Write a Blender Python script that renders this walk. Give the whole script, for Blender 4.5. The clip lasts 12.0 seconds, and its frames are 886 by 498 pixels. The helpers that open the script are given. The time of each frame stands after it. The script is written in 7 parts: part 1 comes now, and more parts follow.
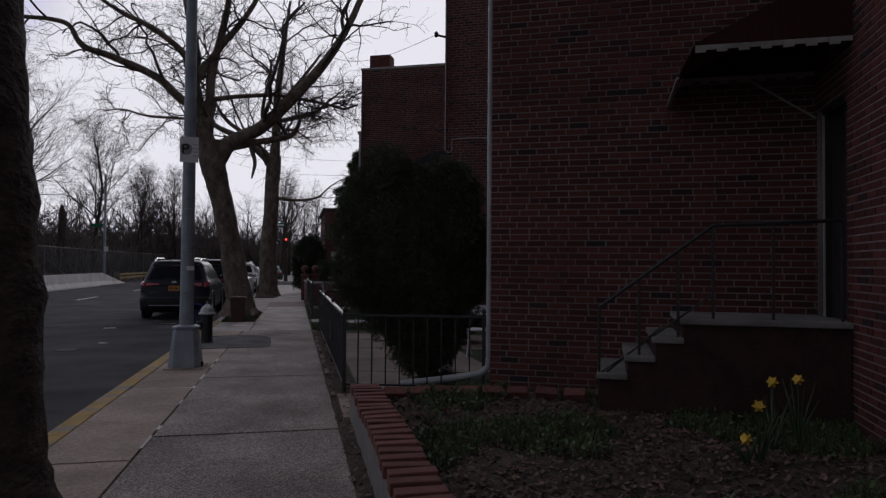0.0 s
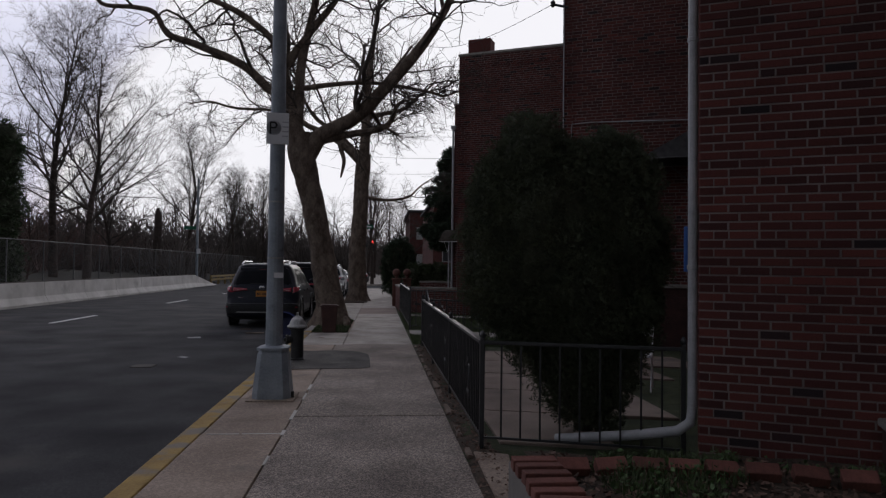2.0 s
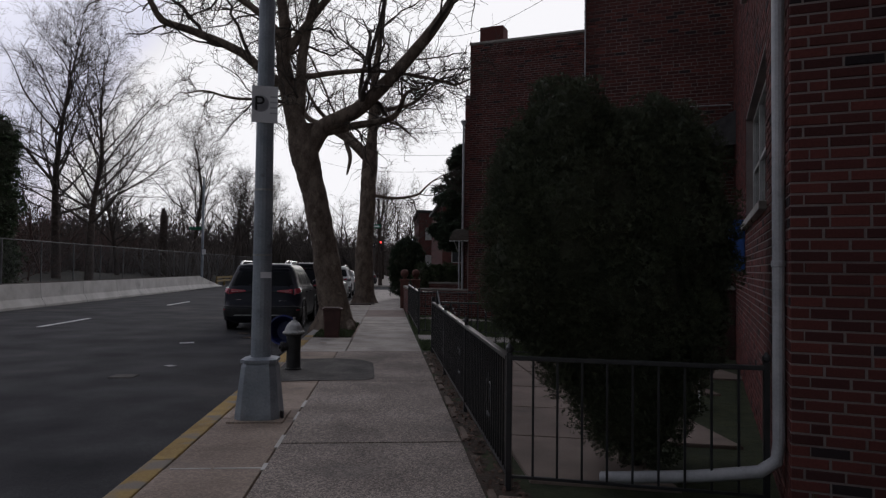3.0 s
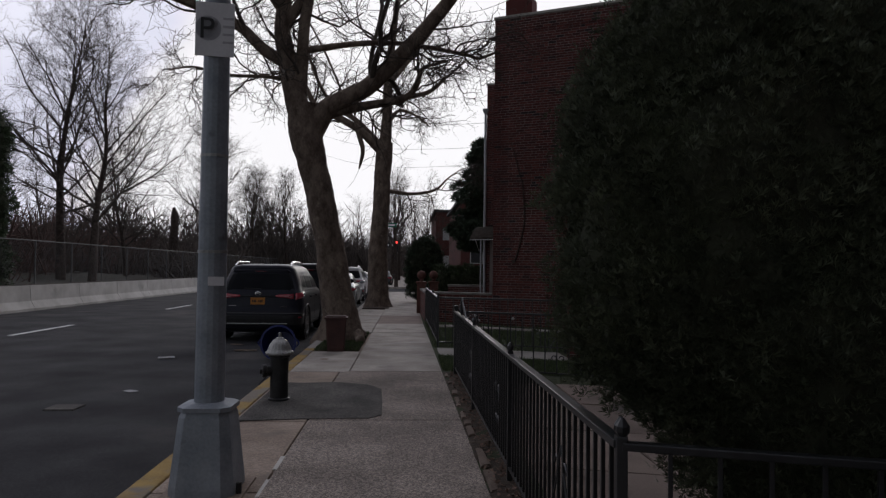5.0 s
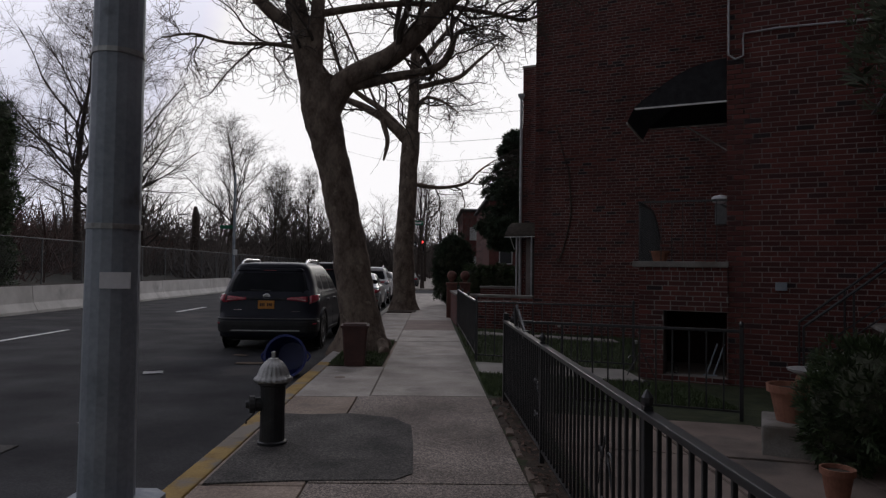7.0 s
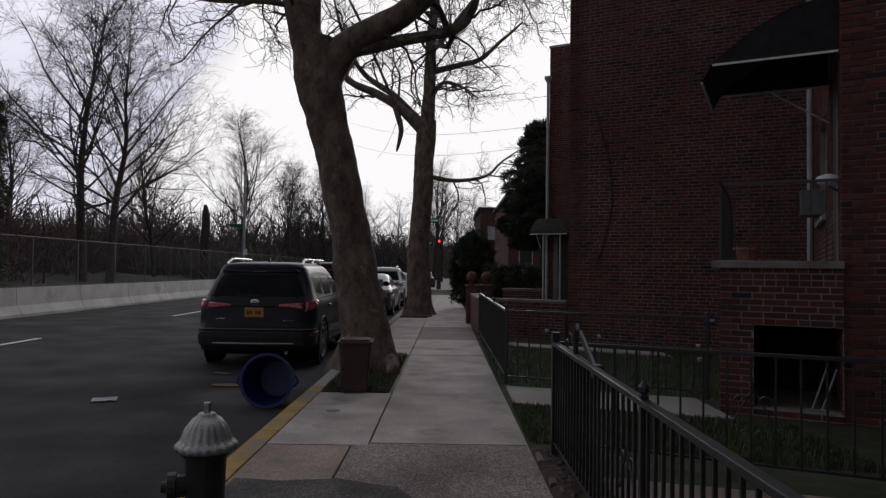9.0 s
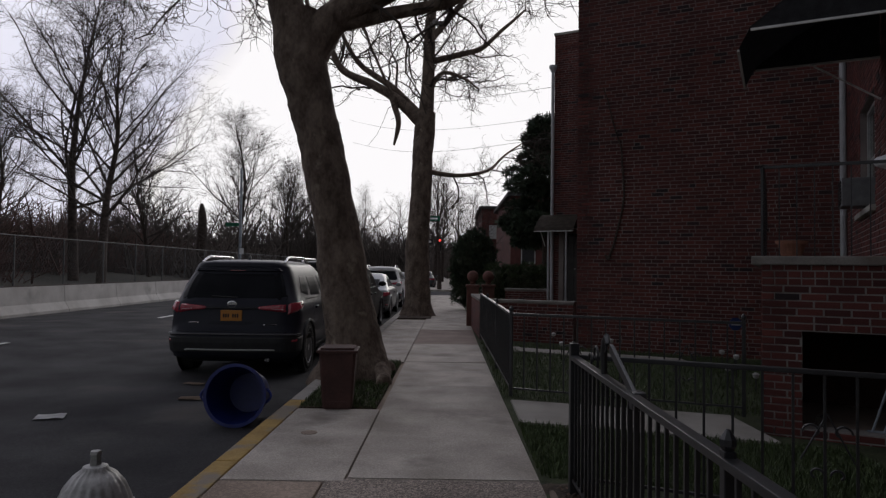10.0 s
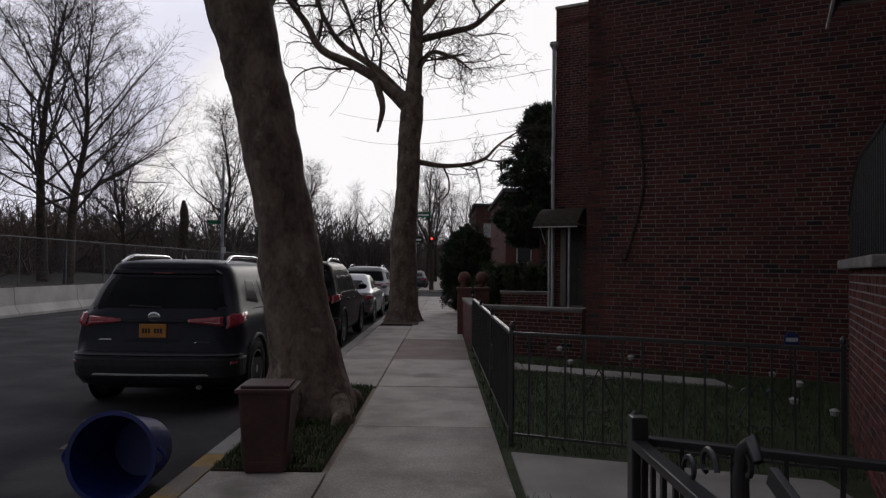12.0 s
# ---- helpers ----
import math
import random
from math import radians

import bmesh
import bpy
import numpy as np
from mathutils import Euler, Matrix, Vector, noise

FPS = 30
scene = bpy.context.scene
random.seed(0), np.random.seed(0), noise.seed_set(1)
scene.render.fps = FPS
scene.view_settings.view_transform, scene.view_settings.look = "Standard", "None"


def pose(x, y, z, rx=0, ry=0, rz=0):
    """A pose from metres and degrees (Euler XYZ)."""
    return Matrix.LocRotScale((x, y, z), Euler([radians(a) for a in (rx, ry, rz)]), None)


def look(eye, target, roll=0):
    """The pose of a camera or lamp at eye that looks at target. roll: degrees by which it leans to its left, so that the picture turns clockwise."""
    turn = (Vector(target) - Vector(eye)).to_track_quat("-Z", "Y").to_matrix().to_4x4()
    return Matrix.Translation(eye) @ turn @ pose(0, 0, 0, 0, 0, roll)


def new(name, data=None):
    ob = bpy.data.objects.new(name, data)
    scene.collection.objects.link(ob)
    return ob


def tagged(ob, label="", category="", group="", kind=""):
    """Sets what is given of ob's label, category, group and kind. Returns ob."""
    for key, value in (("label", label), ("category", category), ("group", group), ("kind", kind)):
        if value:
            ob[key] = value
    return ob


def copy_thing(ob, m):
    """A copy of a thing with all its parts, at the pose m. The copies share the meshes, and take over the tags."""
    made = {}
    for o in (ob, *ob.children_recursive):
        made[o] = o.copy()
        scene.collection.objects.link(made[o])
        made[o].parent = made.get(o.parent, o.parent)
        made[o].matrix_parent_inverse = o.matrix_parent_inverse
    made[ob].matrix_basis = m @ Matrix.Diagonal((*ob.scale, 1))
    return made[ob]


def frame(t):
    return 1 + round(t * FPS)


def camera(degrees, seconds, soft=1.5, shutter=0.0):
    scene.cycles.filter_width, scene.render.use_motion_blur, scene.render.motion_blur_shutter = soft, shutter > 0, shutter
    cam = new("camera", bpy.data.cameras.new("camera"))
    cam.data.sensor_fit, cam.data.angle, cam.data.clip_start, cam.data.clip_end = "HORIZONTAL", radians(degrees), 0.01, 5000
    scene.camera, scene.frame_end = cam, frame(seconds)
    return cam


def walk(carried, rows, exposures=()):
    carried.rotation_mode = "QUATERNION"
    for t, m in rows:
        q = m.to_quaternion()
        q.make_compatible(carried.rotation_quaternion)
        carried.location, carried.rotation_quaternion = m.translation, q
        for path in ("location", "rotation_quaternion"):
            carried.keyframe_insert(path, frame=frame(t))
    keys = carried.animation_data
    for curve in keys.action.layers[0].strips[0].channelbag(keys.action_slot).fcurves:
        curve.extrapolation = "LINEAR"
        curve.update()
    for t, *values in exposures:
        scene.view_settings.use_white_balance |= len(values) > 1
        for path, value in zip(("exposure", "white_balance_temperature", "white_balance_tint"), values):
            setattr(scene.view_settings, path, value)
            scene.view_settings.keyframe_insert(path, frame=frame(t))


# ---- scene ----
cam = camera(67.1, 12.0, soft=1.3)
METRES, EYE, TILT, LEAN, TURN = 13.0, 1.5, 0.0, 0.0, -12.1
ROWS = [
    (0.0, 0.0, 0.0, 0.0, -0.01, 1.41, -0.47),
    (0.5, -0.015, 0.0393, 0.0013, 2.79, 1.45, -0.52),
    (1.0, -0.0328, 0.0808, 0.0023, 4.79, 1.5, -0.65),
    (1.5, -0.0477, 0.1222, 0.0033, 5.77, 1.52, -0.68),
    (2.0, -0.0623, 0.1647, 0.0036, 6.89, 1.56, -0.7),
    (2.5, -0.0691, 0.2086, 0.0037, 7.28, 1.58, -0.66),
    (3.0, -0.077, 0.2503, 0.0014, 7.64, 1.65, -0.65),
    (5.0, -0.1089, 0.4172, 0.0024, 9.09, 1.71, -0.68),
    (5.5, -0.1207, 0.4575, 0.0028, 9.5, 1.74, -0.74),
    (6.0, -0.1316, 0.4974, 0.0016, 9.96, 1.76, -0.71),
    (6.5, -0.1436, 0.5362, 0.0008, 10.82, 1.78, -0.74),
    (7.0, -0.153, 0.5751, -0.0012, 11.21, 1.79, -0.76),
    (9.0, -0.1899, 0.7316, 0.0003, 12.62, 1.77, -0.77),
    (9.5, -0.1957, 0.7716, -0.0004, 12.48, 1.75, -0.75),
    (10.0, -0.2028, 0.8114, -0.0015, 12.75, 1.77, -0.72),
    (10.5, -0.2087, 0.8508, -0.0022, 12.65, 1.76, -0.77),
    (11.0, -0.2146, 0.8902, -0.0013, 12.5, 1.76, -0.73),
    (11.5, -0.222, 0.9303, -0.0, 12.42, 1.73, -0.75),
    (12.0, -0.2262, 0.9705, 0.0015, 12.27, 1.7, -0.68),
]
walk(cam, [(t, pose(0, 0, EYE, TILT, LEAN, TURN) @ pose(METRES * x, METRES * y, METRES * z, 90 + pitch, roll, yaw)) for t, x, y, z, yaw, pitch, roll in ROWS],
     exposures=[(0.0, -0.18, 6250, 16), (1.0, -0.06, 6300, 15), (2.0, 0.02, 6400, 13), (3.0, 0.06, 6450, 12), (5.0, 0.10, 6500, 12), (9.0, 0.10, 6600, 12), (12.0, 0.10, 6600, 12)])

# ---- light: overcast dusk, brightest ahead ----
SUN_ELEV, SUN_AZ = radians(14), radians(12)
world = bpy.data.worlds.new("overcast_sky")
scene.world = world
world.use_nodes = True
wn, wl = world.node_tree.nodes, world.node_tree.links
wn.clear()
w_out = wn.new("ShaderNodeOutputWorld")
w_bg = wn.new("ShaderNodeBackground")
sky = wn.new("ShaderNodeTexSky")
sky.sky_type, sky.sun_disc = "NISHITA", False
sky.sun_elevation, sky.sun_rotation = SUN_ELEV, SUN_AZ
sky.air_density, sky.dust_density, sky.ozone_density = 1.0, 4.0, 1.0
w_hsv = wn.new("ShaderNodeHueSaturation")
w_hsv.inputs["Saturation"].default_value = 0.22
w_co = wn.new("ShaderNodeTexCoord")
w_map = wn.new("ShaderNodeMapping")
w_map.inputs["Scale"].default_value = (1.2, 1.2, 3.0)
w_noise = wn.new("ShaderNodeTexNoise")
w_noise.inputs["Scale"].default_value, w_noise.inputs["Detail"].default_value = 2.2, 6
w_ramp = wn.new("ShaderNodeValToRGB")
w_ramp.color_ramp.elements[0].position, w_ramp.color_ramp.elements[0].color = 0.3, (0.62, 0.64, 0.72, 1)
w_ramp.color_ramp.elements[1].position, w_ramp.color_ramp.elements[1].color = 0.7, (1.0, 1.0, 1.0, 1)
w_mul = wn.new("ShaderNodeMixRGB")
w_mul.blend_type, w_mul.inputs[0].default_value = "MULTIPLY", 1.0
wl.new(sky.outputs[0], w_hsv.inputs["Color"])
wl.new(w_co.outputs["Generated"], w_map.inputs[0])
wl.new(w_map.outputs[0], w_noise.inputs["Vector"])
wl.new(w_noise.outputs["Fac"], w_ramp.inputs[0])
wl.new(w_hsv.outputs[0], w_mul.inputs[1])
wl.new(w_ramp.outputs[0], w_mul.inputs[2])
w_low = wn.new("ShaderNodeMixRGB")
w_low.blend_type, w_low.inputs[0].default_value = "LIGHTEN", 1.0
# the cloud deck fades from the bright west ahead to the dusk behind
w_sep = wn.new("ShaderNodeSeparateXYZ")
w_grad = wn.new("ShaderNodeMapRange")
w_grad.inputs["From Min"].default_value, w_grad.inputs["From Max"].default_value = -0.75, 0.80
w_grad.inputs["To Min"].default_value, w_grad.inputs["To Max"].default_value = 0.14, 7.0
w_tint = wn.new("ShaderNodeMixRGB")
w_tint.blend_type, w_tint.inputs[0].default_value, w_tint.inputs[2].default_value = "MULTIPLY", 1.0, (0.97, 0.98, 1.10, 1)
w_cloud = wn.new("ShaderNodeMixRGB")
w_cloud.blend_type, w_cloud.inputs[0].default_value = "MULTIPLY", 0.55
wl.new(w_co.outputs["Generated"], w_sep.inputs[0])
wl.new(w_sep.outputs["Y"], w_grad.inputs["Value"])
wl.new(w_grad.outputs[0], w_tint.inputs[1])
wl.new(w_tint.outputs[0], w_cloud.inputs[1])
wl.new(w_ramp.outputs[0], w_cloud.inputs[2])
wl.new(w_cloud.outputs[0], w_low.inputs[2])
w_top = wn.new("ShaderNodeMixRGB")
w_top.blend_type, w_top.inputs[0].default_value, w_top.inputs[2].default_value = "DARKEN", 1.0, (7.5, 7.5, 7.65, 1)
wl.new(w_mul.outputs[0], w_low.inputs[1])
wl.new(w_low.outputs[0], w_top.inputs[1])
wl.new(w_top.outputs[0], w_bg.inputs["Color"])
w_bg.inputs["Strength"].default_value = 0.12
wl.new(w_bg.outputs[0], w_out.inputs["Surface"])
sun = new("sun", bpy.data.lights.new("sun", "SUN"))
sun.data.energy, sun.data.angle, sun.data.color = 0.45, radians(25), (1.0, 0.96, 0.92)
sun.matrix_world = look((math.sin(SUN_AZ) * 40, math.cos(SUN_AZ) * 40, math.tan(SUN_ELEV) * 40), (0, 0, 0))

# ---- materials ----
def nodes_of(name):
    m = bpy.data.materials.new(name)
    m.use_nodes = True
    n, l = m.node_tree.nodes, m.node_tree.links
    return m, n, l, n["Principled BSDF"]


def rgba(c):
    return (c[0], c[1], c[2], 1)


def surface(name, dark, light, scale=8.0, rough=0.8, metal=0.0, bump=0.3, fine=60.0, detail=6, vary=0.0, island=False, spec=0.4, depth=0.01, coat=0.0, stretch=(1, 1, 1), stain=None, speck=None):
    """Two-scale mottled surface: a broad blend of two colours, a fine grain, relief, and a tint per piece."""
    m, n, l, b = nodes_of(name)
    co = n.new("ShaderNodeTexCoord")
    mp = n.new("ShaderNodeMapping")
    mp.inputs["Scale"].default_value = stretch
    l.new(co.outputs["Object"], mp.inputs[0])
    big, small = n.new("ShaderNodeTexNoise"), n.new("ShaderNodeTexNoise")
    big.inputs["Scale"].default_value, big.inputs["Detail"].default_value = scale, detail
    small.inputs["Scale"].default_value, small.inputs["Detail"].default_value = fine, 3
    l.new(mp.outputs[0], big.inputs["Vector"])
    l.new(mp.outputs[0], small.inputs["Vector"])
    add = n.new("ShaderNodeMath")
    add.operation = "MULTIPLY_ADD"
    add.inputs[1].default_value = 0.45
    l.new(small.outputs["Fac"], add.inputs[0])
    l.new(big.outputs["Fac"], add.inputs[2])
    ramp = n.new("ShaderNodeValToRGB")
    ramp.color_ramp.elements[0].position, ramp.color_ramp.elements[0].color = 0.52, rgba(dark)
    ramp.color_ramp.elements[1].position, ramp.color_ramp.elements[1].color = 0.95, rgba(light)
    l.new(add.outputs[0], ramp.inputs[0])
    col = ramp.outputs[0]
    if speck:
        vor = n.new("ShaderNodeTexVoronoi")
        vor.inputs["Scale"].default_value = speck[0]
        l.new(mp.outputs[0], vor.inputs["Vector"])
        sx = n.new("ShaderNodeSeparateColor")
        l.new(vor.outputs["Color"], sx.inputs[0])
        sr = n.new("ShaderNodeValToRGB")
        sr.color_ramp.interpolation = "CONSTANT"
        sr.color_ramp.elements[0].color = (0.45, 0.45, 0.46, 1)
        sr.color_ramp.elements[1].position, sr.color_ramp.elements[1].color = 0.45, (1, 1, 1, 1)
        e = sr.color_ramp.elements.new(0.82)
        e.color = (1.5, 1.45, 1.4, 1)
        l.new(sx.outputs[0], sr.inputs[0])
        mx = n.new("ShaderNodeMixRGB")
        mx.blend_type, mx.inputs[0].default_value = "MULTIPLY", speck[1]
        l.new(col, mx.inputs[1])
        l.new(sr.outputs[0], mx.inputs[2])
        col = mx.outputs[0]
    if stain:
        st = n.new("ShaderNodeTexNoise")
        st.inputs["Scale"].default_value, st.inputs["Detail"].default_value = stain[1], 5
        l.new(co.outputs["Object"], st.inputs["Vector"])
        sr = n.new("ShaderNodeValToRGB")
        sr.color_ramp.elements[0].position, sr.color_ramp.elements[1].position = stain[2], stain[2] + 0.12
        l.new(st.outputs["Fac"], sr.inputs[0])
        mx = n.new("ShaderNodeMixRGB")
        l.new(sr.outputs[0], mx.inputs[0])
        l.new(col, mx.inputs[1])
        mx.inputs[2].default_value = rgba(stain[0])
        col = mx.outputs[0]
    if vary:
        if island:
            src = n.new("ShaderNodeNewGeometry").outputs["Random Per Island"]
        else:
            src = n.new("ShaderNodeObjectInfo").outputs["Random"]
        mr = n.new("ShaderNodeMapRange")
        mr.inputs["To Min"].default_value, mr.inputs["To Max"].default_value = 1 - vary, 1 + vary
        l.new(src, mr.inputs["Value"])
        hs = n.new("ShaderNodeHueSaturation")
        l.new(mr.outputs[0], hs.inputs["Value"])
        l.new(col, hs.inputs["Color"])
        col = hs.outputs[0]
    l.new(col, b.inputs["Base Color"])
    b.inputs["Roughness"].default_value, b.inputs["Metallic"].default_value = rough, metal
    b.inputs["Specular IOR Level"].default_value, b.inputs["Coat Weight"].default_value = spec, coat
    if bump:
        bp = n.new("ShaderNodeBump")
        bp.inputs["Strength"].default_value, bp.inputs["Distance"].default_value = bump, depth
        l.new(add.outputs[0], bp.inputs["Height"])
        l.new(bp.outputs[0], b.inputs["Normal"])
    return m


def brick_material(name, island):
    """Fired clay: most bricks dull red, some brown, a few over-burnt to near black."""
    m, n, l, b = nodes_of(name)
    co = n.new("ShaderNodeTexCoord")
    if island:
        rnd = n.new("ShaderNodeNewGeometry").outputs["Random Per Island"]
    else:
        rnd = n.new("ShaderNodeObjectInfo").outputs["Random"]
    ramp = n.new("ShaderNodeValToRGB")
    r = ramp.color_ramp
    r.elements[0].position, r.elements[0].color = 0.0, (0.022, 0.016, 0.018, 1)
    r.elements[1].position, r.elements[1].color = 1.0, (0.142, 0.043, 0.036, 1)
    for p, c in ((0.03, (0.032, 0.021, 0.023, 1)), (0.05, (0.058, 0.021, 0.020, 1)), (0.35, (0.083, 0.027, 0.024, 1)), (0.7, (0.104, 0.033, 0.028, 1))):
        r.elements.new(p).color = c
    l.new(rnd, ramp.inputs[0])
    ns = n.new("ShaderNodeTexNoise")
    ns.inputs["Scale"].default_value, ns.inputs["Detail"].default_value = 55, 5
    l.new(co.outputs["Object"], ns.inputs["Vector"])
    big = n.new("ShaderNodeTexNoise")
    big.inputs["Scale"].default_value, big.inputs["Detail"].default_value = 0.9, 5
    geo = n.new("ShaderNodeNewGeometry")
    l.new(geo.outputs["Position"], big.inputs["Vector"])
    mul = n.new("ShaderNodeMath")
    mul.operation = "MULTIPLY_ADD"
    mul.inputs[1].default_value, mul.inputs[2].default_value = 0.6, 0.5
    l.new(ns.outputs["Fac"], mul.inputs[0])
    mul2 = n.new("ShaderNodeMath")
    mul2.operation = "MULTIPLY_ADD"
    mul2.inputs[1].default_value = 0.6
    l.new(big.outputs["Fac"], mul2.inputs[0])
    l.new(mul.outputs[0], mul2.inputs[2])
    hs = n.new("ShaderNodeHueSaturation")
    l.new(ramp.outputs[0], hs.inputs["Color"])
    l.new(mul2.outputs[0], hs.inputs["Value"])
    l.new(hs.outputs[0], b.inputs["Base Color"])
    b.inputs["Roughness"].default_value, b.inputs["Specular IOR Level"].default_value = 0.85, 0.3
    bp = n.new("ShaderNodeBump")
    bp.inputs["Strength"].default_value, bp.inputs["Distance"].default_value = 0.6, 0.006
    l.new(ns.outputs["Fac"], bp.inputs["Height"])
    l.new(bp.outputs[0], b.inputs["Normal"])
    return m


def glass_material(name, tint=(0.9, 0.95, 0.95)):
    m, n, l, b = nodes_of(name)
    b.inputs["Base Color"].default_value = rgba(tint)
    b.inputs["Transmission Weight"].default_value, b.inputs["Roughness"].default_value = 1.0, 0.02
    b.inputs["IOR"].default_value = 1.45
    return m


def lamp_material(name, colour, strength):
    m, n, l, b = nodes_of(name)
    b.inputs["Base Color"].default_value = rgba(colour)
    b.inputs["Emission Color"].default_value, b.inputs["Emission Strength"].default_value = rgba(colour), strength
    return m


M_BRICK = brick_material("brick_single", False)
M_BRICKS = brick_material("brick_mass", True)
M_MORTAR = surface("mortar", (0.15, 0.122, 0.115), (0.31, 0.265, 0.252), 1.3, 0.95, bump=0.5, fine=120)
M_ASPHALT = surface("asphalt", (0.013, 0.013, 0.016), (0.060, 0.060, 0.063), 0.9, 0.92, bump=0.7, fine=140, depth=0.006, spec=0.2, speck=(90, 0.35), stain=((0.070, 0.064, 0.060), 0.45, 0.60))
M_AGGREGATE = surface("exposed_aggregate", (0.165, 0.136, 0.118), (0.36, 0.305, 0.265), 1.2, 0.9, bump=0.9, fine=110, depth=0.008, vary=0.06, speck=(95, 0.85), stain=((0.13, 0.115, 0.105), 0.8, 0.64))
M_CONCRETE = surface("smooth_concrete", (0.29, 0.258, 0.225), (0.53, 0.485, 0.435), 1.7, 0.88, bump=0.45, fine=70, depth=0.004, vary=0.10, speck=(110, 0.25), stain=((0.23, 0.205, 0.18), 1.4, 0.60))
M_TAN = surface("tan_slab", (0.215, 0.165, 0.130), (0.37, 0.292, 0.236), 1.6, 0.9, bump=0.5, fine=110, depth=0.005, vary=0.09, speck=(60, 0.3), stain=((0.16, 0.135, 0.115), 1.3, 0.6))
M_REDSLAB = surface("reddish_slab", (0.19, 0.145, 0.125), (0.30, 0.235, 0.205), 1.8, 0.9, bump=0.5, fine=110, depth=0.005)
M_PATCH = surface("asphalt_patch", (0.045, 0.042, 0.040), (0.125, 0.116, 0.106), 2.2, 0.92, bump=1.0, fine=90, depth=0.012, speck=(90, 0.8))
M_CURB = surface("worn_yellow_curb", (0.25, 0.160, 0.050), (0.42, 0.28, 0.090), 4.0, 0.85, bump=0.8, fine=50, depth=0.02, stain=((0.22, 0.19, 0.155), 2.6, 0.49))
M_CURBGREY = surface("grey_curb", (0.22, 0.205, 0.19), (0.36, 0.34, 0.31), 2.0, 0.85, bump=0.5, fine=80)
M_SOIL = surface("garden_soil", (0.030, 0.022, 0.016), (0.085, 0.062, 0.045), 6, 0.95, bump=1.0, fine=50, depth=0.03)
M_LAWN = surface("lawn_soil", (0.020, 0.028, 0.012), (0.055, 0.065, 0.028), 5, 0.95, bump=1.0, fine=60, depth=0.02)
M_PARKFLOOR = surface("park_floor", (0.016, 0.016, 0.010), (0.042, 0.036, 0.024), 0.2, 0.95, bump=0.8, fine=6, depth=0.05)
M_BARRIER = surface("barrier_concrete", (0.40, 0.38, 0.35), (0.60, 0.58, 0.545), 1.2, 0.85, bump=0.4, fine=40, stain=((0.30, 0.285, 0.26), 0.8, 0.62))
M_WHITE = surface("white_paint", (0.62, 0.62, 0.60), (0.82, 0.82, 0.80), 4, 0.5, bump=0.1)
M_STONE = surface("limestone_coping", (0.26, 0.245, 0.22), (0.42, 0.40, 0.36), 3, 0.85, bump=0.5, fine=60)
M_IRON = surface("black_iron", (0.008, 0.009, 0.011), (0.026, 0.027, 0.030), 12, 0.38, metal=0.0, bump=0.35, fine=150, depth=0.002, spec=0.6)
M_BARK = surface("plane_bark", (0.074, 0.052, 0.040), (0.225, 0.176, 0.140), 5.5, 0.95, bump=1.0, fine=26, depth=0.05, stretch=(1, 1, 0.6), stain=((0.30, 0.255, 0.20), 5.5, 0.63))
M_BARKDARK = surface("dark_bark", (0.030, 0.022, 0.019), (0.095, 0.072, 0.060), 5, 0.95, bump=1.0, fine=18, depth=0.06, stretch=(1, 1, 1.6))
M_TWIG = surface("twig_bark", (0.045, 0.036, 0.030), (0.095, 0.078, 0.066), 3, 0.95, bump=0)
M_PARKTWIG = surface("grey_brown_twig", (0.045, 0.037, 0.032), (0.10, 0.084, 0.073), 3, 0.95, bump=0)
M_ROOF = surface("roof_felt", (0.03, 0.03, 0.03), (0.07, 0.07, 0.07), 2, 0.9)

# ---- mesh helpers ----
def bm_object(name, bm, material, parent=None, label="", smooth=False):
    me = bpy.data.meshes.new(name)
    bm.to_mesh(me)
    bm.free()
    me.materials.append(material)
    if smooth:
        me.shade_smooth()
    ob = new(name, me)
    if parent:
        ob.parent = parent
    if label:
        ob["label"] = label
    return ob


def part(name, bm, material, parent, label="", smooth=False):
    return bm_object(name, bm, material, parent, label, smooth)


def raw_object(name, verts, faces, material, parent=None, label="", smooth=False):
    me = bpy.data.meshes.new(name)
    me.from_pydata(verts, [], faces)
    me.materials.append(material)
    if smooth:
        me.shade_smooth()
    ob = new(name, me)
    if parent:
        ob.parent = parent
    if label:
        ob["label"] = label
    return ob


def thing(name, label, category, group="", kind="", at=None):
    ob = new(name)
    if at is not None:
        ob.matrix_world = at
    return tagged(ob, label, category, group, kind)


def add_box(bm, x0, x1, y0, y1, z0, z1, bevel=0.0, m=None):
    t = bmesh.new()
    bmesh.ops.create_cube(t, size=1)
    bmesh.ops.scale(t, vec=(x1 - x0, y1 - y0, z1 - z0), verts=t.verts)
    bmesh.ops.translate(t, vec=((x0 + x1) / 2, (y0 + y1) / 2, (z0 + z1) / 2), verts=t.verts)
    if bevel:
        bmesh.ops.bevel(t, geom=t.edges[:], offset=bevel, segments=2, affect="EDGES", profile=0.6)
    if m is not None:
        t.transform(m)
    merge(bm, t)
    return bm


def merge(bm, t):
    me = bpy.data.meshes.new("tmp")
    t.to_mesh(me)
    t.free()
    bm.from_mesh(me)
    bpy.data.meshes.remove(me)


def box(x0, x1, y0, y1, z0, z1, bevel=0.0, m=None):
    return add_box(bmesh.new(), x0, x1, y0, y1, z0, z1, bevel, m)


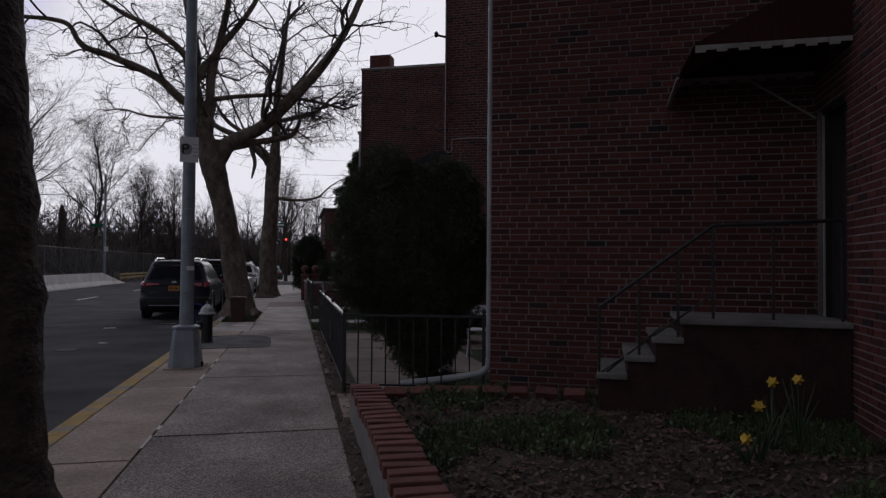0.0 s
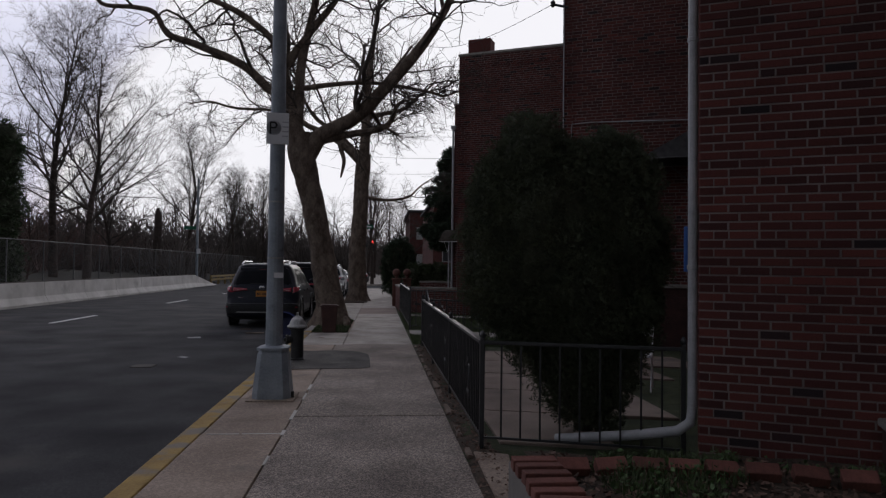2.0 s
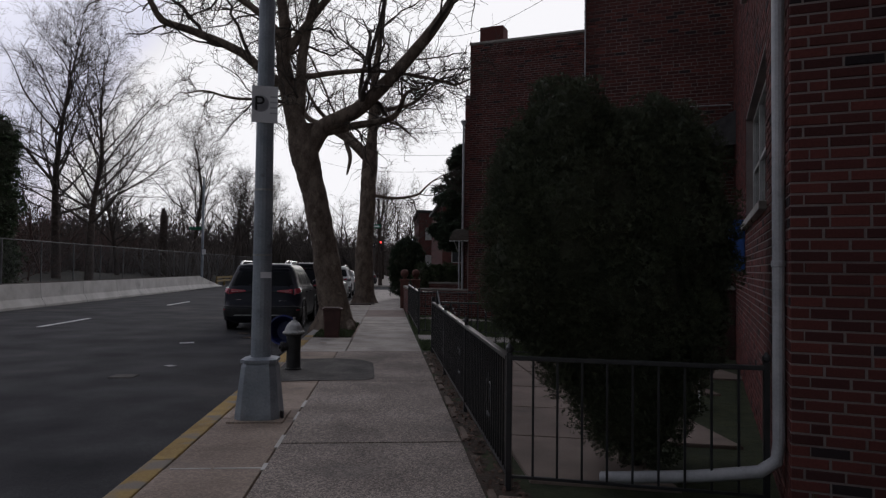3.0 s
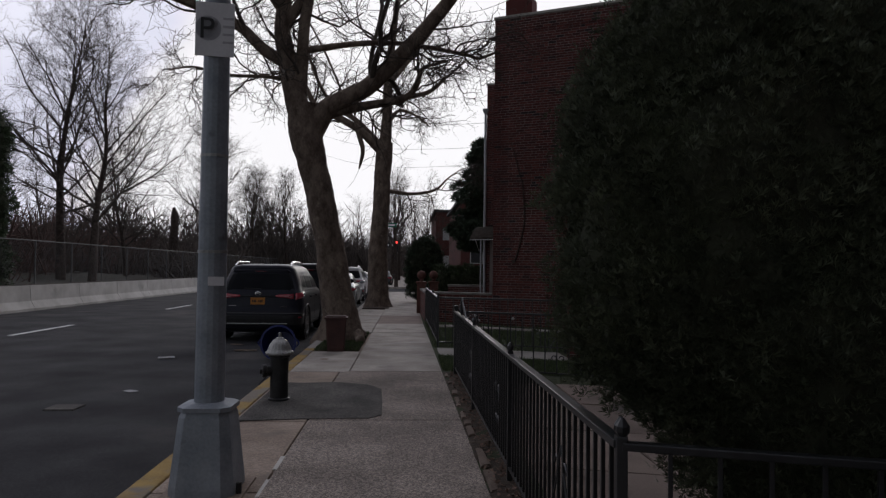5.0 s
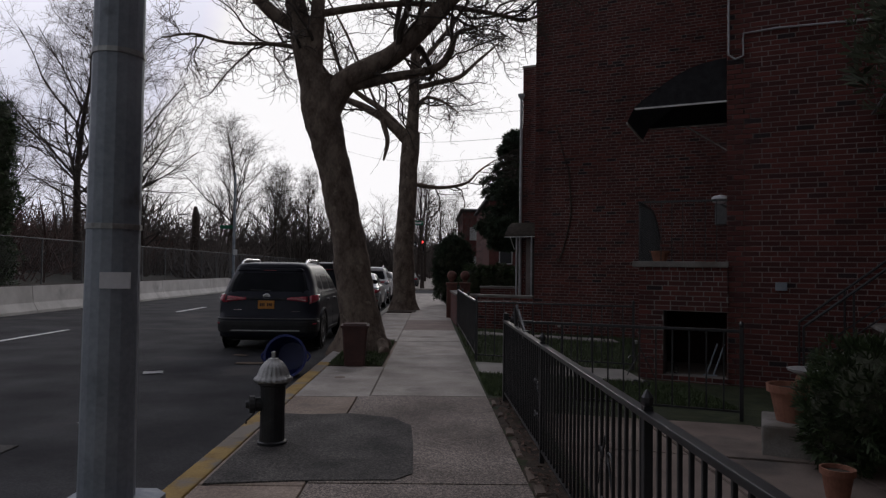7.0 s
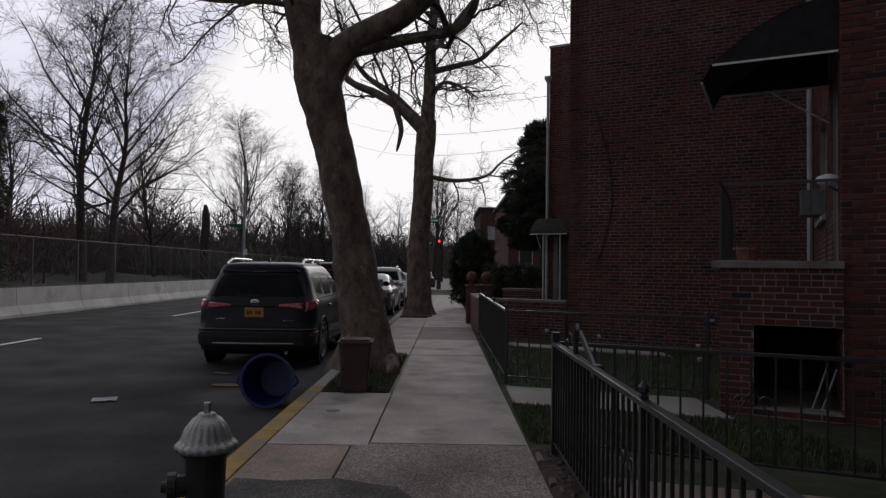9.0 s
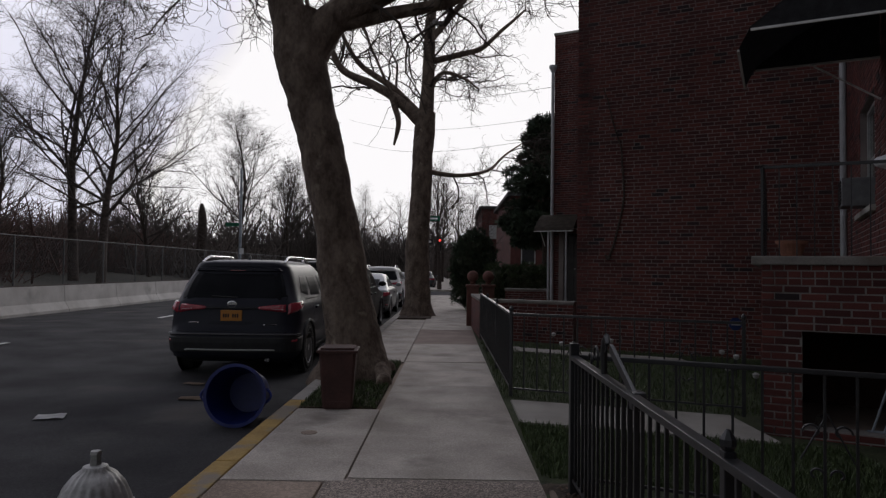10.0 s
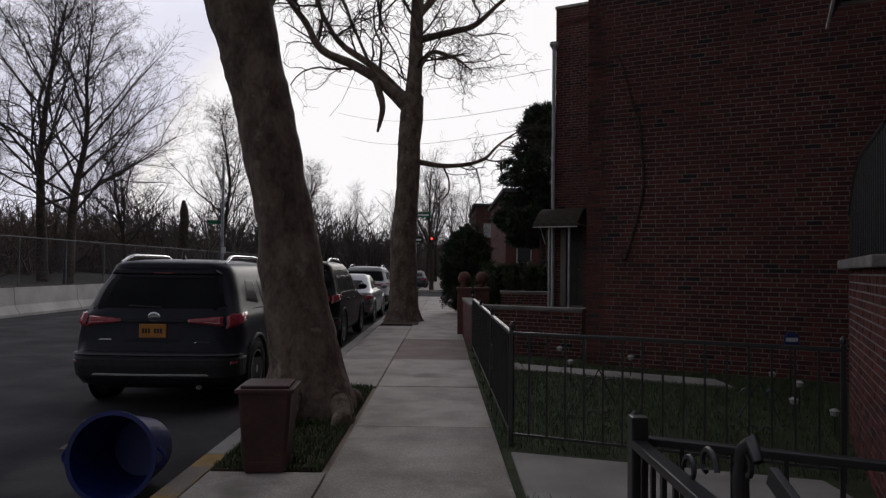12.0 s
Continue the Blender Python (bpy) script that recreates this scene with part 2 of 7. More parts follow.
def add_cyl(bm, p, q, r0, r1=None, seg=12):
    """A round bar from p to q."""
    r1 = r0 if r1 is None else r1
    p, q = Vector(p), Vector(q)
    d = q - p
    t = bmesh.new()
    bmesh.ops.create_cone(t, cap_ends=True, segments=seg, radius1=r0, radius2=max(r1, 1e-4), depth=d.length)
    t.transform(Matrix.Translation((p + q) / 2) @ d.to_track_quat("Z", "Y").to_matrix().to_4x4())
    merge(bm, t)
    return bm


def cyl(p, q, r0, r1=None, seg=12):
    return add_cyl(bmesh.new(), p, q, r0, r1, seg)


def add_lathe(bm, profile, seg=24, m=None, flute=0.0, flutes=12):
    """Turned shape about z; profile: (radius, z) from below to above."""
    rings = []
    t = bmesh.new()
    for r, z in profile:
        ring = []
        for i in range(seg):
            a = 2 * math.pi * i / seg
            rr = r * (1 + flute * math.cos(flutes * a))
            ring.append(t.verts.new((rr * math.cos(a), rr * math.sin(a), z)))
        rings.append(ring)
    for a, b in zip(rings, rings[1:]):
        for i in range(seg):
            t.faces.new((a[i], a[(i + 1) % seg], b[(i + 1) % seg], b[i]))
    t.faces.new(rings[0][::-1])
    t.faces.new(rings[-1])
    if m is not None:
        t.transform(m)
    merge(bm, t)
    return bm


def lathe(profile, seg=24, m=None, flute=0.0, flutes=12):
    return add_lathe(bmesh.new(), profile, seg, m, flute, flutes)


def prism(outline, z0, z1, bevel=0.0):
    """An upright slab over an outline of (x, y)."""
    bm = bmesh.new()
    f = bm.faces.new([bm.verts.new((x, y, z0)) for x, y in outline])
    r = bmesh.ops.extrude_face_region(bm, geom=[f])
    bmesh.ops.translate(bm, vec=(0, 0, z1 - z0), verts=[v for v in r["geom"] if isinstance(v, bmesh.types.BMVert)])
    bmesh.ops.recalc_face_normals(bm, faces=bm.faces[:])
    if bevel:
        bmesh.ops.bevel(bm, geom=[e for e in bm.edges if all(v.co.z > (z0 + z1) / 2 for v in e.verts)], offset=bevel, segments=2, affect="EDGES")
    return bm


def tube(verts, faces, pts, radii, sides):
    """Appends a tapered tube along pts."""
    base = len(verts)
    prev = None
    for i, p in enumerate(pts):
        d = (pts[min(i + 1, len(pts) - 1)] - pts[max(i - 1, 0)])
        if d.length < 1e-6:
            d = Vector((0, 0, 1))
        d.normalize()
        if prev is None:
            a = d.cross(Vector((0.3, 0.9, 0.1)))
            if a.length < 1e-3:
                a = d.cross(Vector((1, 0, 0)))
        else:
            a = prev - d * prev.dot(d)
        a.normalize()
        prev = a
        b = d.cross(a)
        for k in range(sides):
            t = 2 * math.pi * k / sides
            verts.append(p + (a * math.cos(t) + b * math.sin(t)) * radii[i])
    for i in range(len(pts) - 1):
        for k in range(sides):
            k2 = (k + 1) % sides
            faces.append((base + i * sides + k, base + i * sides + k2, base + (i + 1) * sides + k2, base + (i + 1) * sides + k))


# ---- brick walls ----
COURSE, BRICK_L, JOINT = 0.0685, 0.203, 0.0125


def brick_layout(length, z0, z1, openings=(), headers_from=99.0):
    """Yields (s0, s1, z0, z1) of every brick of a wall in common bond with a header row each sixth course."""
    k = 0
    z = z0
    while z < z1 - 0.02:
        zt = min(z + COURSE - JOINT, z1)
        head = k % 6 == 5
        all_heads = z >= headers_from
        cells = []
        s = -(0.5 * (BRICK_L + JOINT) if k % 2 else 0.0) - (0.03 if k % 3 == 1 else 0)
        j = 0
        while s < length:
            w = 0.097 if all_heads or (head and j % 2) else BRICK_L
            cells.append((s, s + w))
            s += w + JOINT
            j += 1
        for a, b in cells:
            a, b = max(a, 0.0), min(b, length)
            spans = [(a, b)]
            for o0, o1, p0, p1 in openings:
                if zt > p0 + 0.01 and z < p1 - 0.01:
                    nxt = []
                    for c, d in spans:
                        if d <= o0 or c >= o1:
                            nxt.append((c, d))
                        else:
                            if c < o0:
                                nxt.append((c, o0))
                            if d > o1:
                                nxt.append((o1, d))
                    spans = nxt
            for c, d in spans:
                if d - c > 0.025:
                    yield c, d, z, zt
        z += COURSE
        k += 1


def brick_wall(parent, origin, along, length, z0, z1, openings=(), thick=0.30, near=None, proud=0.007, headers_from=99.0, mortar=None):
    """A wall facing the left of 'along' turned outward: mortar body with openings through it, bricks proud of it.
    near: (s0, s1, z0, z1), the stretch whose bricks are objects of their own."""
    o, d = Vector((origin[0], origin[1], 0)), Vector((along[0], along[1], 0)).normalized()
    n = Vector((d.y, -d.x, 0))
    ss = sorted({0.0, length, *[v for op in openings for v in op[:2] if 0 < v < length]})
    zs = sorted({z0, z1, *[v for op in openings for v in op[2:] if z0 < v < z1]})
    bm = bmesh.new()
    verts, faces = [], []

    def quad(*ps):
        i = len(verts)
        verts.extend(ps)
        faces.append((i, i + 1, i + 2, i + 3))

    def at(s, w, z):
        return o + d * s - n * w + Vector((0, 0, z))

    for sa, sb in zip(ss, ss[1:]):
        for za, zb in zip(zs, zs[1:]):
            sm, zm = (sa + sb) / 2, (za + zb) / 2
            if any(a < sm < b and p < zm < q for a, b, p, q in openings):
                continue
            quad(at(sa, 0, za), at(sb, 0, za), at(sb, 0, zb), at(sa, 0, zb))
            quad(at(sb, thick, za), at(sa, thick, za), at(sa, thick, zb), at(sb, thick, zb))
    for a, b, p, q in openings:
        quad(at(a, 0, p), at(b, 0, p), at(b, thick, p), at(a, thick, p))
        quad(at(a, 0, q), at(a, thick, q), at(b, thick, q), at(b, 0, q))
        quad(at(a, 0, p), at(a, thick, p), at(a, thick, q), at(a, 0, q))
        quad(at(b, 0, p), at(b, 0, q), at(b, thick, q), at(b, thick, p))
    quad(at(0, 0, z1), at(length, 0, z1), at(length, thick, z1), at(0, thick, z1))
    quad(at(0, 0, z0), at(0, thick, z0), at(0, thick, z1), at(0, 0, z1))
    quad(at(length, 0, z0), at(length, 0, z1), at(length, thick, z1), at(length, thick, z0))
    body = raw_object("wall_body", verts, faces, mortar or M_MORTAR, parent)
    bv, bf, shared, made = [], [], {}, 0
    rng = random.Random(int(length * 1000) + int(z1 * 10))
    for a, b, p, q in brick_layout(length, z0 + 0.005, z1, openings, headers_from):
        e = proud + rng.uniform(-0.002, 0.002)
        if near and near[0] <= a and b <= near[1] and near[2] <= p and q <= near[3] and made < 300:
            w = round(b - a, 2)
            if w not in shared:
                sv = []
                c = 0.004
                h = q - p
                for xx, zz, yy in ((0, 0, 0), (w, 0, 0), (w, h, 0), (0, h, 0), (c, c, 1), (w - c, c, 1), (w - c, h - c, 1), (c, h - c, 1)):
                    sv.append(d * xx + n * (proud * yy) + Vector((0, 0, zz)))
                me = bpy.data.meshes.new("brick")
                me.from_pydata(sv, [], [(4, 5, 6, 7), (0, 1, 5, 4), (1, 2, 6, 5), (2, 3, 7, 6), (3, 0, 4, 7)])
                me.materials.append(M_BRICK)
                shared[w] = me
            ob = new("brick", shared[w])
            ob.parent = parent
            ob.location = at(a, -0.001 - (e - proud), p)
            made += 1
            continue
        i = len(bv)
        c = 0.004
        for yy, k in ((0.0, 0), (e, c)):
            bv.extend((at(a + k, -yy, p + k), at(b - k, -yy, p + k), at(b - k, -yy, q - k), at(a + k, -yy, q - k)))
        bf.extend(((i + 4, i + 5, i + 6, i + 7), (i, i + 1, i + 5, i + 4), (i + 1, i + 2, i + 6, i + 5), (i + 2, i + 3, i + 7, i + 6), (i + 3, i, i + 4, i + 7)))
    rest = raw_object("brickwork", bv, bf, M_BRICKS, parent)
    rest["kind"] = "stuff"
    return body

# ---- plan of the row of houses: set askew to the street, in saw teeth ----
SKEW = radians(26)
U = Vector((math.cos(SKEW), -math.sin(SKEW)))
V = Vector((math.sin(SKEW), math.cos(SKEW)))


def off(p, u=0.0, v=0.0):
    return Vector((p[0], p[1])) + U * u + V * v


P1 = Vector((2.12, 7.27))
I0 = off(P1, 3.32)
E0 = off(I0, 0, -9.0)
I1 = off(P1, 0, 9.11)
E2 = off(I1, -2.80)
I2 = off(E2, 0, 5.78)
PC = off(I2, -4.50)
TOP = 8.45

# road, kerb, pavement
CURB_X, ROAD_Z, BARRIER_X = -2.15, -0.13, -13.6
ground = raw_object("ground", [(-400, -60, -0.20), (400, -60, -0.20), (400, 500, -0.20), (-400, 500, -0.20)], [(0, 1, 2, 3)], M_PARKFLOOR)
tagged(ground, "bare brown ground reaching the horizon under winter trees", "ground", kind="structure")
rv, rf = [], []
ys = [-40 + 3 * i for i in range(70)]
xs = [-15.5, -12, -9, -6, -4, -3, CURB_X]
for y in ys:
    for x in xs:
        rv.append((x, y, ROAD_Z - 0.02 * (1 if x < -13 else 0) + 0.012 * noise.noise(Vector((x * 0.4, y * 0.2, 0)))))
for i in range(len(ys) - 1):
    for j in range(len(xs) - 1):
        a = i * len(xs) + j
        rf.append((a, a + 1, a + len(xs) + 1, a + len(xs)))
tagged(raw_object("road", rv, rf, M_ASPHALT, smooth=True), "dark worn asphalt street with faint pale stains", "road", kind="structure")
tagged(raw_object("cross_road", [(-15, 50, ROAD_Z + 0.02), (60, 50, ROAD_Z + 0.02), (60, 60, ROAD_Z + 0.02), (-15, 60, ROAD_Z + 0.02)], [(0, 1, 2, 3)], M_ASPHALT), "dark asphalt side street crossing at the corner", "road", kind="structure")

pavement = thing("pavement", "concrete slab pavement with worn aggregate and joints", "pavement", kind="structure")
part("bed", box(CURB_X + 0.16, 0.19, -20, 49.5, -0.19, -0.03), M_TAN, pavement)
# rows of slabs: (y0, y1, outer material, inner material)
SLABS = [(-20, -6, M_TAN, M_AGGREGATE), (-6, -3, M_TAN, M_AGGREGATE), (-3, 0.1, M_TAN, M_AGGREGATE), (0.1, 3.2, M_TAN, M_AGGREGATE), (3.2, 6.2, M_TAN, M_AGGREGATE), (6.2, 9.25, M_TAN, M_AGGREGATE), (9.25, 12.4, M_TAN, M_AGGREGATE), (12.4, 15.62, M_TAN, M_AGGREGATE),
         (15.62, 19.42, M_CONCRETE, M_CONCRETE), (19.42, 21.6, None, M_CONCRETE), (21.6, 24.2, M_CONCRETE, M_CONCRETE), (24.2, 27.4, M_CONCRETE, M_REDSLAB), (27.4, 30.6, M_CONCRETE, M_CONCRETE), (30.6, 33.6, None, M_CONCRETE), (33.6, 37, M_CONCRETE, M_CONCRETE), (37, 41, M_CONCRETE, M_CONCRETE), (41, 45, M_CONCRETE, M_CONCRETE), (45, 49.5, M_CONCRETE, M_CONCRETE)]


def EDGE(y):
    """The pavement narrows a little down the street."""
    return max(0.20, 0.43 - 0.0095 * max(y, 0))


def JOINT_X(y):
    """The long joint between the outer and the inner slabs."""
    return -1.235 if y < 15.5 else -1.09


OUTER_CUTS = [-20, -9, -6, -3, -0.4, 2.6, 5.5, 8.55, 10.25, 12.35, 15.55, 17.95]
for a, b in zip(OUTER_CUTS, OUTER_CUTS[1:]):
    part("slab", box(CURB_X + 0.19, JOINT_X(a) - 0.007, a + 0.007, b - 0.007, -0.05, random.uniform(-0.007, 0.004), 0.008), M_TAN if a < 15 else M_CONCRETE, pavement)
for y0, y1, m_out, m_in in SLABS:
    g = 0.007
    if m_out and y0 > 20:
        part("slab", box(CURB_X + 0.19, -1.09 - g, y0 + g, y1 - g, -0.05, random.uniform(-0.006, 0.004), 0.008), m_out, pavement)
    part("slab", prism([(JOINT_X(y0) + g, y0 + g), (EDGE(y0), y0 + g), (EDGE(y1), y1 - g), (JOINT_X(y0) + g, y1 - g)], -0.05, random.uniform(-0.004, 0.003), 0.008), m_in, pavement)

curb = thing("curb", "kerb with worn yellow paint along the street", "kerb", kind="structure")
yy = -20.0
while yy < 49:
    part("curb_stone", box(CURB_X, CURB_X + 0.18, yy + 0.004, yy + 2.396, -0.3, 0.004, 0.015), M_CURB if yy < 17 else M_CURBGREY, curb)
    yy += 2.4
# old pale filler left in the long joint
rng = random.Random(9)
for k in range(7):
    yj = 5.6 + k * 0.85 + rng.uniform(0, 0.5)
    part("joint_filler", box(-1.246 + rng.uniform(-0.008, 0.004), -1.224 + rng.uniform(0, 0.012), yj, yj + rng.uniform(0.12, 0.45), -0.03, 0.004, 0.002), M_BARRIER, pavement, "pale joint filler")
for x0, x1 in ((-1.92, -1.62), (-1.60, -1.25)):
    part("joint_filler", box(x0, x1, 8.542, 8.562, -0.03, 0.004, 0.002), M_BARRIER, pavement, "pale joint filler")

# ---- houses ----
M_FRAME = surface("window_frame_paint", (0.30, 0.30, 0.29), (0.45, 0.45, 0.44), 6, 0.5, bump=0.1)
M_GLASS = glass_material("window_glass", (0.75, 0.8, 0.8))
M_ROOM = surface("dark_room_shade", (0.10, 0.095, 0.09), (0.16, 0.155, 0.15), 3, 0.9, bump=0)
M_CURTAIN = surface("net_curtain", (0.42, 0.42, 0.40), (0.62, 0.61, 0.58), 14, 0.9, bump=0.3, stretch=(6, 6, 0.3))
M_DOOR = surface("dark_door_paint", (0.020, 0.018, 0.018), (0.045, 0.040, 0.038), 5, 0.5, bump=0.15)
M_GREYMORTAR = surface("grey_cement_mortar", (0.19, 0.175, 0.165), (0.31, 0.29, 0.275), 3, 0.95, bump=0.5, fine=120)
M_STEP = surface("worn_step_concrete", (0.15, 0.138, 0.125), (0.29, 0.272, 0.25), 2.5, 0.88, bump=0.5, fine=70, vary=0.08, stain=((0.14, 0.12, 0.10), 2.2, 0.6))


def wall_pose(o, d, s=0.0):
    """Local frame of a wall: x along it, y into it, z up."""
    p = Vector(o) + Vector(d).normalized() * s
    return pose(p.x, p.y, 0, 0, 0, math.degrees(math.atan2(d[1], d[0])))


def window(parent, o, d, span, sashes=2):
    """A framed window in an opening: frame, mullions, panes, stone sill, curtain, and a panel coloured dark like an
    unlit room.
    """
    s0, s1, z0, z1 = span
    m = wall_pose(o, d, s0)
    w = s1 - s0
    win = new("window")
    win.parent = parent
    bm = bmesh.new()
    f = 0.055
    for a, b, p, q in ((0, w, z0, z0 + f), (0, w, z1 - f, z1), (0, f, z0 + f, z1 - f), (w - f, w, z0 + f, z1 - f)):
        add_box(bm, a, b, 0.08, 0.15, p, q, 0.006, m)
    part("window_frame", bm, M_FRAME, win)
    for k in range(1, sashes):
        c = w * k / sashes
        part("mullion", box(c - 0.03, c + 0.03, 0.085, 0.145, z0 + f, z1 - f, 0.005, m), M_FRAME, win)
    part("meeting_rail", box(f, w - f, 0.09, 0.14, (z0 + z1) / 2 - 0.02, (z0 + z1) / 2 + 0.02, 0.004, m), M_FRAME, win)
    for k in range(sashes):
        a, b = w * k / sashes + 0.02, w * (k + 1) / sashes - 0.02
        pane = part("pane", box(a, b, 0.112, 0.118, z0 + 0.03, z1 - 0.03, 0, m), M_GLASS, win)
        pane.visible_shadow = False
    part("sill", box(-0.06, w + 0.06, -0.07, 0.10, z0 - 0.075, z0 - 0.002, 0.008, m), M_STONE, win)
    bm = bmesh.new()
    n = 24
    vs = [[bm.verts.new(m @ Vector((w * i / n, 0.20 + 0.018 * math.sin(i * 1.9), z))) for i in range(n + 1)] for z in (z0 + 0.02, z1)]
    for i in range(n):
        bm.faces.new((vs[0][i], vs[0][i + 1], vs[1][i + 1], vs[1][i]))
    part("curtain", bm, M_CURTAIN, win)
    # flat panel behind the curtain; the room's gloom is in its colour
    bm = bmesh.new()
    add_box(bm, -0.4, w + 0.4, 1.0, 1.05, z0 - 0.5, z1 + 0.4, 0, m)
    part("room_shade_panel", bm, M_ROOM, win)
    return win


def door(parent, o, d, span, material):
    s0, s1, z0, z1 = span
    m = wall_pose(o, d, s0)
    w = s1 - s0
    dr = new("door")
    dr.parent = parent
    bm = bmesh.new()
    for a, b, p, q in ((0, 0.06, z0, z1), (w - 0.06, w, z0, z1), (0.06, w - 0.06, z1 - 0.06, z1)):
        add_box(bm, a, b, 0.05, 0.18, p, q, 0.006, m)
    part("door_frame", bm, M_DOOR, dr)
    part("edge_strip", box(0.062, 0.085, 0.03, 0.048, z0, z1 - 0.06, 0.003, m), M_FRAME, dr, "thin pale door edge")
    part("leaf", box(0.065, w - 0.065, 0.11, 0.15, z0, z1 - 0.065, 0.005, m), material, dr)
    for p, q in ((z0 + 0.15, z0 + 0.85), (z0 + 0.98, z1 - 0.2)):
        part("panel", box(0.17, w - 0.17, 0.098, 0.112, p, q, 0.008, m), material, dr)
    part("handle", cyl(m @ Vector((w - 0.13, 0.06, z0 + 0.95)), m @ Vector((w - 0.13, 0.11, z0 + 0.95)), 0.022), M_FRAME, dr, "dull metal knob")
    return dr


def house(label, walls, z1, roof):
    h = thing("house", label, "house")
    for o, e, ops, near in walls:
        d = e - o
        brick_wall(h, o, d, d.length, -0.2, z1, [op[1:] for op in ops], near=near)
        part("coping", box(-0.02, d.length + 0.02, -0.035, 0.34, z1, z1 + 0.075, 0.012, wall_pose(o, d)), M_STONE, h, "pale stone coping")
        for op in ops:
            if op[0] == "door":
                door(h, o, d, op[1:], M_DOOR)
            elif op[0] != "gap":
                window(h, o, d, op[1:], op[0])
    part("roof", prism([(p.x, p.y) for p in roof], z1 - 0.5, z1 - 0.3), M_ROOF, h)
    # plain walls that close the sides away from the street
    faced = [(o, e) for o, e, _, _ in walls]
    for a, b in zip(roof, roof[1:] + roof[:1]):
        d = b - a
        if d.length < 0.5 or any(min((o - a).length + (e - b).length, (o - b).length + (e - a).length) < 0.1 for o, e in faced):
            continue
        part("back_wall", box(0.0, d.length, -0.12, 0.12, -0.2, z1, 0, wall_pose(a, d)), M_BRICKS, h)
    return h


house_near = house("dark red brick house with a raised corner doorway", [
    (P1, I0, [], (0.0, 2.2, 0.35, 2.45)),
    (I0, E0, [("door", 0.06, 0.92, 1.02, 3.08), (2, 3.0, 4.6, 1.9, 3.3)], None),
    (I1, P1, [("door", 0.12, 1.0, 1.25, 3.3), (3, 4.25, 7.42, 2.12, 3.47), (3, 4.5, 7.15, 5.0, 6.3)], None)], 9.05,
    [P1, I0, E0, off(E0, 8), off(I1, 8), I1])
house_mid = house("dark red brick house with an iron-railed porch landing", [
    (E2, I1, [], None),
    (I2, E2, [("door", 4.6, 5.5, 1.64, 3.7), (2, 2.0, 3.6, 2.3, 3.7), (2, 2.0, 3.6, 5.3, 6.6)], None)], 9.05,
    [E2, I1 + U * 0.01, off(I1, 7), off(I2, 7), I2])
PD = Vector((2.7, 30.8))
house_c = house("dark red brick house with a chimney on its parapet", [
    (PC, I2, [], None),
    (off(PC, 0, 7.0), PC, [], None)], TOP,
    [PC, I2, off(I2, 6), off(PC, 10, 7), off(PC, 0, 7)])
house_d = house("dark red brick house with a small bowed awning over its door", [
    (PD, off(PD, 4.5), [("door", 0.15, 0.75, 0.6, 2.6)], None),
    (off(PD, 0, 8), PD, [], None)], 8.55,
    [PD, off(PD, 4.5), off(PD, 8, 2), off(PD, 8, 8), off(PD, 0, 8)])
# chimney on the parapet of house_c
part("chimney", box(0.30, 1.05, 0.0, 0.5, TOP + 0.076, TOP + 0.52, 0.01, wall_pose(PC, U)), M_BRICKS, house_c, "square brick chimney stub")

# ---- trees ----
def wander(rng, p, d, length, steps, bend, lift):
    pts = [p.copy()]
    d = d.normalized()
    for _ in range(steps):
        d = (d + Vector((rng.gauss(0, bend), rng.gauss(0, bend), rng.gauss(0, bend) + lift))).normalized()
        pts.append(pts[-1] + d * (length / steps))
    return pts


def sprout(rng, V_, F_, pts, radii, level, spec):
    """Side branches along a limb, level by level."""
    if level >= len(spec):
        return
    count, frac, spread, bend, lift, sides, steps, start = spec[level]
    total = sum((b - a).length for a, b in zip(pts, pts[1:]))
    for _ in range(count):
        f = rng.uniform(start, 1.0) * (len(pts) - 1)
        i = min(int(f), len(pts) - 2)
        p = pts[i].lerp(pts[i + 1], f - i)
        r = radii[i] + (radii[i + 1] - radii[i]) * (f - i)
        d = (pts[i + 1] - pts[i]).normalized()
        side = Vector((rng.gauss(0, 1), rng.gauss(0, 1), rng.gauss(0, 0.7)))
        side = (side - d * side.dot(d)).normalized()
        nd = d * math.cos(spread) + side * math.sin(spread)
        ln = max(total * frac, (1.5, 0.7, 0.35)[level]) * rng.uniform(0.5, 1.3)
        q = wander(rng, p, nd, ln, steps, bend, lift)
        r0 = max(min(r * 0.55, ln * 0.017), 0.0055)
        rr = [r0 * (1 - 0.6 * k / steps) for k in range(steps + 1)]
        tube(V_, F_, q, rr, sides)
        sprout(rng, V_, F_, q, rr, level + 1, spec)


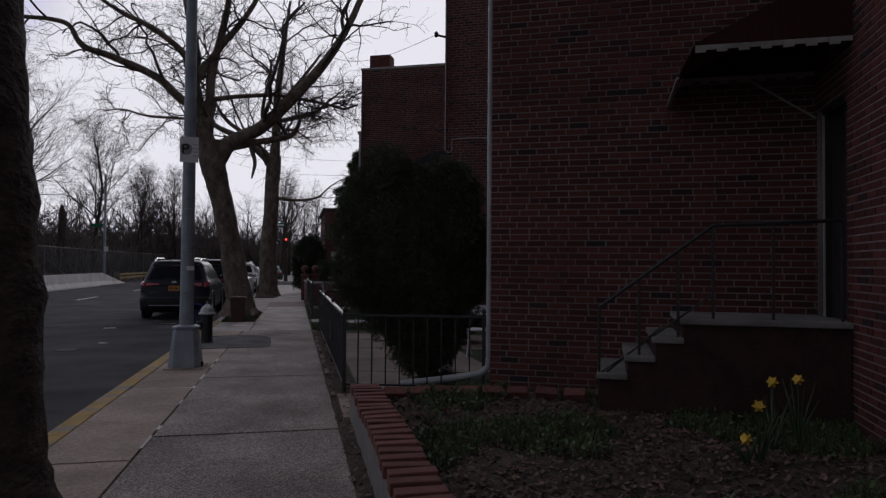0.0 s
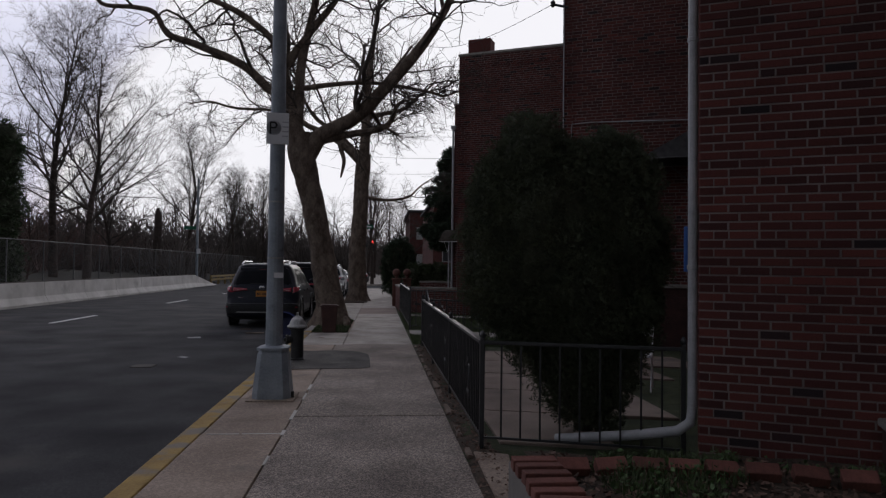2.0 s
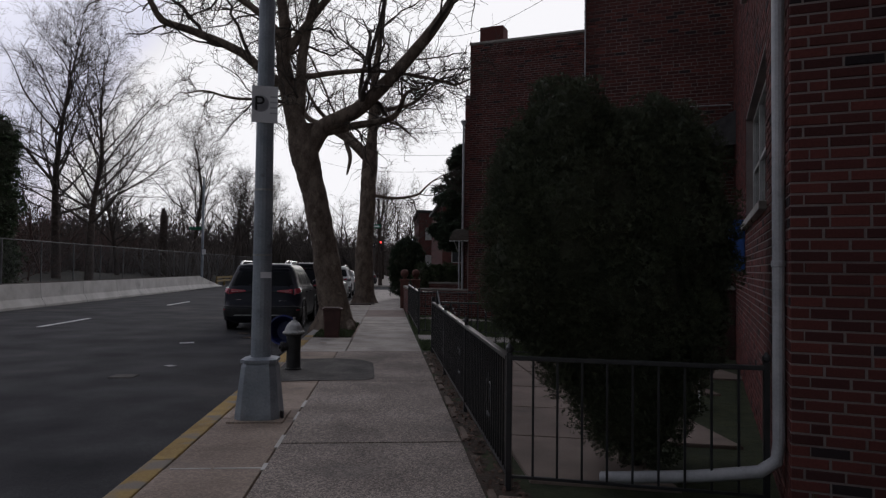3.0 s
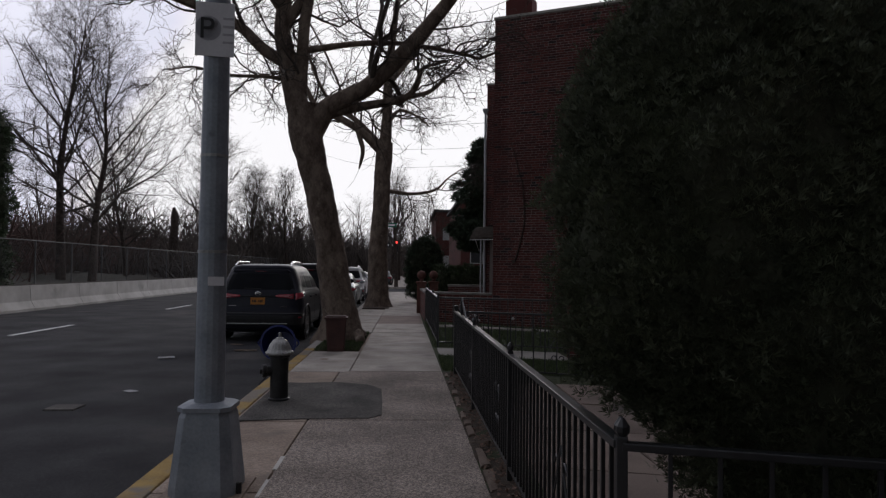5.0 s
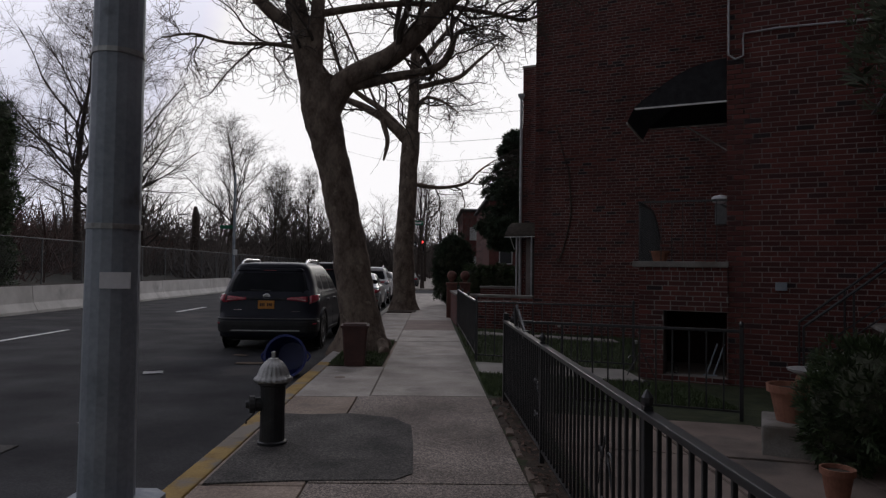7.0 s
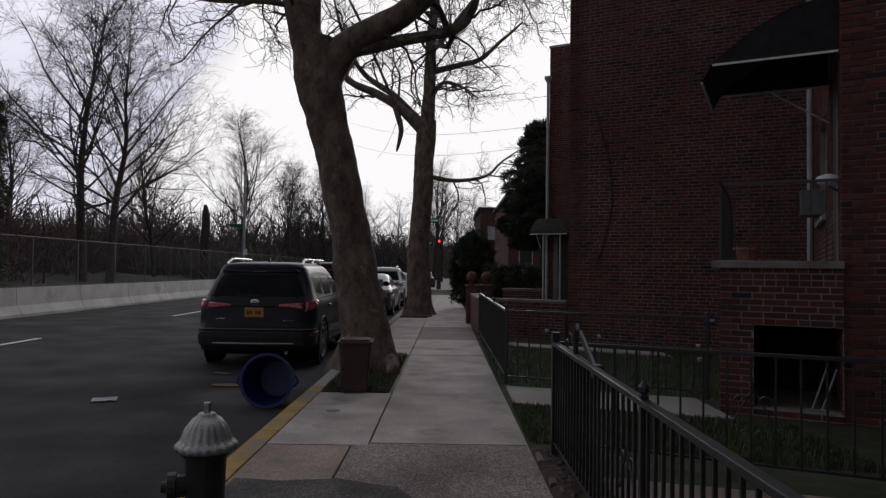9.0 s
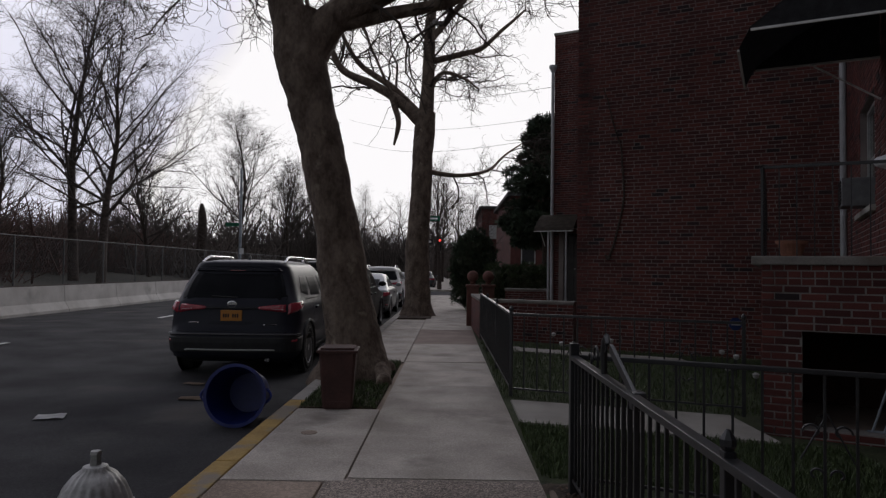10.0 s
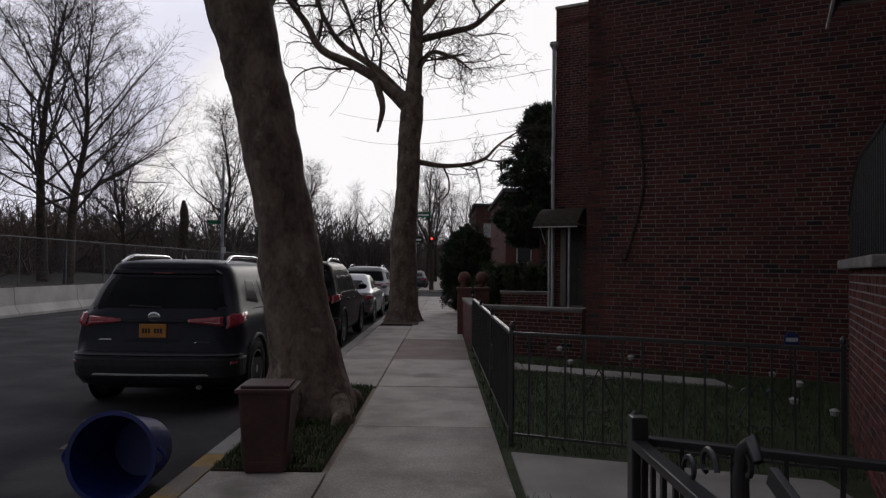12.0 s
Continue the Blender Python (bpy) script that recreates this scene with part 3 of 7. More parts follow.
def street_tree(label, seed, trunk, limbs, spec, bark, group=""):
    """trunk, limbs: lists of (x, y, z, radius)."""
    rng = random.Random(seed)
    tr = thing("street_tree", label, "tree", group)
    v, f = [], []

    def smooth_path(rows, sub):
        pts, rad = [], []
        P = [Vector(r[:3]) for r in rows]
        R = [r[3] for r in rows]
        for i in range(len(P) - 1):
            a, b, c, e = P[max(i - 1, 0)], P[i], P[i + 1], P[min(i + 2, len(P) - 1)]
            for k in range(sub):
                t = k / sub
                pts.append(0.5 * ((2 * b) + (c - a) * t + (2 * a - 5 * b + 4 * c - e) * t * t + (3 * b - a - 3 * c + e) * t ** 3))
                rad.append(R[i] + (R[i + 1] - R[i]) * t)
        pts.append(P[-1])
        rad.append(R[-1])
        return pts, rad

    pts, rad = smooth_path(trunk, 12)
    tube(v, f, pts, rad, 22)
    # uneven, knobbly trunk with root flare
    for i, p in enumerate(v):
        k = noise.noise(p * 1.7) * 0.035 + noise.noise(p * 5.0) * 0.022 + noise.noise(p * 11.0) * 0.012
        if bark is M_BARKDARK:
            k += 0.03 * noise.noise(Vector((p.x * 3, p.y * 3, p.z * 9)))
        c = pts[i // 22]
        ang = math.atan2(p.y - c.y, p.x - c.x)
        flare = max(0.0, 0.55 - (p.z - trunk[0][2])) * 0.32 * (0.5 + 0.5 * math.cos(5 * ang + seed))
        out = Vector((p.x - c.x, p.y - c.y, 0))
        if out.length > 1e-4:
            v[i] = p + out.normalized() * (k + flare)
    raw_object("trunk", v, f, bark, tr, smooth=True)
    tw_v, tw_f = [], []
    for limb in limbs:
        v, f = [], []
        pts, rad = smooth_path(limb, 5)
        base = len(v)
        tube(v, f, pts, rad, 10)
        for i in range(base, len(v)):
            v[i] = v[i] + Vector((noise.noise(v[i] * 3), noise.noise(v[i] * 3 + Vector((9, 0, 0))), 0)) * 0.02
        if pts[-1].z > pts[0].z - 0.1:
            sprout(rng, tw_v, tw_f, pts, rad, 0, spec)
        raw_object("limb", v, f, bark, tr, smooth=True)
    ob = raw_object("crown", tw_v, tw_f, M_TWIG, tr)
    ob["kind"] = "stuff"
    return tr


# (count, length as share of parent, spread, bend, lift, sides, steps, first place along the parent)
PLANE_SPEC = [(10, 0.38, 0.85, 0.25, 0.02, 5, 9, 0.15), (8, 0.46, 0.9, 0.30, 0.0, 4, 7, 0.1), (6, 0.52, 0.95, 0.36, 0.0, 3, 6, 0.1)]
tree_1 = street_tree("leaning plane tree with mottled bark and bare spreading limbs", 3,
    [(-1.66, 20.0, -0.10, 0.50), (-1.66, 20.0, 0.35, 0.40), (-1.81, 20.0, 1.31, 0.315), (-2.02, 20.0, 2.46, 0.30), (-2.25, 20.0, 3.51, 0.30), (-2.42, 20.0, 4.2, 0.34), (-2.50, 20.0, 4.6, 0.36), (-2.54, 20.0, 5.0, 0.31)],
    [[(-2.42, 20.0, 4.37, 0.31), (-2.09, 20.0, 4.88, 0.235), (-1.56, 20.0, 5.22, 0.20), (-1.08, 20.0, 5.52, 0.185), (-0.25, 20.0, 6.38, 0.165), (0.59, 20.0, 7.41, 0.14), (1.15, 20.0, 8.29, 0.115), (1.7, 20.0, 9.5, 0.09), (2.2, 19.9, 10.9, 0.05)],
     [(-2.50, 20.0, 4.60, 0.30), (-2.73, 20.0, 5.25, 0.235), (-2.90, 20.0, 6.02, 0.20), (-3.02, 20.0, 6.68, 0.17), (-2.98, 20.0, 7.4, 0.15), (-3.2, 19.9, 8.8, 0.11), (-3.6, 19.8, 10.6, 0.05)],
     [(-2.62, 20.0, 5.2, 0.17), (-2.58, 20.0, 5.9, 0.14), (-2.51, 20.0, 7.04, 0.12), (-2.15, 20.0, 8.76, 0.09), (-2.0, 19.9, 10.6, 0.05)],
     [(-2.95, 20.0, 6.75, 0.12), (-2.30, 20.0, 7.73, 0.10), (-1.54, 20.0, 8.79, 0.075), (-0.9, 20.1, 10.2, 0.04)],
     [(-2.66, 20.0, 5.80, 0.15), (-3.36, 20.0, 6.17, 0.125), (-4.02, 20.0, 6.75, 0.11), (-5.22, 20.0, 7.25, 0.095), (-5.96, 20.0, 7.50, 0.08), (-6.29, 20.0, 8.03, 0.07), (-6.81, 20.0, 8.17, 0.06), (-7.64, 20.0, 8.23, 0.05), (-7.9, 20.0, 8.9, 0.035), (-8.6, 20.0, 9.5, 0.02)],
     [(-2.98, 20.0, 7.02, 0.12), (-3.51, 20.0, 7.67, 0.09), (-4.27, 20.0, 8.20, 0.075), (-5.03, 20.0, 8.54, 0.06), (-6.2, 19.9, 9.3, 0.03)],
     [(-2.85, 20.0, 5.54, 0.05), (-3.35, 20.0, 5.61, 0.04), (-4.22, 20.0, 5.63, 0.03), (-4.87, 20.0, 5.78, 0.024), (-5.39, 20.0, 5.70, 0.014)],
     [(-1.95, 20.0, 4.87, 0.13), (-1.15, 20.1, 5.07, 0.095), (-0.39, 20.1, 5.24, 0.08), (-0.12, 20.1, 5.53, 0.065), (0.04, 20.1, 5.92, 0.045), (0.5, 20.2, 6.1, 0.02)],
     [(-2.60, 20.0, 6.18, 0.08), (-1.71, 20.0, 6.34, 0.065), (-0.84, 20.0, 6.42, 0.055), (0.0, 20.0, 6.36, 0.05), (0.91, 20.0, 6.22, 0.04), (1.25, 20.0, 6.14, 0.035), (1.65, 20.0, 6.30, 0.02)]],
    PLANE_SPEC, M_BARK, "street trees along the kerb")
tree_2 = street_tree("tall bare plane tree with a torn hanging limb", 8,
    [(-1.42, 32.5, -0.1, 0.55), (-1.42, 32.5, 0.4, 0.42), (-1.45, 32.5, 2.1, 0.37), (-1.35, 32.5, 4.0, 0.34), (-1.3, 32.5, 5.5, 0.33), (-1.22, 32.5, 6.6, 0.30)],
    [[(-1.25, 32.5, 6.2, 0.28), (-1.17, 32.5, 7.6, 0.22), (-1.12, 32.5, 9.5, 0.18), (-0.9, 32.4, 11.5, 0.12), (-0.6, 32.3, 14, 0.05)],
     [(-1.4, 32.5, 6.25, 0.20), (-2.15, 32.5, 6.99, 0.165), (-2.95, 32.5, 7.48, 0.14), (-3.95, 32.5, 7.95, 0.115), (-4.4, 32.4, 8.7, 0.10), (-5.0, 32.3, 9.6, 0.08), (-5.4, 32.2, 11.4, 0.04)],
     [(-1.5, 32.6, 6.6, 0.13), (-2.4, 32.7, 7.5, 0.11), (-3.5, 32.8, 8.3, 0.09), (-4.2, 32.9, 9.6, 0.06), (-4.6, 33, 11, 0.03)],
     [(-1.15, 32.5, 8.25, 0.12), (-0.2, 32.5, 8.50, 0.10), (0.55, 32.5, 8.72, 0.085), (1.2, 32.5, 9.3, 0.06), (2.0, 32.4, 10.0, 0.03)],
     [(-1.2, 32.5, 4.68, 0.09), (-0.25, 32.5, 4.54, 0.07), (0.77, 32.5, 4.70, 0.05), (1.35, 32.5, 5.21, 0.035), (1.9, 32.4, 5.6, 0.018)],
     [(-2.35, 32.4, 7.1, 0.12), (-2.24, 32.4, 6.75, 0.11), (-2.12, 32.4, 6.34, 0.09), (-2.16, 32.4, 5.9, 0.075), (-2.25, 32.4, 5.5, 0.03)],
     [(-2.37, 32.3, 7.22, 0.045), (-2.9, 32.3, 8.35, 0.045), (-3.8, 32.3, 10.4, 0.042), (-5.3, 32.3, 13.0, 0.035)],
     [(-1.1, 32.5, 7.4, 0.10), (-0.7, 32.5, 7.9, 0.07), (0.0, 32.4, 7.7, 0.05), (0.5, 32.3, 7.3, 0.02)],
     [(-1.1, 32.5, 9.0, 0.12), (-0.2, 32.8, 10.2, 0.09), (0.9, 33, 11.8, 0.05)]],
    PLANE_SPEC, M_BARK, "street trees along the kerb")
tree_0 = street_tree("old street tree with dark knotted bark", 5,
    [(-1.80, 3.95, -0.1, 0.56), (-1.80, 3.95, 0.3, 0.46), (-1.80, 3.95, 1.3, 0.43), (-1.86, 3.95, 2.6, 0.40), (-1.95, 3.95, 4.2, 0.38), (-2.0, 3.95, 5.4, 0.36)],
    [[(-2.0, 3.95, 5.2, 0.3), (-2.6, 4.6, 7.2, 0.2), (-3.4, 5.4, 9.2, 0.1), (-3.8, 5.8, 11, 0.04)],
     [(-2.0, 3.95, 5.2, 0.26), (-1.4, 3.2, 7.4, 0.17), (-0.8, 2.6, 9.6, 0.07)],
     # four more limbs of the unseen crown, added to shade the near house wall
     [(-2.0, 3.95, 5.3, 0.24), (-0.6, 4.4, 6.8, 0.16), (1.0, 5.0, 8.2, 0.11), (2.8, 5.3, 9.3, 0.05)],
     [(-2.0, 3.95, 5.3, 0.22), (-1.0, 2.2, 6.9, 0.15), (0.6, 0.6, 8.2, 0.10), (2.2, -0.8, 9.4, 0.05)],
     [(-2.0, 3.95, 5.2, 0.22), (-3.4, 2.6, 6.8, 0.14), (-5.0, 1.6, 8.4, 0.05)],
     [(-2.0, 3.95, 5.2, 0.20), (-3.6, 4.6, 6.9, 0.13), (-5.6, 5.0, 8.6, 0.05)]],
    PLANE_SPEC, M_BARKDARK, "street trees along the kerb")


def park_tree(seed, height, first, low, high, limbs, spec):
    """A bare winter tree at the origin, its trunk and its crown: limbs leave the stem from the share 'first' of its height on,
    at angles from 'low' (the lowest limb) to 'high' (the topmost), and rise in a fan."""
    rng = random.Random(seed)
    n = 18
    v, f = [], []
    tr = wander(rng, Vector((0, 0, -0.2)), Vector((0, 0, 1)), height * 0.92, n, 0.045, 0.04)
    rad = [height * 0.0155 * (1 - k / n) ** 1.15 + 0.012 for k in range(n + 1)]
    tube(v, f, tr, rad, 9)
    trunk_mesh = (v, f)
    v, f = [], []
    for k in range(limbs):
        t = first + (0.92 - first) * (k / (limbs - 1)) ** 1.1
        i = min(int(t * n), n - 1)
        a = k * 2.4 + rng.uniform(-0.5, 0.5)
        sp = radians(low + (high - low) * (t - first) / (0.92 - first)) * rng.uniform(0.8, 1.2)
        ln = height * (0.47 * (1 - t) + 0.09) * rng.uniform(0.8, 1.12)
        q = wander(rng, tr[i], Vector((math.cos(a) * math.sin(sp), math.sin(a) * math.sin(sp), math.cos(sp))), ln, 9, 0.10, 0.035)
        r0 = min(rad[i] * 0.5, ln * 0.0105)
        rr = [r0 * (1 - 0.85 * j / 9) + 0.008 for j in range(10)]
        tube(v, f, q, rr, 5)
        sprout(rng, v, f, q, rr, 0, spec)
    return trunk_mesh, (v, f)


PARK_SPEC = [(9, 0.42, 0.72, 0.14, 0.03, 4, 5, 0.2), (7, 0.46, 0.72, 0.18, 0.02, 3, 4, 0.15), (4, 0.5, 0.7, 0.22, 0.02, 3, 3, 0.15)]
FAR_SPEC = [(7, 0.44, 0.72, 0.14, 0.03, 4, 5, 0.2), (6, 0.5, 0.72, 0.18, 0.02, 3, 4, 0.15), (2, 0.5, 0.7, 0.22, 0.02, 3, 3, 0.15)]
PARK_KINDS = [(20, 0.32, 60, 20, 26, PARK_SPEC), (31, 0.28, 52, 18, 25, PARK_SPEC), (22, 0.33, 42, 12, 22, PARK_SPEC), (41, 0.28, 56, 18, 17, FAR_SPEC), (52, 0.30, 46, 14, 17, FAR_SPEC)]
# x, y, height, kind
PARK = [(-22.9, 50.5, 20.5, 0), (-18.5, 45.3, 17, 1), (-19.6, 70.8, 16.8, 2), (-22.6, 60, 12.5, 1), (-16.3, 76, 12.6, 2), (-18.2, 80, 13.5, 1), (-14.8, 86, 14, 2), (-30, 54, 14, 2), (-27.5, 44, 10, 4), (-36, 60, 17, 3), (-43, 66, 18, 4), (-52, 62, 18, 3),
        (-30, 74, 13, 3), (-38, 82, 14, 3), (-25, 90, 12, 4), (-19, 100, 13, 3), (-12.5, 104, 14, 4), (-31, 104, 14, 3), (-46, 92, 16, 4), (-9, 122, 15, 3), (-5, 128, 15, 4), (-16, 124, 14, 3), (-24, 34, 8, 4), (-33, 40, 9, 3)]
wood = []
for k in range(5):
    seed, first, low, high, limbs, twigs = PARK_KINDS[k]
    (kv, kf), (pv, pf) = park_tree(seed, 16, first, low, high, limbs, twigs)
    t0 = thing("park_tree", "tall bare winter tree behind the barrier", "tree", "bare trees in the park")
    raw_object("trunk", kv, kf, M_BARKDARK, t0, smooth=True)
    raw_object("crown", pv, pf, M_PARKTWIG, t0)
    wood.append(t0)
placed = set()
for i, (x, y, h, k) in enumerate(PARK):
    m = pose(x, y, -0.15, 0, 0, i * 67) @ Matrix.Diagonal((h / 16, h / 16, h / 16, 1))
    if k not in placed:
        wood[k].matrix_world = m
        placed.add(k)
    else:
        ob = copy_thing(wood[k], Matrix.Identity(4))
        ob.matrix_basis = m

dead = thing("dead_trunk", "broken dark dead trunk standing among the park trees", "tree stump", at=pose(-20.6, 64.8, 0.3))
v, f = [], []
tube(v, f, [Vector((0.05 * math.sin(i * 1.3), 0, 6.3 * i / 8)) for i in range(9)], [0.42 - 0.014 * i for i in range(8)] + [0.12], 9)
raw_object("trunk", v, f, M_BARKDARK, dead, smooth=True)

# gnarled surface roots of the leaning tree
for pts_r in ([(-1.45, 19.85, 0.26, 0.13), (-1.28, 19.70, 0.15, 0.11), (-1.20, 19.45, 0.06, 0.085), (-1.28, 19.28, 0.02, 0.04)], [(-1.5, 20.2, 0.25, 0.13), (-1.25, 20.35, 0.10, 0.09), (-1.16, 20.6, 0.0, 0.04)], [(-1.75, 19.65, 0.25, 0.14), (-1.72, 19.3, 0.08, 0.10), (-1.62, 19.0, -0.02, 0.05)]):
    v, f = [], []
    P_ = [Vector(r[:3]) for r in pts_r]
    fine_p, fine_r = [], []
    for a, b, ra, rb in zip(P_, P_[1:], [r[3] for r in pts_r], [r[3] for r in pts_r][1:]):
        for k in range(5):
            fine_p.append(a.lerp(b, k / 5) + Vector((0, 0, 0.02 * math.sin(k))))
            fine_r.append(ra + (rb - ra) * k / 5 + 0.02 * noise.noise(a.lerp(b, k / 5) * 6))
    fine_p.append(P_[-1])
    fine_r.append(0.02)
    tube(v, f, fine_p, fine_r, 12)
    raw_object("root", v, f, M_BARK, tree_1, smooth=True)

# ---- yards ----
M_FLAG = surface("patio_concrete", (0.15, 0.115, 0.096), (0.27, 0.215, 0.18), 1.4, 0.9, bump=0.5, fine=80, vary=0.12, stain=((0.10, 0.085, 0.075), 1.1, 0.58))
M_PATH = surface("path_concrete", (0.22, 0.205, 0.185), (0.35, 0.33, 0.30), 1.8, 0.9, bump=0.4, fine=80, vary=0.08)
M_GRASS = surface("grass_blade", (0.032, 0.052, 0.018), (0.085, 0.120, 0.042), 9, 0.7, bump=0, vary=0.3, island=True)
M_WEED = surface("weed_leaf", (0.035, 0.070, 0.020), (0.085, 0.140, 0.045), 9, 0.6, bump=0, vary=0.3, island=True)
M_LITTER = surface("dead_leaf", (0.075, 0.045, 0.034), (0.17, 0.110, 0.080), 14, 0.85, bump=0, vary=0.45, island=True)
M_EDGING = surface("edging_brick", (0.115, 0.045, 0.036), (0.20, 0.078, 0.058), 9, 0.9, bump=0.6, fine=70, vary=0.25)
M_EDGESTONE = surface("earthy_edging_stone", (0.10, 0.072, 0.056), (0.20, 0.155, 0.125), 5, 0.92, bump=0.6, fine=60, vary=0.2)
M_STUCCO = surface("grey_stucco", (0.13, 0.12, 0.11), (0.22, 0.205, 0.19), 3, 0.95, bump=0.7, fine=60, depth=0.01)

yard = thing("yard", "soil and lawn ground of the front yards", "ground", kind="structure")
part("soil", prism([(0.19, -20), (0.19, 49.5), (14, 49.5), (14, -20)], -0.19, -0.012), M_LAWN, yard)
rng = random.Random(4)
dv, df_ = [], []
rows_n = 180
for i in range(rows_n + 1):
    y = -4 + 19.6 * i / rows_n
    for j in range(6):
        x = EDGE(y) - 0.03 + (0.70 - EDGE(y)) * j / 5
        dv.append((x, y, -0.004 + 0.022 * noise.noise(Vector((x * 7, y * 5, 3))) + 0.014 * noise.noise(Vector((x * 23, y * 19, 3))) - (0.012 if j in (0, 5) else 0)))
for i in range(rows_n):
    for j in range(5):
        a = i * 6 + j
        df_.append((a, a + 1, a + 7, a + 6))
raw_object("dirt_strip", dv, df_, M_SOIL, yard, smooth=True)
yy = 7.7
while yy < 15.2:
    w = rng.uniform(0.18, 0.55)
    e = EDGE(yy) + 0.012
    c = [(e, yy), (e + rng.uniform(0.05, 0.09), yy + rng.uniform(0, 0.05)), (e + rng.uniform(0.05, 0.10), yy + w - rng.uniform(0, 0.05)), (e + rng.uniform(0, 0.02), yy + w)]
    part("edging_stone", prism(c, -0.04, rng.uniform(0.0, 0.018), 0.008), M_EDGESTONE, yard)
    yy += w + rng.uniform(0.03, 0.5)
part("edging_stone", prism([(0.44, 6.6), (0.58, 6.6), (0.72, 7.75), (0.44, 7.85)], -0.04, 0.012, 0.006), M_TAN, yard)


def skew_strip(x0, x1, y_at, w, slope):
    """A strip of ground across the yard: starts at y_at on x0, runs on a slant."""
    return [(x0, y_at), (x1, y_at + slope * (x1 - x0)), (x1, y_at + w + slope * (x1 - x0)), (x0, y_at + w)]


# patio slabs between the two cross fences
rng = random.Random(11)
patio = thing("patio", "cracked brown concrete patio slabs of the front yard", "paving", kind="structure")
for i in range(5):
    for j in range(4):
        x0, y0 = 0.72 + j * 1.02, 8.15 + i * 1.32 - j * 0.26
        if x0 + 1 > 2.3 + (y0 - 7.3) * 0.49:
            continue
        z = 0.008 + rng.uniform(0, 0.012)
        part("slab", prism([(x0, y0), (x0 + 1.0, y0 - 0.26), (x0 + 1.0, y0 + 1.04), (x0, y0 + 1.30)], -0.03, z, 0.006), M_FLAG, patio)
paths = thing("garden_path", "pale concrete garden paths crossing the lawns", "path", kind="structure")
for x0, x1, y0, w, sl in ((0.33, 2.55, 17.42, 1.12, -0.30), (1.0, 3.6, 23.1, 0.62, -0.50), (0.33, 1.0, 23.3, 0.75, -0.3)):
    n = max(1, int((x1 - x0) / 1.1))
    for k in range(n):
        a, b = x0 + (x1 - x0) * k / n, x0 + (x1 - x0) * (k + 1) / n
        part("slab", prism(skew_strip(a + 0.005, b - 0.005, y0 + sl * (a - x0), w, sl), -0.03, 0.012, 0.006), M_PATH, paths)

# raised garden bed beside the pavement
bed = thing("garden_bed", "raised bed of dark soil with weeds and dead leaves", "garden bed", kind="structure")
bv, bf = [], []
NX, NY = 26, 40
for i in range(NY + 1):
    for j in range(NX + 1):
        y = -4 + 11.3 * i / NY
        x = 0.74 + 5.2 * j / NX
        lim = 7.28 - 0.22 * (x - 0.74) if x < 2.1 else 7.27 - 0.488 * (x - 2.1)
        y = min(y, lim)
        bv.append((x, y, 0.16 + 0.045 * noise.noise(Vector((x * 1.3, y * 1.3, 2))) + 0.02 * noise.noise(Vector((x * 5, y * 5, 2)))))
for i in range(NY):
    for j in range(NX):
        a = i * (NX + 1) + j
        bf.append((a, a + 1, a + NX + 2, a + NX + 1))
part_soil = raw_object("soil", bv, bf, M_SOIL, bed, smooth=True)
border = thing("border_wall", "low stuccoed border wall topped with a row of bricks", "low wall")
part("wall_body", box(0.50, 0.745, -4, 6.62, -0.05, 0.285, 0.012), M_STUCCO, border, "grey stucco wall face")
brick_me = None
k = 0
yy = -3.9
while yy < 6.58:
    if brick_me is None:
        b0 = bmesh.new()
        add_box(b0, -0.14, 0.14, -0.049, 0.049, 0, 0.075, 0.009)
        ob = part("brick", b0, M_EDGING, border)
        brick_me = ob.data
    else:
        ob = new("brick", brick_me)
        ob.parent = border
    ob.matrix_world = pose(0.625 + rng.uniform(-0.01, 0.01), yy, 0.283 + rng.uniform(-0.004, 0.004), rng.uniform(-3, 3), rng.uniform(-2, 2), rng.uniform(-3, 3))
    yy += 0.152
edging = thing("brick_edging", "row of tilted old bricks edging the garden bed", "edging")
path_pts = [(0.82, 6.72), (1.35, 6.70), (2.05, 6.56), (2.6, 6.40), (3.15, 6.15)]
for (xa, ya), (xb, yb) in zip(path_pts, path_pts[1:]):
    n = int(math.hypot(xb - xa, yb - ya) / 0.215)
    for i in range(n):
        t = (i + 0.5) / n
        ob = new("brick", brick_me)
        ob.parent = edging
        ob.matrix_world = pose(xa + (xb - xa) * t, ya + (yb - ya) * t, 0.175, 28 + rng.uniform(-8, 8), rng.uniform(-4, 4), math.degrees(math.atan2(yb - ya, xb - xa)) + rng.uniform(-5, 5)) @ Matrix.Diagonal((0.75, 1.1, 1.2, 1))


def blades(count, where, height, width, seed, ground):
    """Bent grass blades, three points each side."""
    r = random.Random(seed)
    v, f = [], []
    for _ in range(count):
        x, y = where(r)
        if x is None:
            continue
        h = height * r.uniform(0.4, 1.2)
        a = r.uniform(0, 6.28)
        lean = r.uniform(0.1, 0.8) * h
        dx, dy = math.cos(a), math.sin(a)
        w = width * r.uniform(0.6, 1.2)
        z = ground(x, y)
        i = len(v)
        v.extend([(x - dy * w, y + dx * w, z), (x + dy * w, y - dx * w, z), (x + dx * lean * 0.4 + dy * w * 0.7, y + dy * lean * 0.4 - dx * w * 0.7, z + h * 0.6), (x + dx * lean * 0.4 - dy * w * 0.7, y + dy * lean * 0.4 + dx * w * 0.7, z + h * 0.6), (x + dx * lean, y + dy * lean, z + h)])
        f.extend([(i, i + 1, i + 2, i + 3), (i + 3, i + 2, i + 4)])
    return v, f


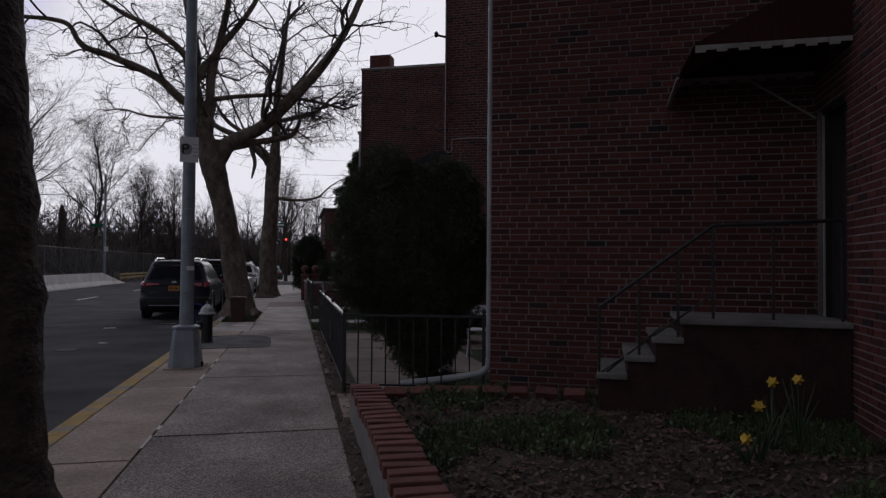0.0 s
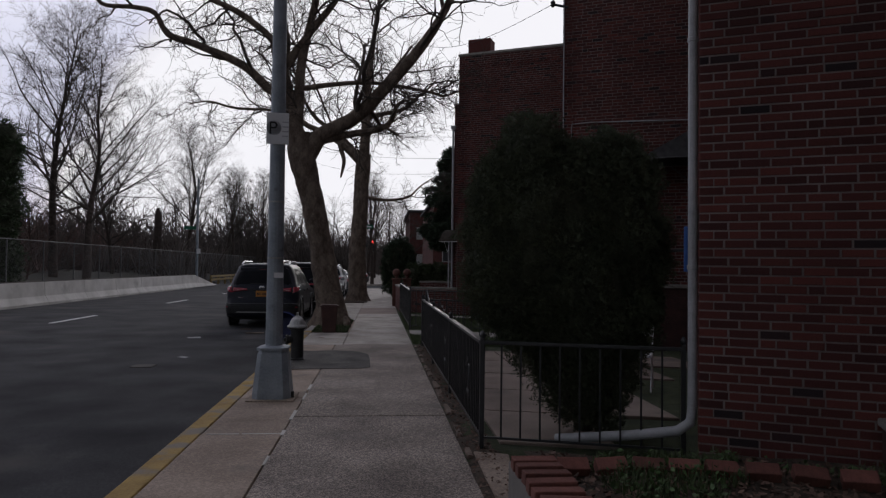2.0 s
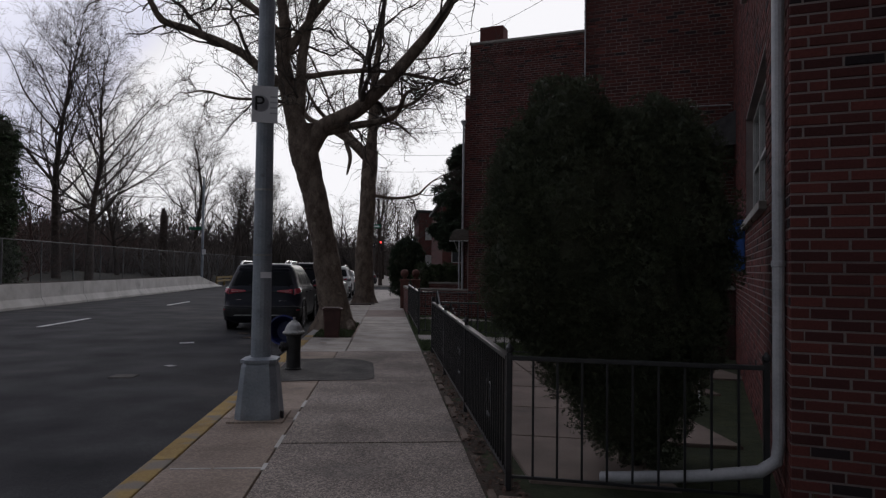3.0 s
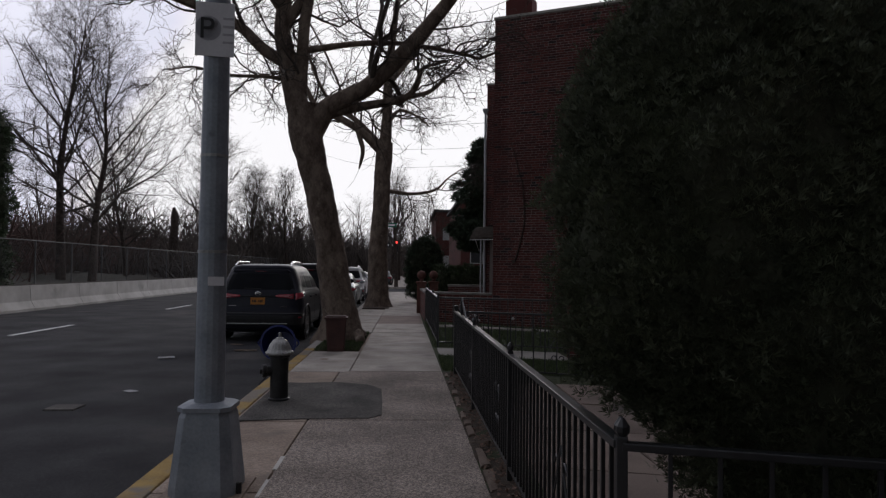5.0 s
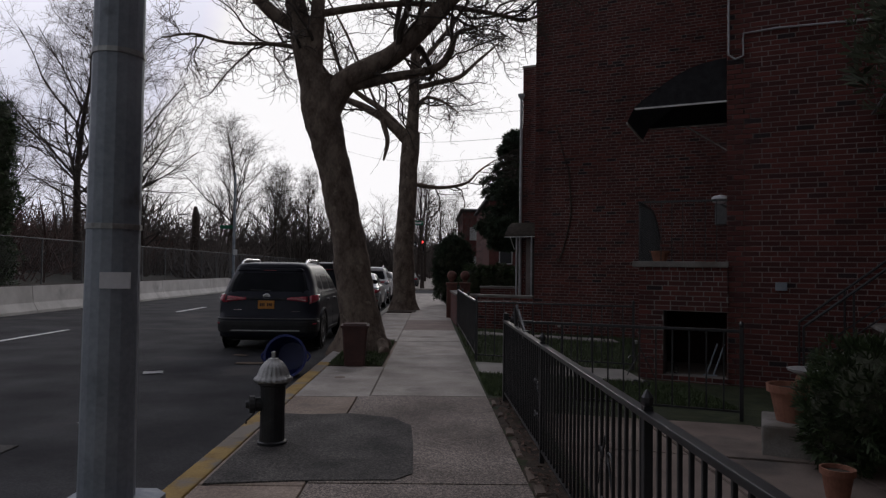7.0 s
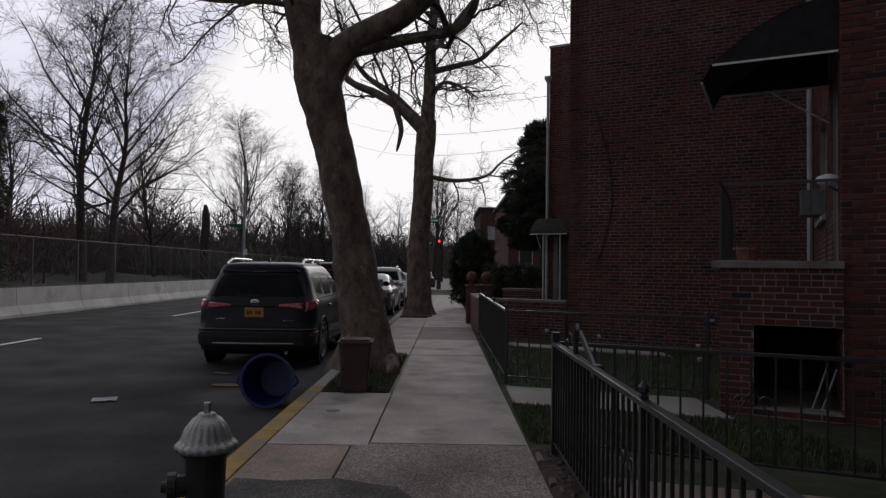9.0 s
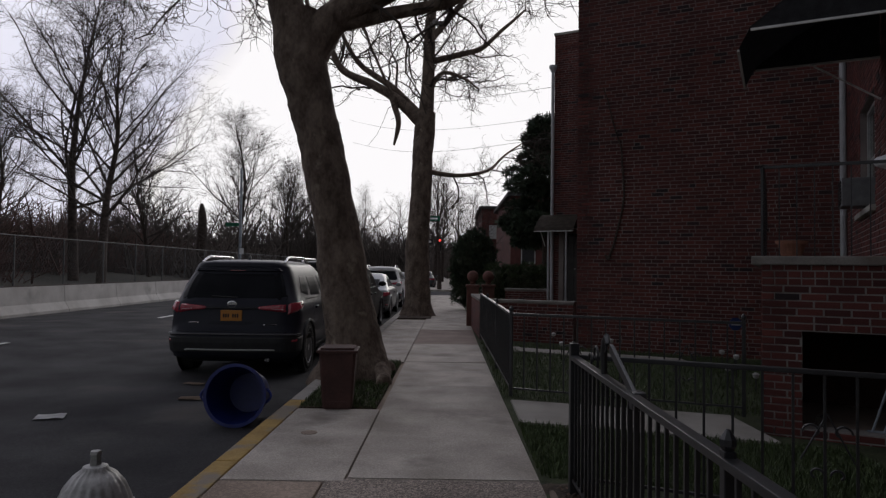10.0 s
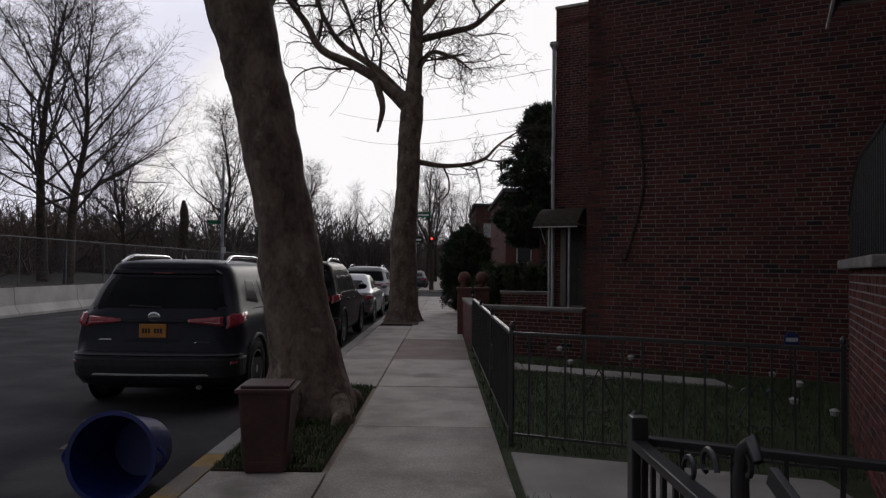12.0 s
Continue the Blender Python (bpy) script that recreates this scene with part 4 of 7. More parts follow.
def flat_leaves(count, where, size, seed, ground, lift=0.02, tilt=0.5):
    r = random.Random(seed)
    v, f = [], []
    for _ in range(count):
        x, y = where(r)
        if x is None:
            continue
        s = size * r.uniform(0.5, 1.3)
        m = Matrix.Translation((x, y, ground(x, y) + lift * r.random())) @ Euler((r.gauss(0, tilt), r.gauss(0, tilt), r.uniform(0, 6.28))).to_matrix().to_4x4()
        i = len(v)
        for px, py, pz in ((-1, 0, 0.15), (-0.3, -0.5, 0), (0.5, -0.4, 0), (1, 0, 0.2), (0.5, 0.42, 0.1), (-0.3, 0.5, 0.12)):
            v.append(m @ Vector((px * s, py * s, pz * s)))
        f.append((i, i + 1, i + 2, i + 3, i + 4, i + 5))
    return v, f


def bed_z(x, y):
    return 0.16 + 0.045 * noise.noise(Vector((x * 1.3, y * 1.3, 2))) + 0.02 * noise.noise(Vector((x * 5, y * 5, 2)))


def in_bed(r, clump=0.0):
    for _ in range(20):
        x, y = r.uniform(0.8, 5.2), r.uniform(2.2, 7.2)
        if y > (7.2 - 0.22 * (x - 0.74) if x < 2.1 else 7.1 - 0.488 * (x - 2.1)):
            continue
        if clump and noise.noise(Vector((x * 0.9, y * 0.9, 7))) + 0.25 * noise.noise(Vector((x * 4, y * 4, 1))) < clump:
            continue
        return x, y
    return None, None


gv, gf = blades(16000, lambda r: in_bed(r, 0.07), 0.10, 0.004, 1, bed_z)
tagged(raw_object("bed_grass", gv, gf, M_GRASS), "patchy green grass and weeds growing in dark soil", "grass", kind="stuff")
gv, gf = flat_leaves(5000, lambda r: in_bed(r, 0.05), 0.022, 2, bed_z, 0.09, 0.7)
tagged(raw_object("bed_weeds", gv, gf, M_WEED), "small bright green weeds among the grass", "weeds", kind="stuff")
gv, gf = flat_leaves(15000, lambda r: in_bed(r), 0.023, 3, bed_z, 0.03, 0.4)
tagged(raw_object("leaf_litter", gv, gf, M_LITTER), "dead brown leaves scattered over the soil", "leaf litter", kind="stuff")


def on_lawn(r):
    if r.random() < 0.42:
        x = r.uniform(0.30, 3.0)
        y = r.uniform(15.75, 17.4) - 0.30 * (x - 0.33)
        return x, y
    x = r.uniform(0.26, 5.2)
    y = r.uniform(18.65, 24.6) - 0.30 * (x - 0.33)
    if y > 24.0 - 0.488 * (x - 2.0) or x > 2.6 + (y - 17.2) * 0.49:
        return None, None
    c = 23.1 - 0.5 * (x - 1.0)
    if 0.9 < x < 3.6 and c < y < c + 0.62:
        return None, None
    return x, y


gv, gf = blades(42000, on_lawn, 0.065, 0.004, 4, lambda x, y: -0.012)
tagged(raw_object("lawn_grass", gv, gf, M_GRASS), "short dark green lawn between the garden paths", "grass", kind="stuff")
gv, gf = flat_leaves(1500, lambda r: (r.uniform(0.36, 0.64), r.uniform(2, 15.5)), 0.022, 5, lambda x, y: 0.004, 0.012, 0.3)
tagged(raw_object("strip_litter", gv, gf, M_LITTER), "dry leaf scraps along the pavement edge", "leaf litter", kind="stuff")

# tree pit with ground cover, round the leaning plane tree
pit = thing("tree_pit", "square tree pit of dark soil with dense green ground cover", "tree pit", kind="structure")
part("soil", prism([(-1.95, 17.95), (-1.145, 18.05), (-1.14, 21.55), (-1.95, 21.5)], -0.1, 0.012), M_SOIL, pit)
gv, gf = blades(7000, lambda r: (r.uniform(-1.95, -1.13), r.uniform(17.95, 21.5)), 0.055, 0.005, 6, lambda x, y: 0.01)
tagged(raw_object("pit_grass", gv, gf, M_GRASS), "dark green ground cover filling the tree pit", "grass", kind="stuff")
pit2 = thing("tree_pit", "bare earth tree pit at the foot of a plane tree", "tree pit", kind="structure")
part("soil", box(-1.95, -0.95, 31.0, 33.4, -0.1, 0.012), M_SOIL, pit2)

# ---- iron fences and railings ----
def scroll(bm, c, along, size, flip=1):
    """A C-scroll of flat bar in the upright plane that holds 'along'."""
    pts = []
    for i in range(15):
        t = i / 14
        a = t * 4.2 * flip
        r = size * (1 - 0.65 * t)
        pts.append(Vector(c) + Vector(along) * (flip * r * math.cos(a)) + Vector((0, 0, 1)) * r * math.sin(abs(a)))
    v, f = [], []
    tube(v, f, pts, [0.008] * len(pts), 5)
    me = bpy.data.meshes.new("tmp")
    me.from_pydata(v, [], f)
    bm.from_mesh(me)
    bpy.data.meshes.remove(me)


def fence(label, a, b, height, spacing, lift=0.0, bar=0.008, posts=2.2, scrolls=(), rail_w=0.022, group="iron fences of the front yards"):
    """Posts, a top rail, a bottom rail, and each baluster by itself; scrolls: places along it, in metres."""
    fn = thing("iron_fence", label, "fence", group)
    a, b = Vector((a[0], a[1], 0)), Vector((b[0], b[1], 0))
    d = (b - a).normalized()
    L = (b - a).length
    ang = math.degrees(math.atan2(d.y, d.x))
    fn.matrix_world = pose(a.x, a.y, lift, 0, 0, ang)
    part("top_rail", box(0, L, -rail_w, rail_w, height - 0.03, height, 0.005), M_IRON, fn)
    part("bottom_rail", box(0, L, -0.012, 0.012, 0.085, 0.105, 0.003), M_IRON, fn)
    n = max(1, round(L / posts))
    post = None
    for i in range(n + 1):
        if post is None:
            bm = box(-0.019, 0.019, -0.019, 0.019, 0, height + 0.02, 0.004)
            add_lathe(bm, [(0.016, height + 0.02), (0.026, height + 0.035), (0.026, height + 0.055), (0.006, height + 0.085)], 8)
            post = part("post", bm, M_IRON, fn)
            post_me = post.data
        else:
            post = new("post", post_me)
            post.parent = fn
        post.location = (L * i / n, 0, 0)
    bal = None
    m = int(L / spacing)
    for i in range(1, m):
        x = L * i / m
        if any(abs(x - L * j / n) < spacing * 0.4 for j in range(n + 1)):
            continue
        if bal is None:
            ob = part("baluster", box(-bar, bar, -bar, bar, 0.085, height - 0.03, 0.002), M_IRON, fn)
            bal = ob.data
        else:
            ob = new("baluster", bal)
            ob.parent = fn
        ob.location = (x, 0, 0)
    for s in scrolls:
        bm = bmesh.new()
        for fl in (1, -1):
            scroll(bm, (s + 0.075 * fl, 0, height * 0.60), (1, 0, 0), 0.055, fl)
            scroll(bm, (s + 0.06 * fl, 0, height * 0.33), (1, 0, 0), 0.045, -fl)
            add_cyl(bm, (s, 0, height * 0.72), (s + 0.14 * fl, 0, height * 0.42), 0.006, seg=5)
        part("scroll_panel", bm, M_IRON, fn)
    return fn


fence("long black iron picket fence beside the pavement", (0.53, 8.0), (0.465, 15.4), 0.92, 0.105, scrolls=(0.9, 3.1, 5.2), rail_w=0.026)
fence("black iron fence meeting the brick house corner", (0.53, 7.98), (2.10, 7.50), 0.92, 0.15)
fence("black iron fence across the yard with scrollwork", (0.47, 15.42), (2.75, 14.45), 0.92, 0.155, scrolls=(1.5,))
fence("black iron lawn fence with small scroll panels", (0.36, 18.80), (2.68, 17.85), 0.98, 0.152, scrolls=(0.75, 1.95))
fence("black iron fence along the pavement beside the lawn", (0.36, 18.82), (0.30, 25.3), 0.98, 0.13, scrolls=(2.2, 4.4))

gate = thing("iron_gate", "narrow black iron gate leaf with a scrolled crest", "gate")
gate.matrix_world = pose(0.475, 15.0, 0, 0, 0, -89)
part("top_rail", box(-0.35, 0.98, 0.03, 0.055, 0.86, 0.895, 0.004), M_IRON, gate)
part("bottom_rail", box(-0.35, 0.98, 0.03, 0.05, 0.12, 0.145, 0.003), M_IRON, gate)
for k in range(-2, 9):
    part("baluster", box(k * 0.115 - 0.008, k * 0.115 + 0.008, 0.034, 0.05, 0.12, 0.87, 0.002), M_IRON, gate)
part("hinge_post", box(-0.40, -0.34, -0.03, 0.03, 0, 1.0, 0.006), M_IRON, gate)
for c_, r_, fl in (((0.24, 0.0, 1.0), 0.06, 1), ((0.46, 0.0, 1.06), 0.05, -1), ((0.12, 0.0, 0.95), 0.05, -1)):
    bm = bmesh.new()
    scroll(bm, c_, (1, 0, 0), r_, fl)
    part("scroll", bm, M_IRON, gate)
v, f = [], []
tube(v, f, [Vector((0.44, 0, 0.90)), Vector((0.43, 0, 1.02)), Vector((0.45, 0, 1.10)), Vector((0.49, 0, 1.13)), Vector((0.52, 0, 1.09))], [0.017, 0.02, 0.02, 0.017, 0.012], 7)
raw_object("crest", v, f, M_IRON, gate, smooth=True)
part("crest_bar", box(0.0, 0.47, -0.010, 0.010, -0.022, 0.022, 0.003, pose(0.58, 0.0, 1.08, 0, 22, 0)), M_IRON, gate)
part("latch", box(0.96, 1.05, -0.02, 0.05, 0.84, 0.93, 0.02), M_IRON, gate)


def handrail(parent, pts, post_at, drop, r=0.017, brace=True):
    """A stair rail through pts, with upright posts down to the treads."""
    bm = bmesh.new()
    for p, q in zip(pts, pts[1:]):
        add_cyl(bm, p, q, r, seg=8)
    part("handrail", bm, M_IRON, parent)
    for p, z0 in post_at:
        part("post", cyl((p[0], p[1], z0), p, 0.013, seg=6), M_IRON, parent)
    if brace:
        p, q = pts[0], pts[1]
        part("lower_rail", cyl(Vector(p) - Vector((0, 0, drop)), Vector(q) - Vector((0, 0, drop)), 0.01, seg=6), M_IRON, parent)


def p3(base, u, v, z):
    q = off(base, u, v)
    return (q.x, q.y, z)


def stoop(label, base, tops, s_first, going, depth, v0, landing_end, ground):
    """Steps climbing along U beside a wall, then a landing."""
    st = thing("stoop", label, "stoop")
    m = wall_pose(base, U)
    for i, z in enumerate(tops):
        s0 = s_first + going * i
        last = i == len(tops) - 1
        s1 = landing_end if last else s0 + going + 0.03
        part("riser", box(s0 + 0.03, s1 if last else landing_end - 0.002 * i - 0.002, v0 + 0.02, v0 + depth, ground if i == 0 else tops[i - 1] - 0.055, z - 0.055, 0.004, m), M_STOOPBRICK, st, "dark brick riser")
        part("tread", box(s0, s1, v0 - 0.03, v0 + depth, z - 0.055, z, 0.014, m), M_STEP, st, "worn pale stone tread")
    return st


M_STOOPBRICK = surface("stoop_brick_and_store_shade", (0.030, 0.015, 0.014), (0.068, 0.030, 0.026), 5, 0.9, bump=0.5, fine=40)
stoop_near = stoop("worn stone steps against the brick wall", P1, [0.52, 0.69, 0.865, 1.04], 1.18, 0.245, 1.06, -1.08, 3.31, 0.1)
sr = thing("stair_rail", "thin black iron stair rail of the stone steps", "railing")
handrail(sr, [p3(P1, 1.2, -1.02, 1.12), p3(P1, 2.2, -1.02, 1.88), p3(P1, 3.25, -1.02, 1.92)],
         [(p3(P1, 1.2, -1.02, 1.12), 0.12), (p3(P1, 1.56, -1.02, 1.39), 0.69), (p3(P1, 1.9, -1.02, 1.65), 0.86), (p3(P1, 2.2, -1.02, 1.88), 1.04), (p3(P1, 2.7, -1.02, 1.90), 1.04), (p3(P1, 3.25, -1.02, 1.92), 1.04)], 0.62)
part("curved_brace", cyl(p3(P1, 1.25, -1.02, 0.5), p3(P1, 1.75, -1.02, 0.95), 0.009, seg=6), M_IRON, sr)
stoop_far = stoop("concrete steps against the brick side wall", E2, [0.36, 0.54, 0.72, 0.90, 1.08, 1.25], 0.90, 0.24, 1.02, -1.05, 2.79, -0.02)
sr2 = thing("stair_rail", "pair of black iron rails on the concrete steps", "railing")
for v in (-1.0, -0.12):
    handrail(sr2, [p3(E2, 0.85, v, 0.88), p3(E2, 2.1, v, 1.92), p3(E2, 2.7, v, 1.95)],
             [(p3(E2, 0.85, v, 0.88), -0.01), (p3(E2, 1.35, v, 1.30), 0.54), (p3(E2, 2.1, v, 1.92), 1.25), (p3(E2, 2.7, v, 1.95), 1.25)], 0.5)

# landing porch of the middle house, with a store below it, its back coloured dark
LS = Vector((2.55, 17.16))
porch = thing("porch_landing", "raised brick porch landing with a dark storage opening below", "porch")
mL = wall_pose(LS, U)
brick_wall(porch, LS, U, 1.16, -0.2, 1.56, [(0.33, 1.155, 0.08, 0.96)], thick=0.2, near=(0.0, 1.16, 0.3, 1.56), headers_from=1.36, mortar=M_GREYMORTAR)
brick_wall(porch, off(LS, 0, 2.3), -V, 2.3, -0.2, 1.56, [], thick=0.2, headers_from=1.36, mortar=M_GREYMORTAR)
part("landing_slab", box(-0.09, 1.17, -0.05, 2.4, 1.562, 1.645, 0.014, mL), M_STEP, porch, "worn stone landing slab")
# dark brick colour here stands in for the shade deep inside the store
part("store_shade_back", box(0.21, 1.16, 1.5, 1.55, -0.1, 1.55, 0, mL), M_STOOPBRICK, porch)
part("store_floor", box(0.21, 1.16, 0.21, 1.5, -0.1, 0.07, 0, mL), M_FLAG, porch)
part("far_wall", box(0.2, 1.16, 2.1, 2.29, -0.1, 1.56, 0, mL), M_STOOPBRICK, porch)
pr = thing("porch_rail", "black iron porch railing with close-set end bars", "railing")


def rail_top(v):
    return 2.48 - 0.42 * max(0.0, (v - 1.1) / 1.1) ** 2


for k in range(20):
    v_ = 0.02 + k * 0.113
    part("baluster", box(-0.011, 0.011, v_ - 0.007, v_ + 0.007, 1.645, rail_top(v_), 0.002, mL), M_IRON, pr)
v, f = [], []
tube(v, f, [mL @ Vector((0, 2.2 * i / 14, rail_top(2.2 * i / 14))) for i in range(15)], [0.02] * 15, 8)
raw_object("end_rail", v, f, M_IRON, pr)
part("front_rail", box(0.0, 1.15, 0.045, 0.065, 2.47, 2.50, 0.003, mL), M_IRON, pr)
for k in range(1, 8):
    part("baluster", box(k * 0.145 - 0.005, k * 0.145 + 0.005, 0.05, 0.06, 1.645, 2.47, 0.001, mL), M_IRON, pr)

# ---- awnings ----
def awning(label, mat_top, trim, m, proj, width, z_wall, z_front, drop, bow=0.0, scallop=True, y_first=0.0):
    """Local: x away from the wall, y along it. Sloped or bowed sheet, side cheeks, trim along the lower edges."""
    aw = thing("awning", label, "awning", "awnings over the house doors")
    n = 8
    prof = []
    for i in range(n + 1):
        t = i / n
        prof.append((proj * t, z_wall + (z_front - z_wall) * t + bow * math.sin(math.pi * t) * (1 - 0.3 * t)))
    prof.append((proj + 0.5 * drop, z_front - drop))
    bm = bmesh.new()
    rows = [[bm.verts.new(m @ Vector((x, y_first + w, z))) for x, z in prof] for w in (0, width)]
    for i in range(len(prof) - 1):
        bm.faces.new((rows[0][i], rows[0][i + 1], rows[1][i + 1], rows[1][i]))
    bmesh.ops.solidify(bm, geom=bm.faces[:], thickness=0.012)
    part("sheet", bm, mat_top, aw)
    for w in (0.006, width - 0.006):
        bm = bmesh.new()
        lower = [(x, z_front - 0.02) for x, z in prof[:-1]]
        bm.faces.new([bm.verts.new(m @ Vector((x, y_first + w, z))) for x, z in [lower[0], lower[-1]] + prof[-2::-1]])
        bmesh.ops.solidify(bm, geom=bm.faces[:], thickness=0.006)
        part("cheek", bm, mat_top, aw)
        bm = bmesh.new()
        if scallop:
            k = 14
            for i in range(k):
                x0, x1 = proj * i / k, proj * (i + 1) / k
                dz = 0.022 * (i % 2)
                add_box(bm, x0, x1, y_first + w - 0.008, y_first + w + 0.008, z_front - 0.065 - dz, z_front - 0.02, 0.004, m)
        else:
            add_box(bm, 0, proj, y_first + w - 0.011, y_first + w + 0.011, z_front - 0.045, z_front - 0.02, 0.004, m)
        part("trim", bm, trim, aw)
    part("front_bar", box(proj + 0.5 * drop - 0.012, proj + 0.5 * drop + 0.012, y_first, y_first + width, z_front - drop - 0.02, z_front - drop + 0.005, 0.004, m), trim, aw)
    part("bracket", cyl(m @ Vector((0.0, y_first + 0.03, z_front - 0.5)), m @ Vector((proj * 0.55, y_first + 0.03, z_front - 0.03)), 0.011, seg=6), trim, aw)
    return aw


M_REDMETAL = surface("red_awning_metal", (0.060, 0.012, 0.012), (0.11, 0.022, 0.020), 8, 0.5, bump=0.4, stretch=(12, 12, 0.2))
M_CANVAS = surface("charcoal_canvas", (0.034, 0.034, 0.038), (0.064, 0.064, 0.070), 10, 0.8, bump=0.3, fine=90)
M_GREYMETAL = surface("grey_awning_metal", (0.10, 0.10, 0.105), (0.18, 0.18, 0.185), 8, 0.5, bump=0.2)
M_TANCANVAS = surface("brown_canvas", (0.06, 0.048, 0.038), (0.12, 0.098, 0.078), 8, 0.8, bump=0.3)
WALLWARD = math.degrees(math.atan2(-U.y, -U.x))


def door_pose(p):
    return pose(p.x, p.y, 0, 0, 0, WALLWARD)


awning("red ribbed metal awning with a pale scalloped edge", M_REDMETAL, M_STONE, door_pose(off(I0, -0.01, -1.12)), 1.27, 1.1, 4.15, 3.52, 0.30, y_first=-1.1)
awning("grey metal awning over the corner door", M_GREYMETAL, M_GREYMETAL, door_pose(off(I1, -0.01, -0.05)), 1.0, 1.15, 4.3, 3.75, 0.25, scallop=False)
awning("bowed charcoal canvas awning with a white rail", M_CANVAS, M_WHITE, door_pose(off(E2, -0.01, 1.65)), 1.24, 1.5, 4.47, 3.9, 0.22, bow=0.16, scallop=False, y_first=0.0)
awning("small bowed brown awning on white posts", M_TANCANVAS, M_WHITE, pose(PD.x + 0.85 * U.x, PD.y + 0.85 * U.y, 0, 0, 0, math.degrees(math.atan2(-V.y, -V.x))), 0.9, 1.15, 3.15, 2.72, 0.1, bow=0.12, scallop=False, y_first=-1.15)

# ---- evergreens and shrubs ----
M_CONIFER = surface("conifer_spray", (0.036, 0.045, 0.026), (0.086, 0.102, 0.056), 5, 0.7, bump=0, vary=0.35, island=True)
M_CONIFERDARK = surface("dark_needles", (0.018, 0.030, 0.018), (0.045, 0.068, 0.036), 5, 0.75, bump=0, vary=0.35, island=True)
M_HEDGE = surface("hedge_leaf", (0.022, 0.036, 0.015), (0.058, 0.088, 0.034), 5, 0.6, bump=0, vary=0.4, island=True)
M_CORE = surface("shaded_inner_twigs", (0.030, 0.034, 0.020), (0.060, 0.066, 0.040), 12, 0.95, bump=0.8, fine=40, depth=0.03)


def lumpy(lobes, q):
    """Signed depth inside a union of ellipsoid lobes (positive inside), roughened."""
    best = -9
    for cx, cy, cz, rx, ry, rz in lobes:
        d = 1 - math.sqrt(((q.x - cx) / rx) ** 2 + ((q.y - cy) / ry) ** 2 + ((q.z - cz) / rz) ** 2)
        best = max(best, d)
    return best + 0.16 * noise.noise(q * 2.1) + 0.12 * noise.noise(q * 5.0)


def spray(v, f, p, d, size, r, blades_n):
    """A small fan of narrow leaflets that points along d."""
    d = d.normalized()
    side = d.cross(Vector((r.gauss(0, 1), r.gauss(0, 1), r.gauss(0, 1)))).normalized()
    for k in range(blades_n):
        a = (k - (blades_n - 1) / 2) * 0.55 + r.gauss(0, 0.15)
        e = (d * math.cos(a) + side * math.sin(a)).normalized()
        w = e.cross(d.cross(side)).normalized() * size * 0.085
        ln = size * r.uniform(0.7, 1.2)
        i = len(v)
        v.extend((p, p + e * ln * 0.55 + w, p + e * ln, p + e * ln * 0.55 - w))
        f.append((i, i + 1, i + 2, i + 3))


def foliage(lobes, count, size, seed, up=0.6, blades_n=4, shell=0.16):
    r = random.Random(seed)
    v, f = [], []
    weights = [l[3] * l[4] + l[4] * l[5] + l[3] * l[5] for l in lobes]
    done = 0
    tries = 0
    while done < count and tries < count * 8:
        tries += 1
        cx, cy, cz, rx, ry, rz = r.choices(lobes, weights)[0]
        n = Vector((r.gauss(0, 1), r.gauss(0, 1), r.gauss(0, 1))).normalized()
        k = 1 + r.uniform(-shell, 0.05)
        q = Vector((cx + n.x * rx * k, cy + n.y * ry * k, cz + n.z * rz * k))
        g = lumpy(lobes, q)
        if g > shell + 0.05 or g < -0.06 or q.z < 0.05:
            continue
        q += n * (0.30 * noise.noise(q * 3.3) + 0.22 * noise.noise(q * 8.0)) * min(rx, rz)
        spray(v, f, q, n + Vector((r.gauss(0, 0.35), r.gauss(0, 0.35), up + r.gauss(0, 0.35))), size * r.uniform(0.5, 1.7), r, blades_n)
        done += 1
    return v, f


def core(lobes, k, name, parent):
    bm = bmesh.new()
    for cx, cy, cz, rx, ry, rz in lobes:
        t = bmesh.new()
        bmesh.ops.create_icosphere(t, subdivisions=3, radius=1)
        for vert in t.verts:
            n = vert.co.copy()
            s = k * (1 + 0.16 * noise.noise(n * 2.5 + Vector((cx, cy, cz))))
            vert.co = Vector((cx + n.x * rx * s, cy + n.y * ry * s, max(0.02, cz + n.z * rz * s)))
        merge(bm, t)
    return part(name, bm, M_CORE, parent)


bush = thing("evergreen_bush", "large two-headed dark evergreen bush behind the fence", "bush")
BUSH = [(1.20, 8.55, 1.72, 0.72, 0.58, 1.10), (1.78, 8.68, 1.72, 0.66, 0.62, 1.10), (1.5, 8.5, 1.2, 0.70, 0.55, 0.82), (1.10, 8.55, 2.45, 0.40, 0.40, 0.58), (1.92, 8.75, 2.40, 0.40, 0.42, 0.55), (1.6, 8.5, 0.6, 0.46, 0.42, 0.58), (0.82, 8.55, 1.6, 0.38, 0.40, 0.72), (2.12, 8.75, 1.62, 0.36, 0.42, 0.78), (0.96, 8.85, 2.10, 0.47, 0.45, 0.66)]
core(BUSH, 0.80, "inner_mass", bush)
fv, ff = foliage(BUSH, 110000, 0.027, 41, up=1.3, blades_n=4, shell=0.2)
ob = raw_object("foliage", fv, ff, M_CONIFER, bush)
part("stem", cyl((1.6, 8.55, 0), (1.5, 8.6, 1.2), 0.09, 0.05, 9), M_BARKDARK, bush)

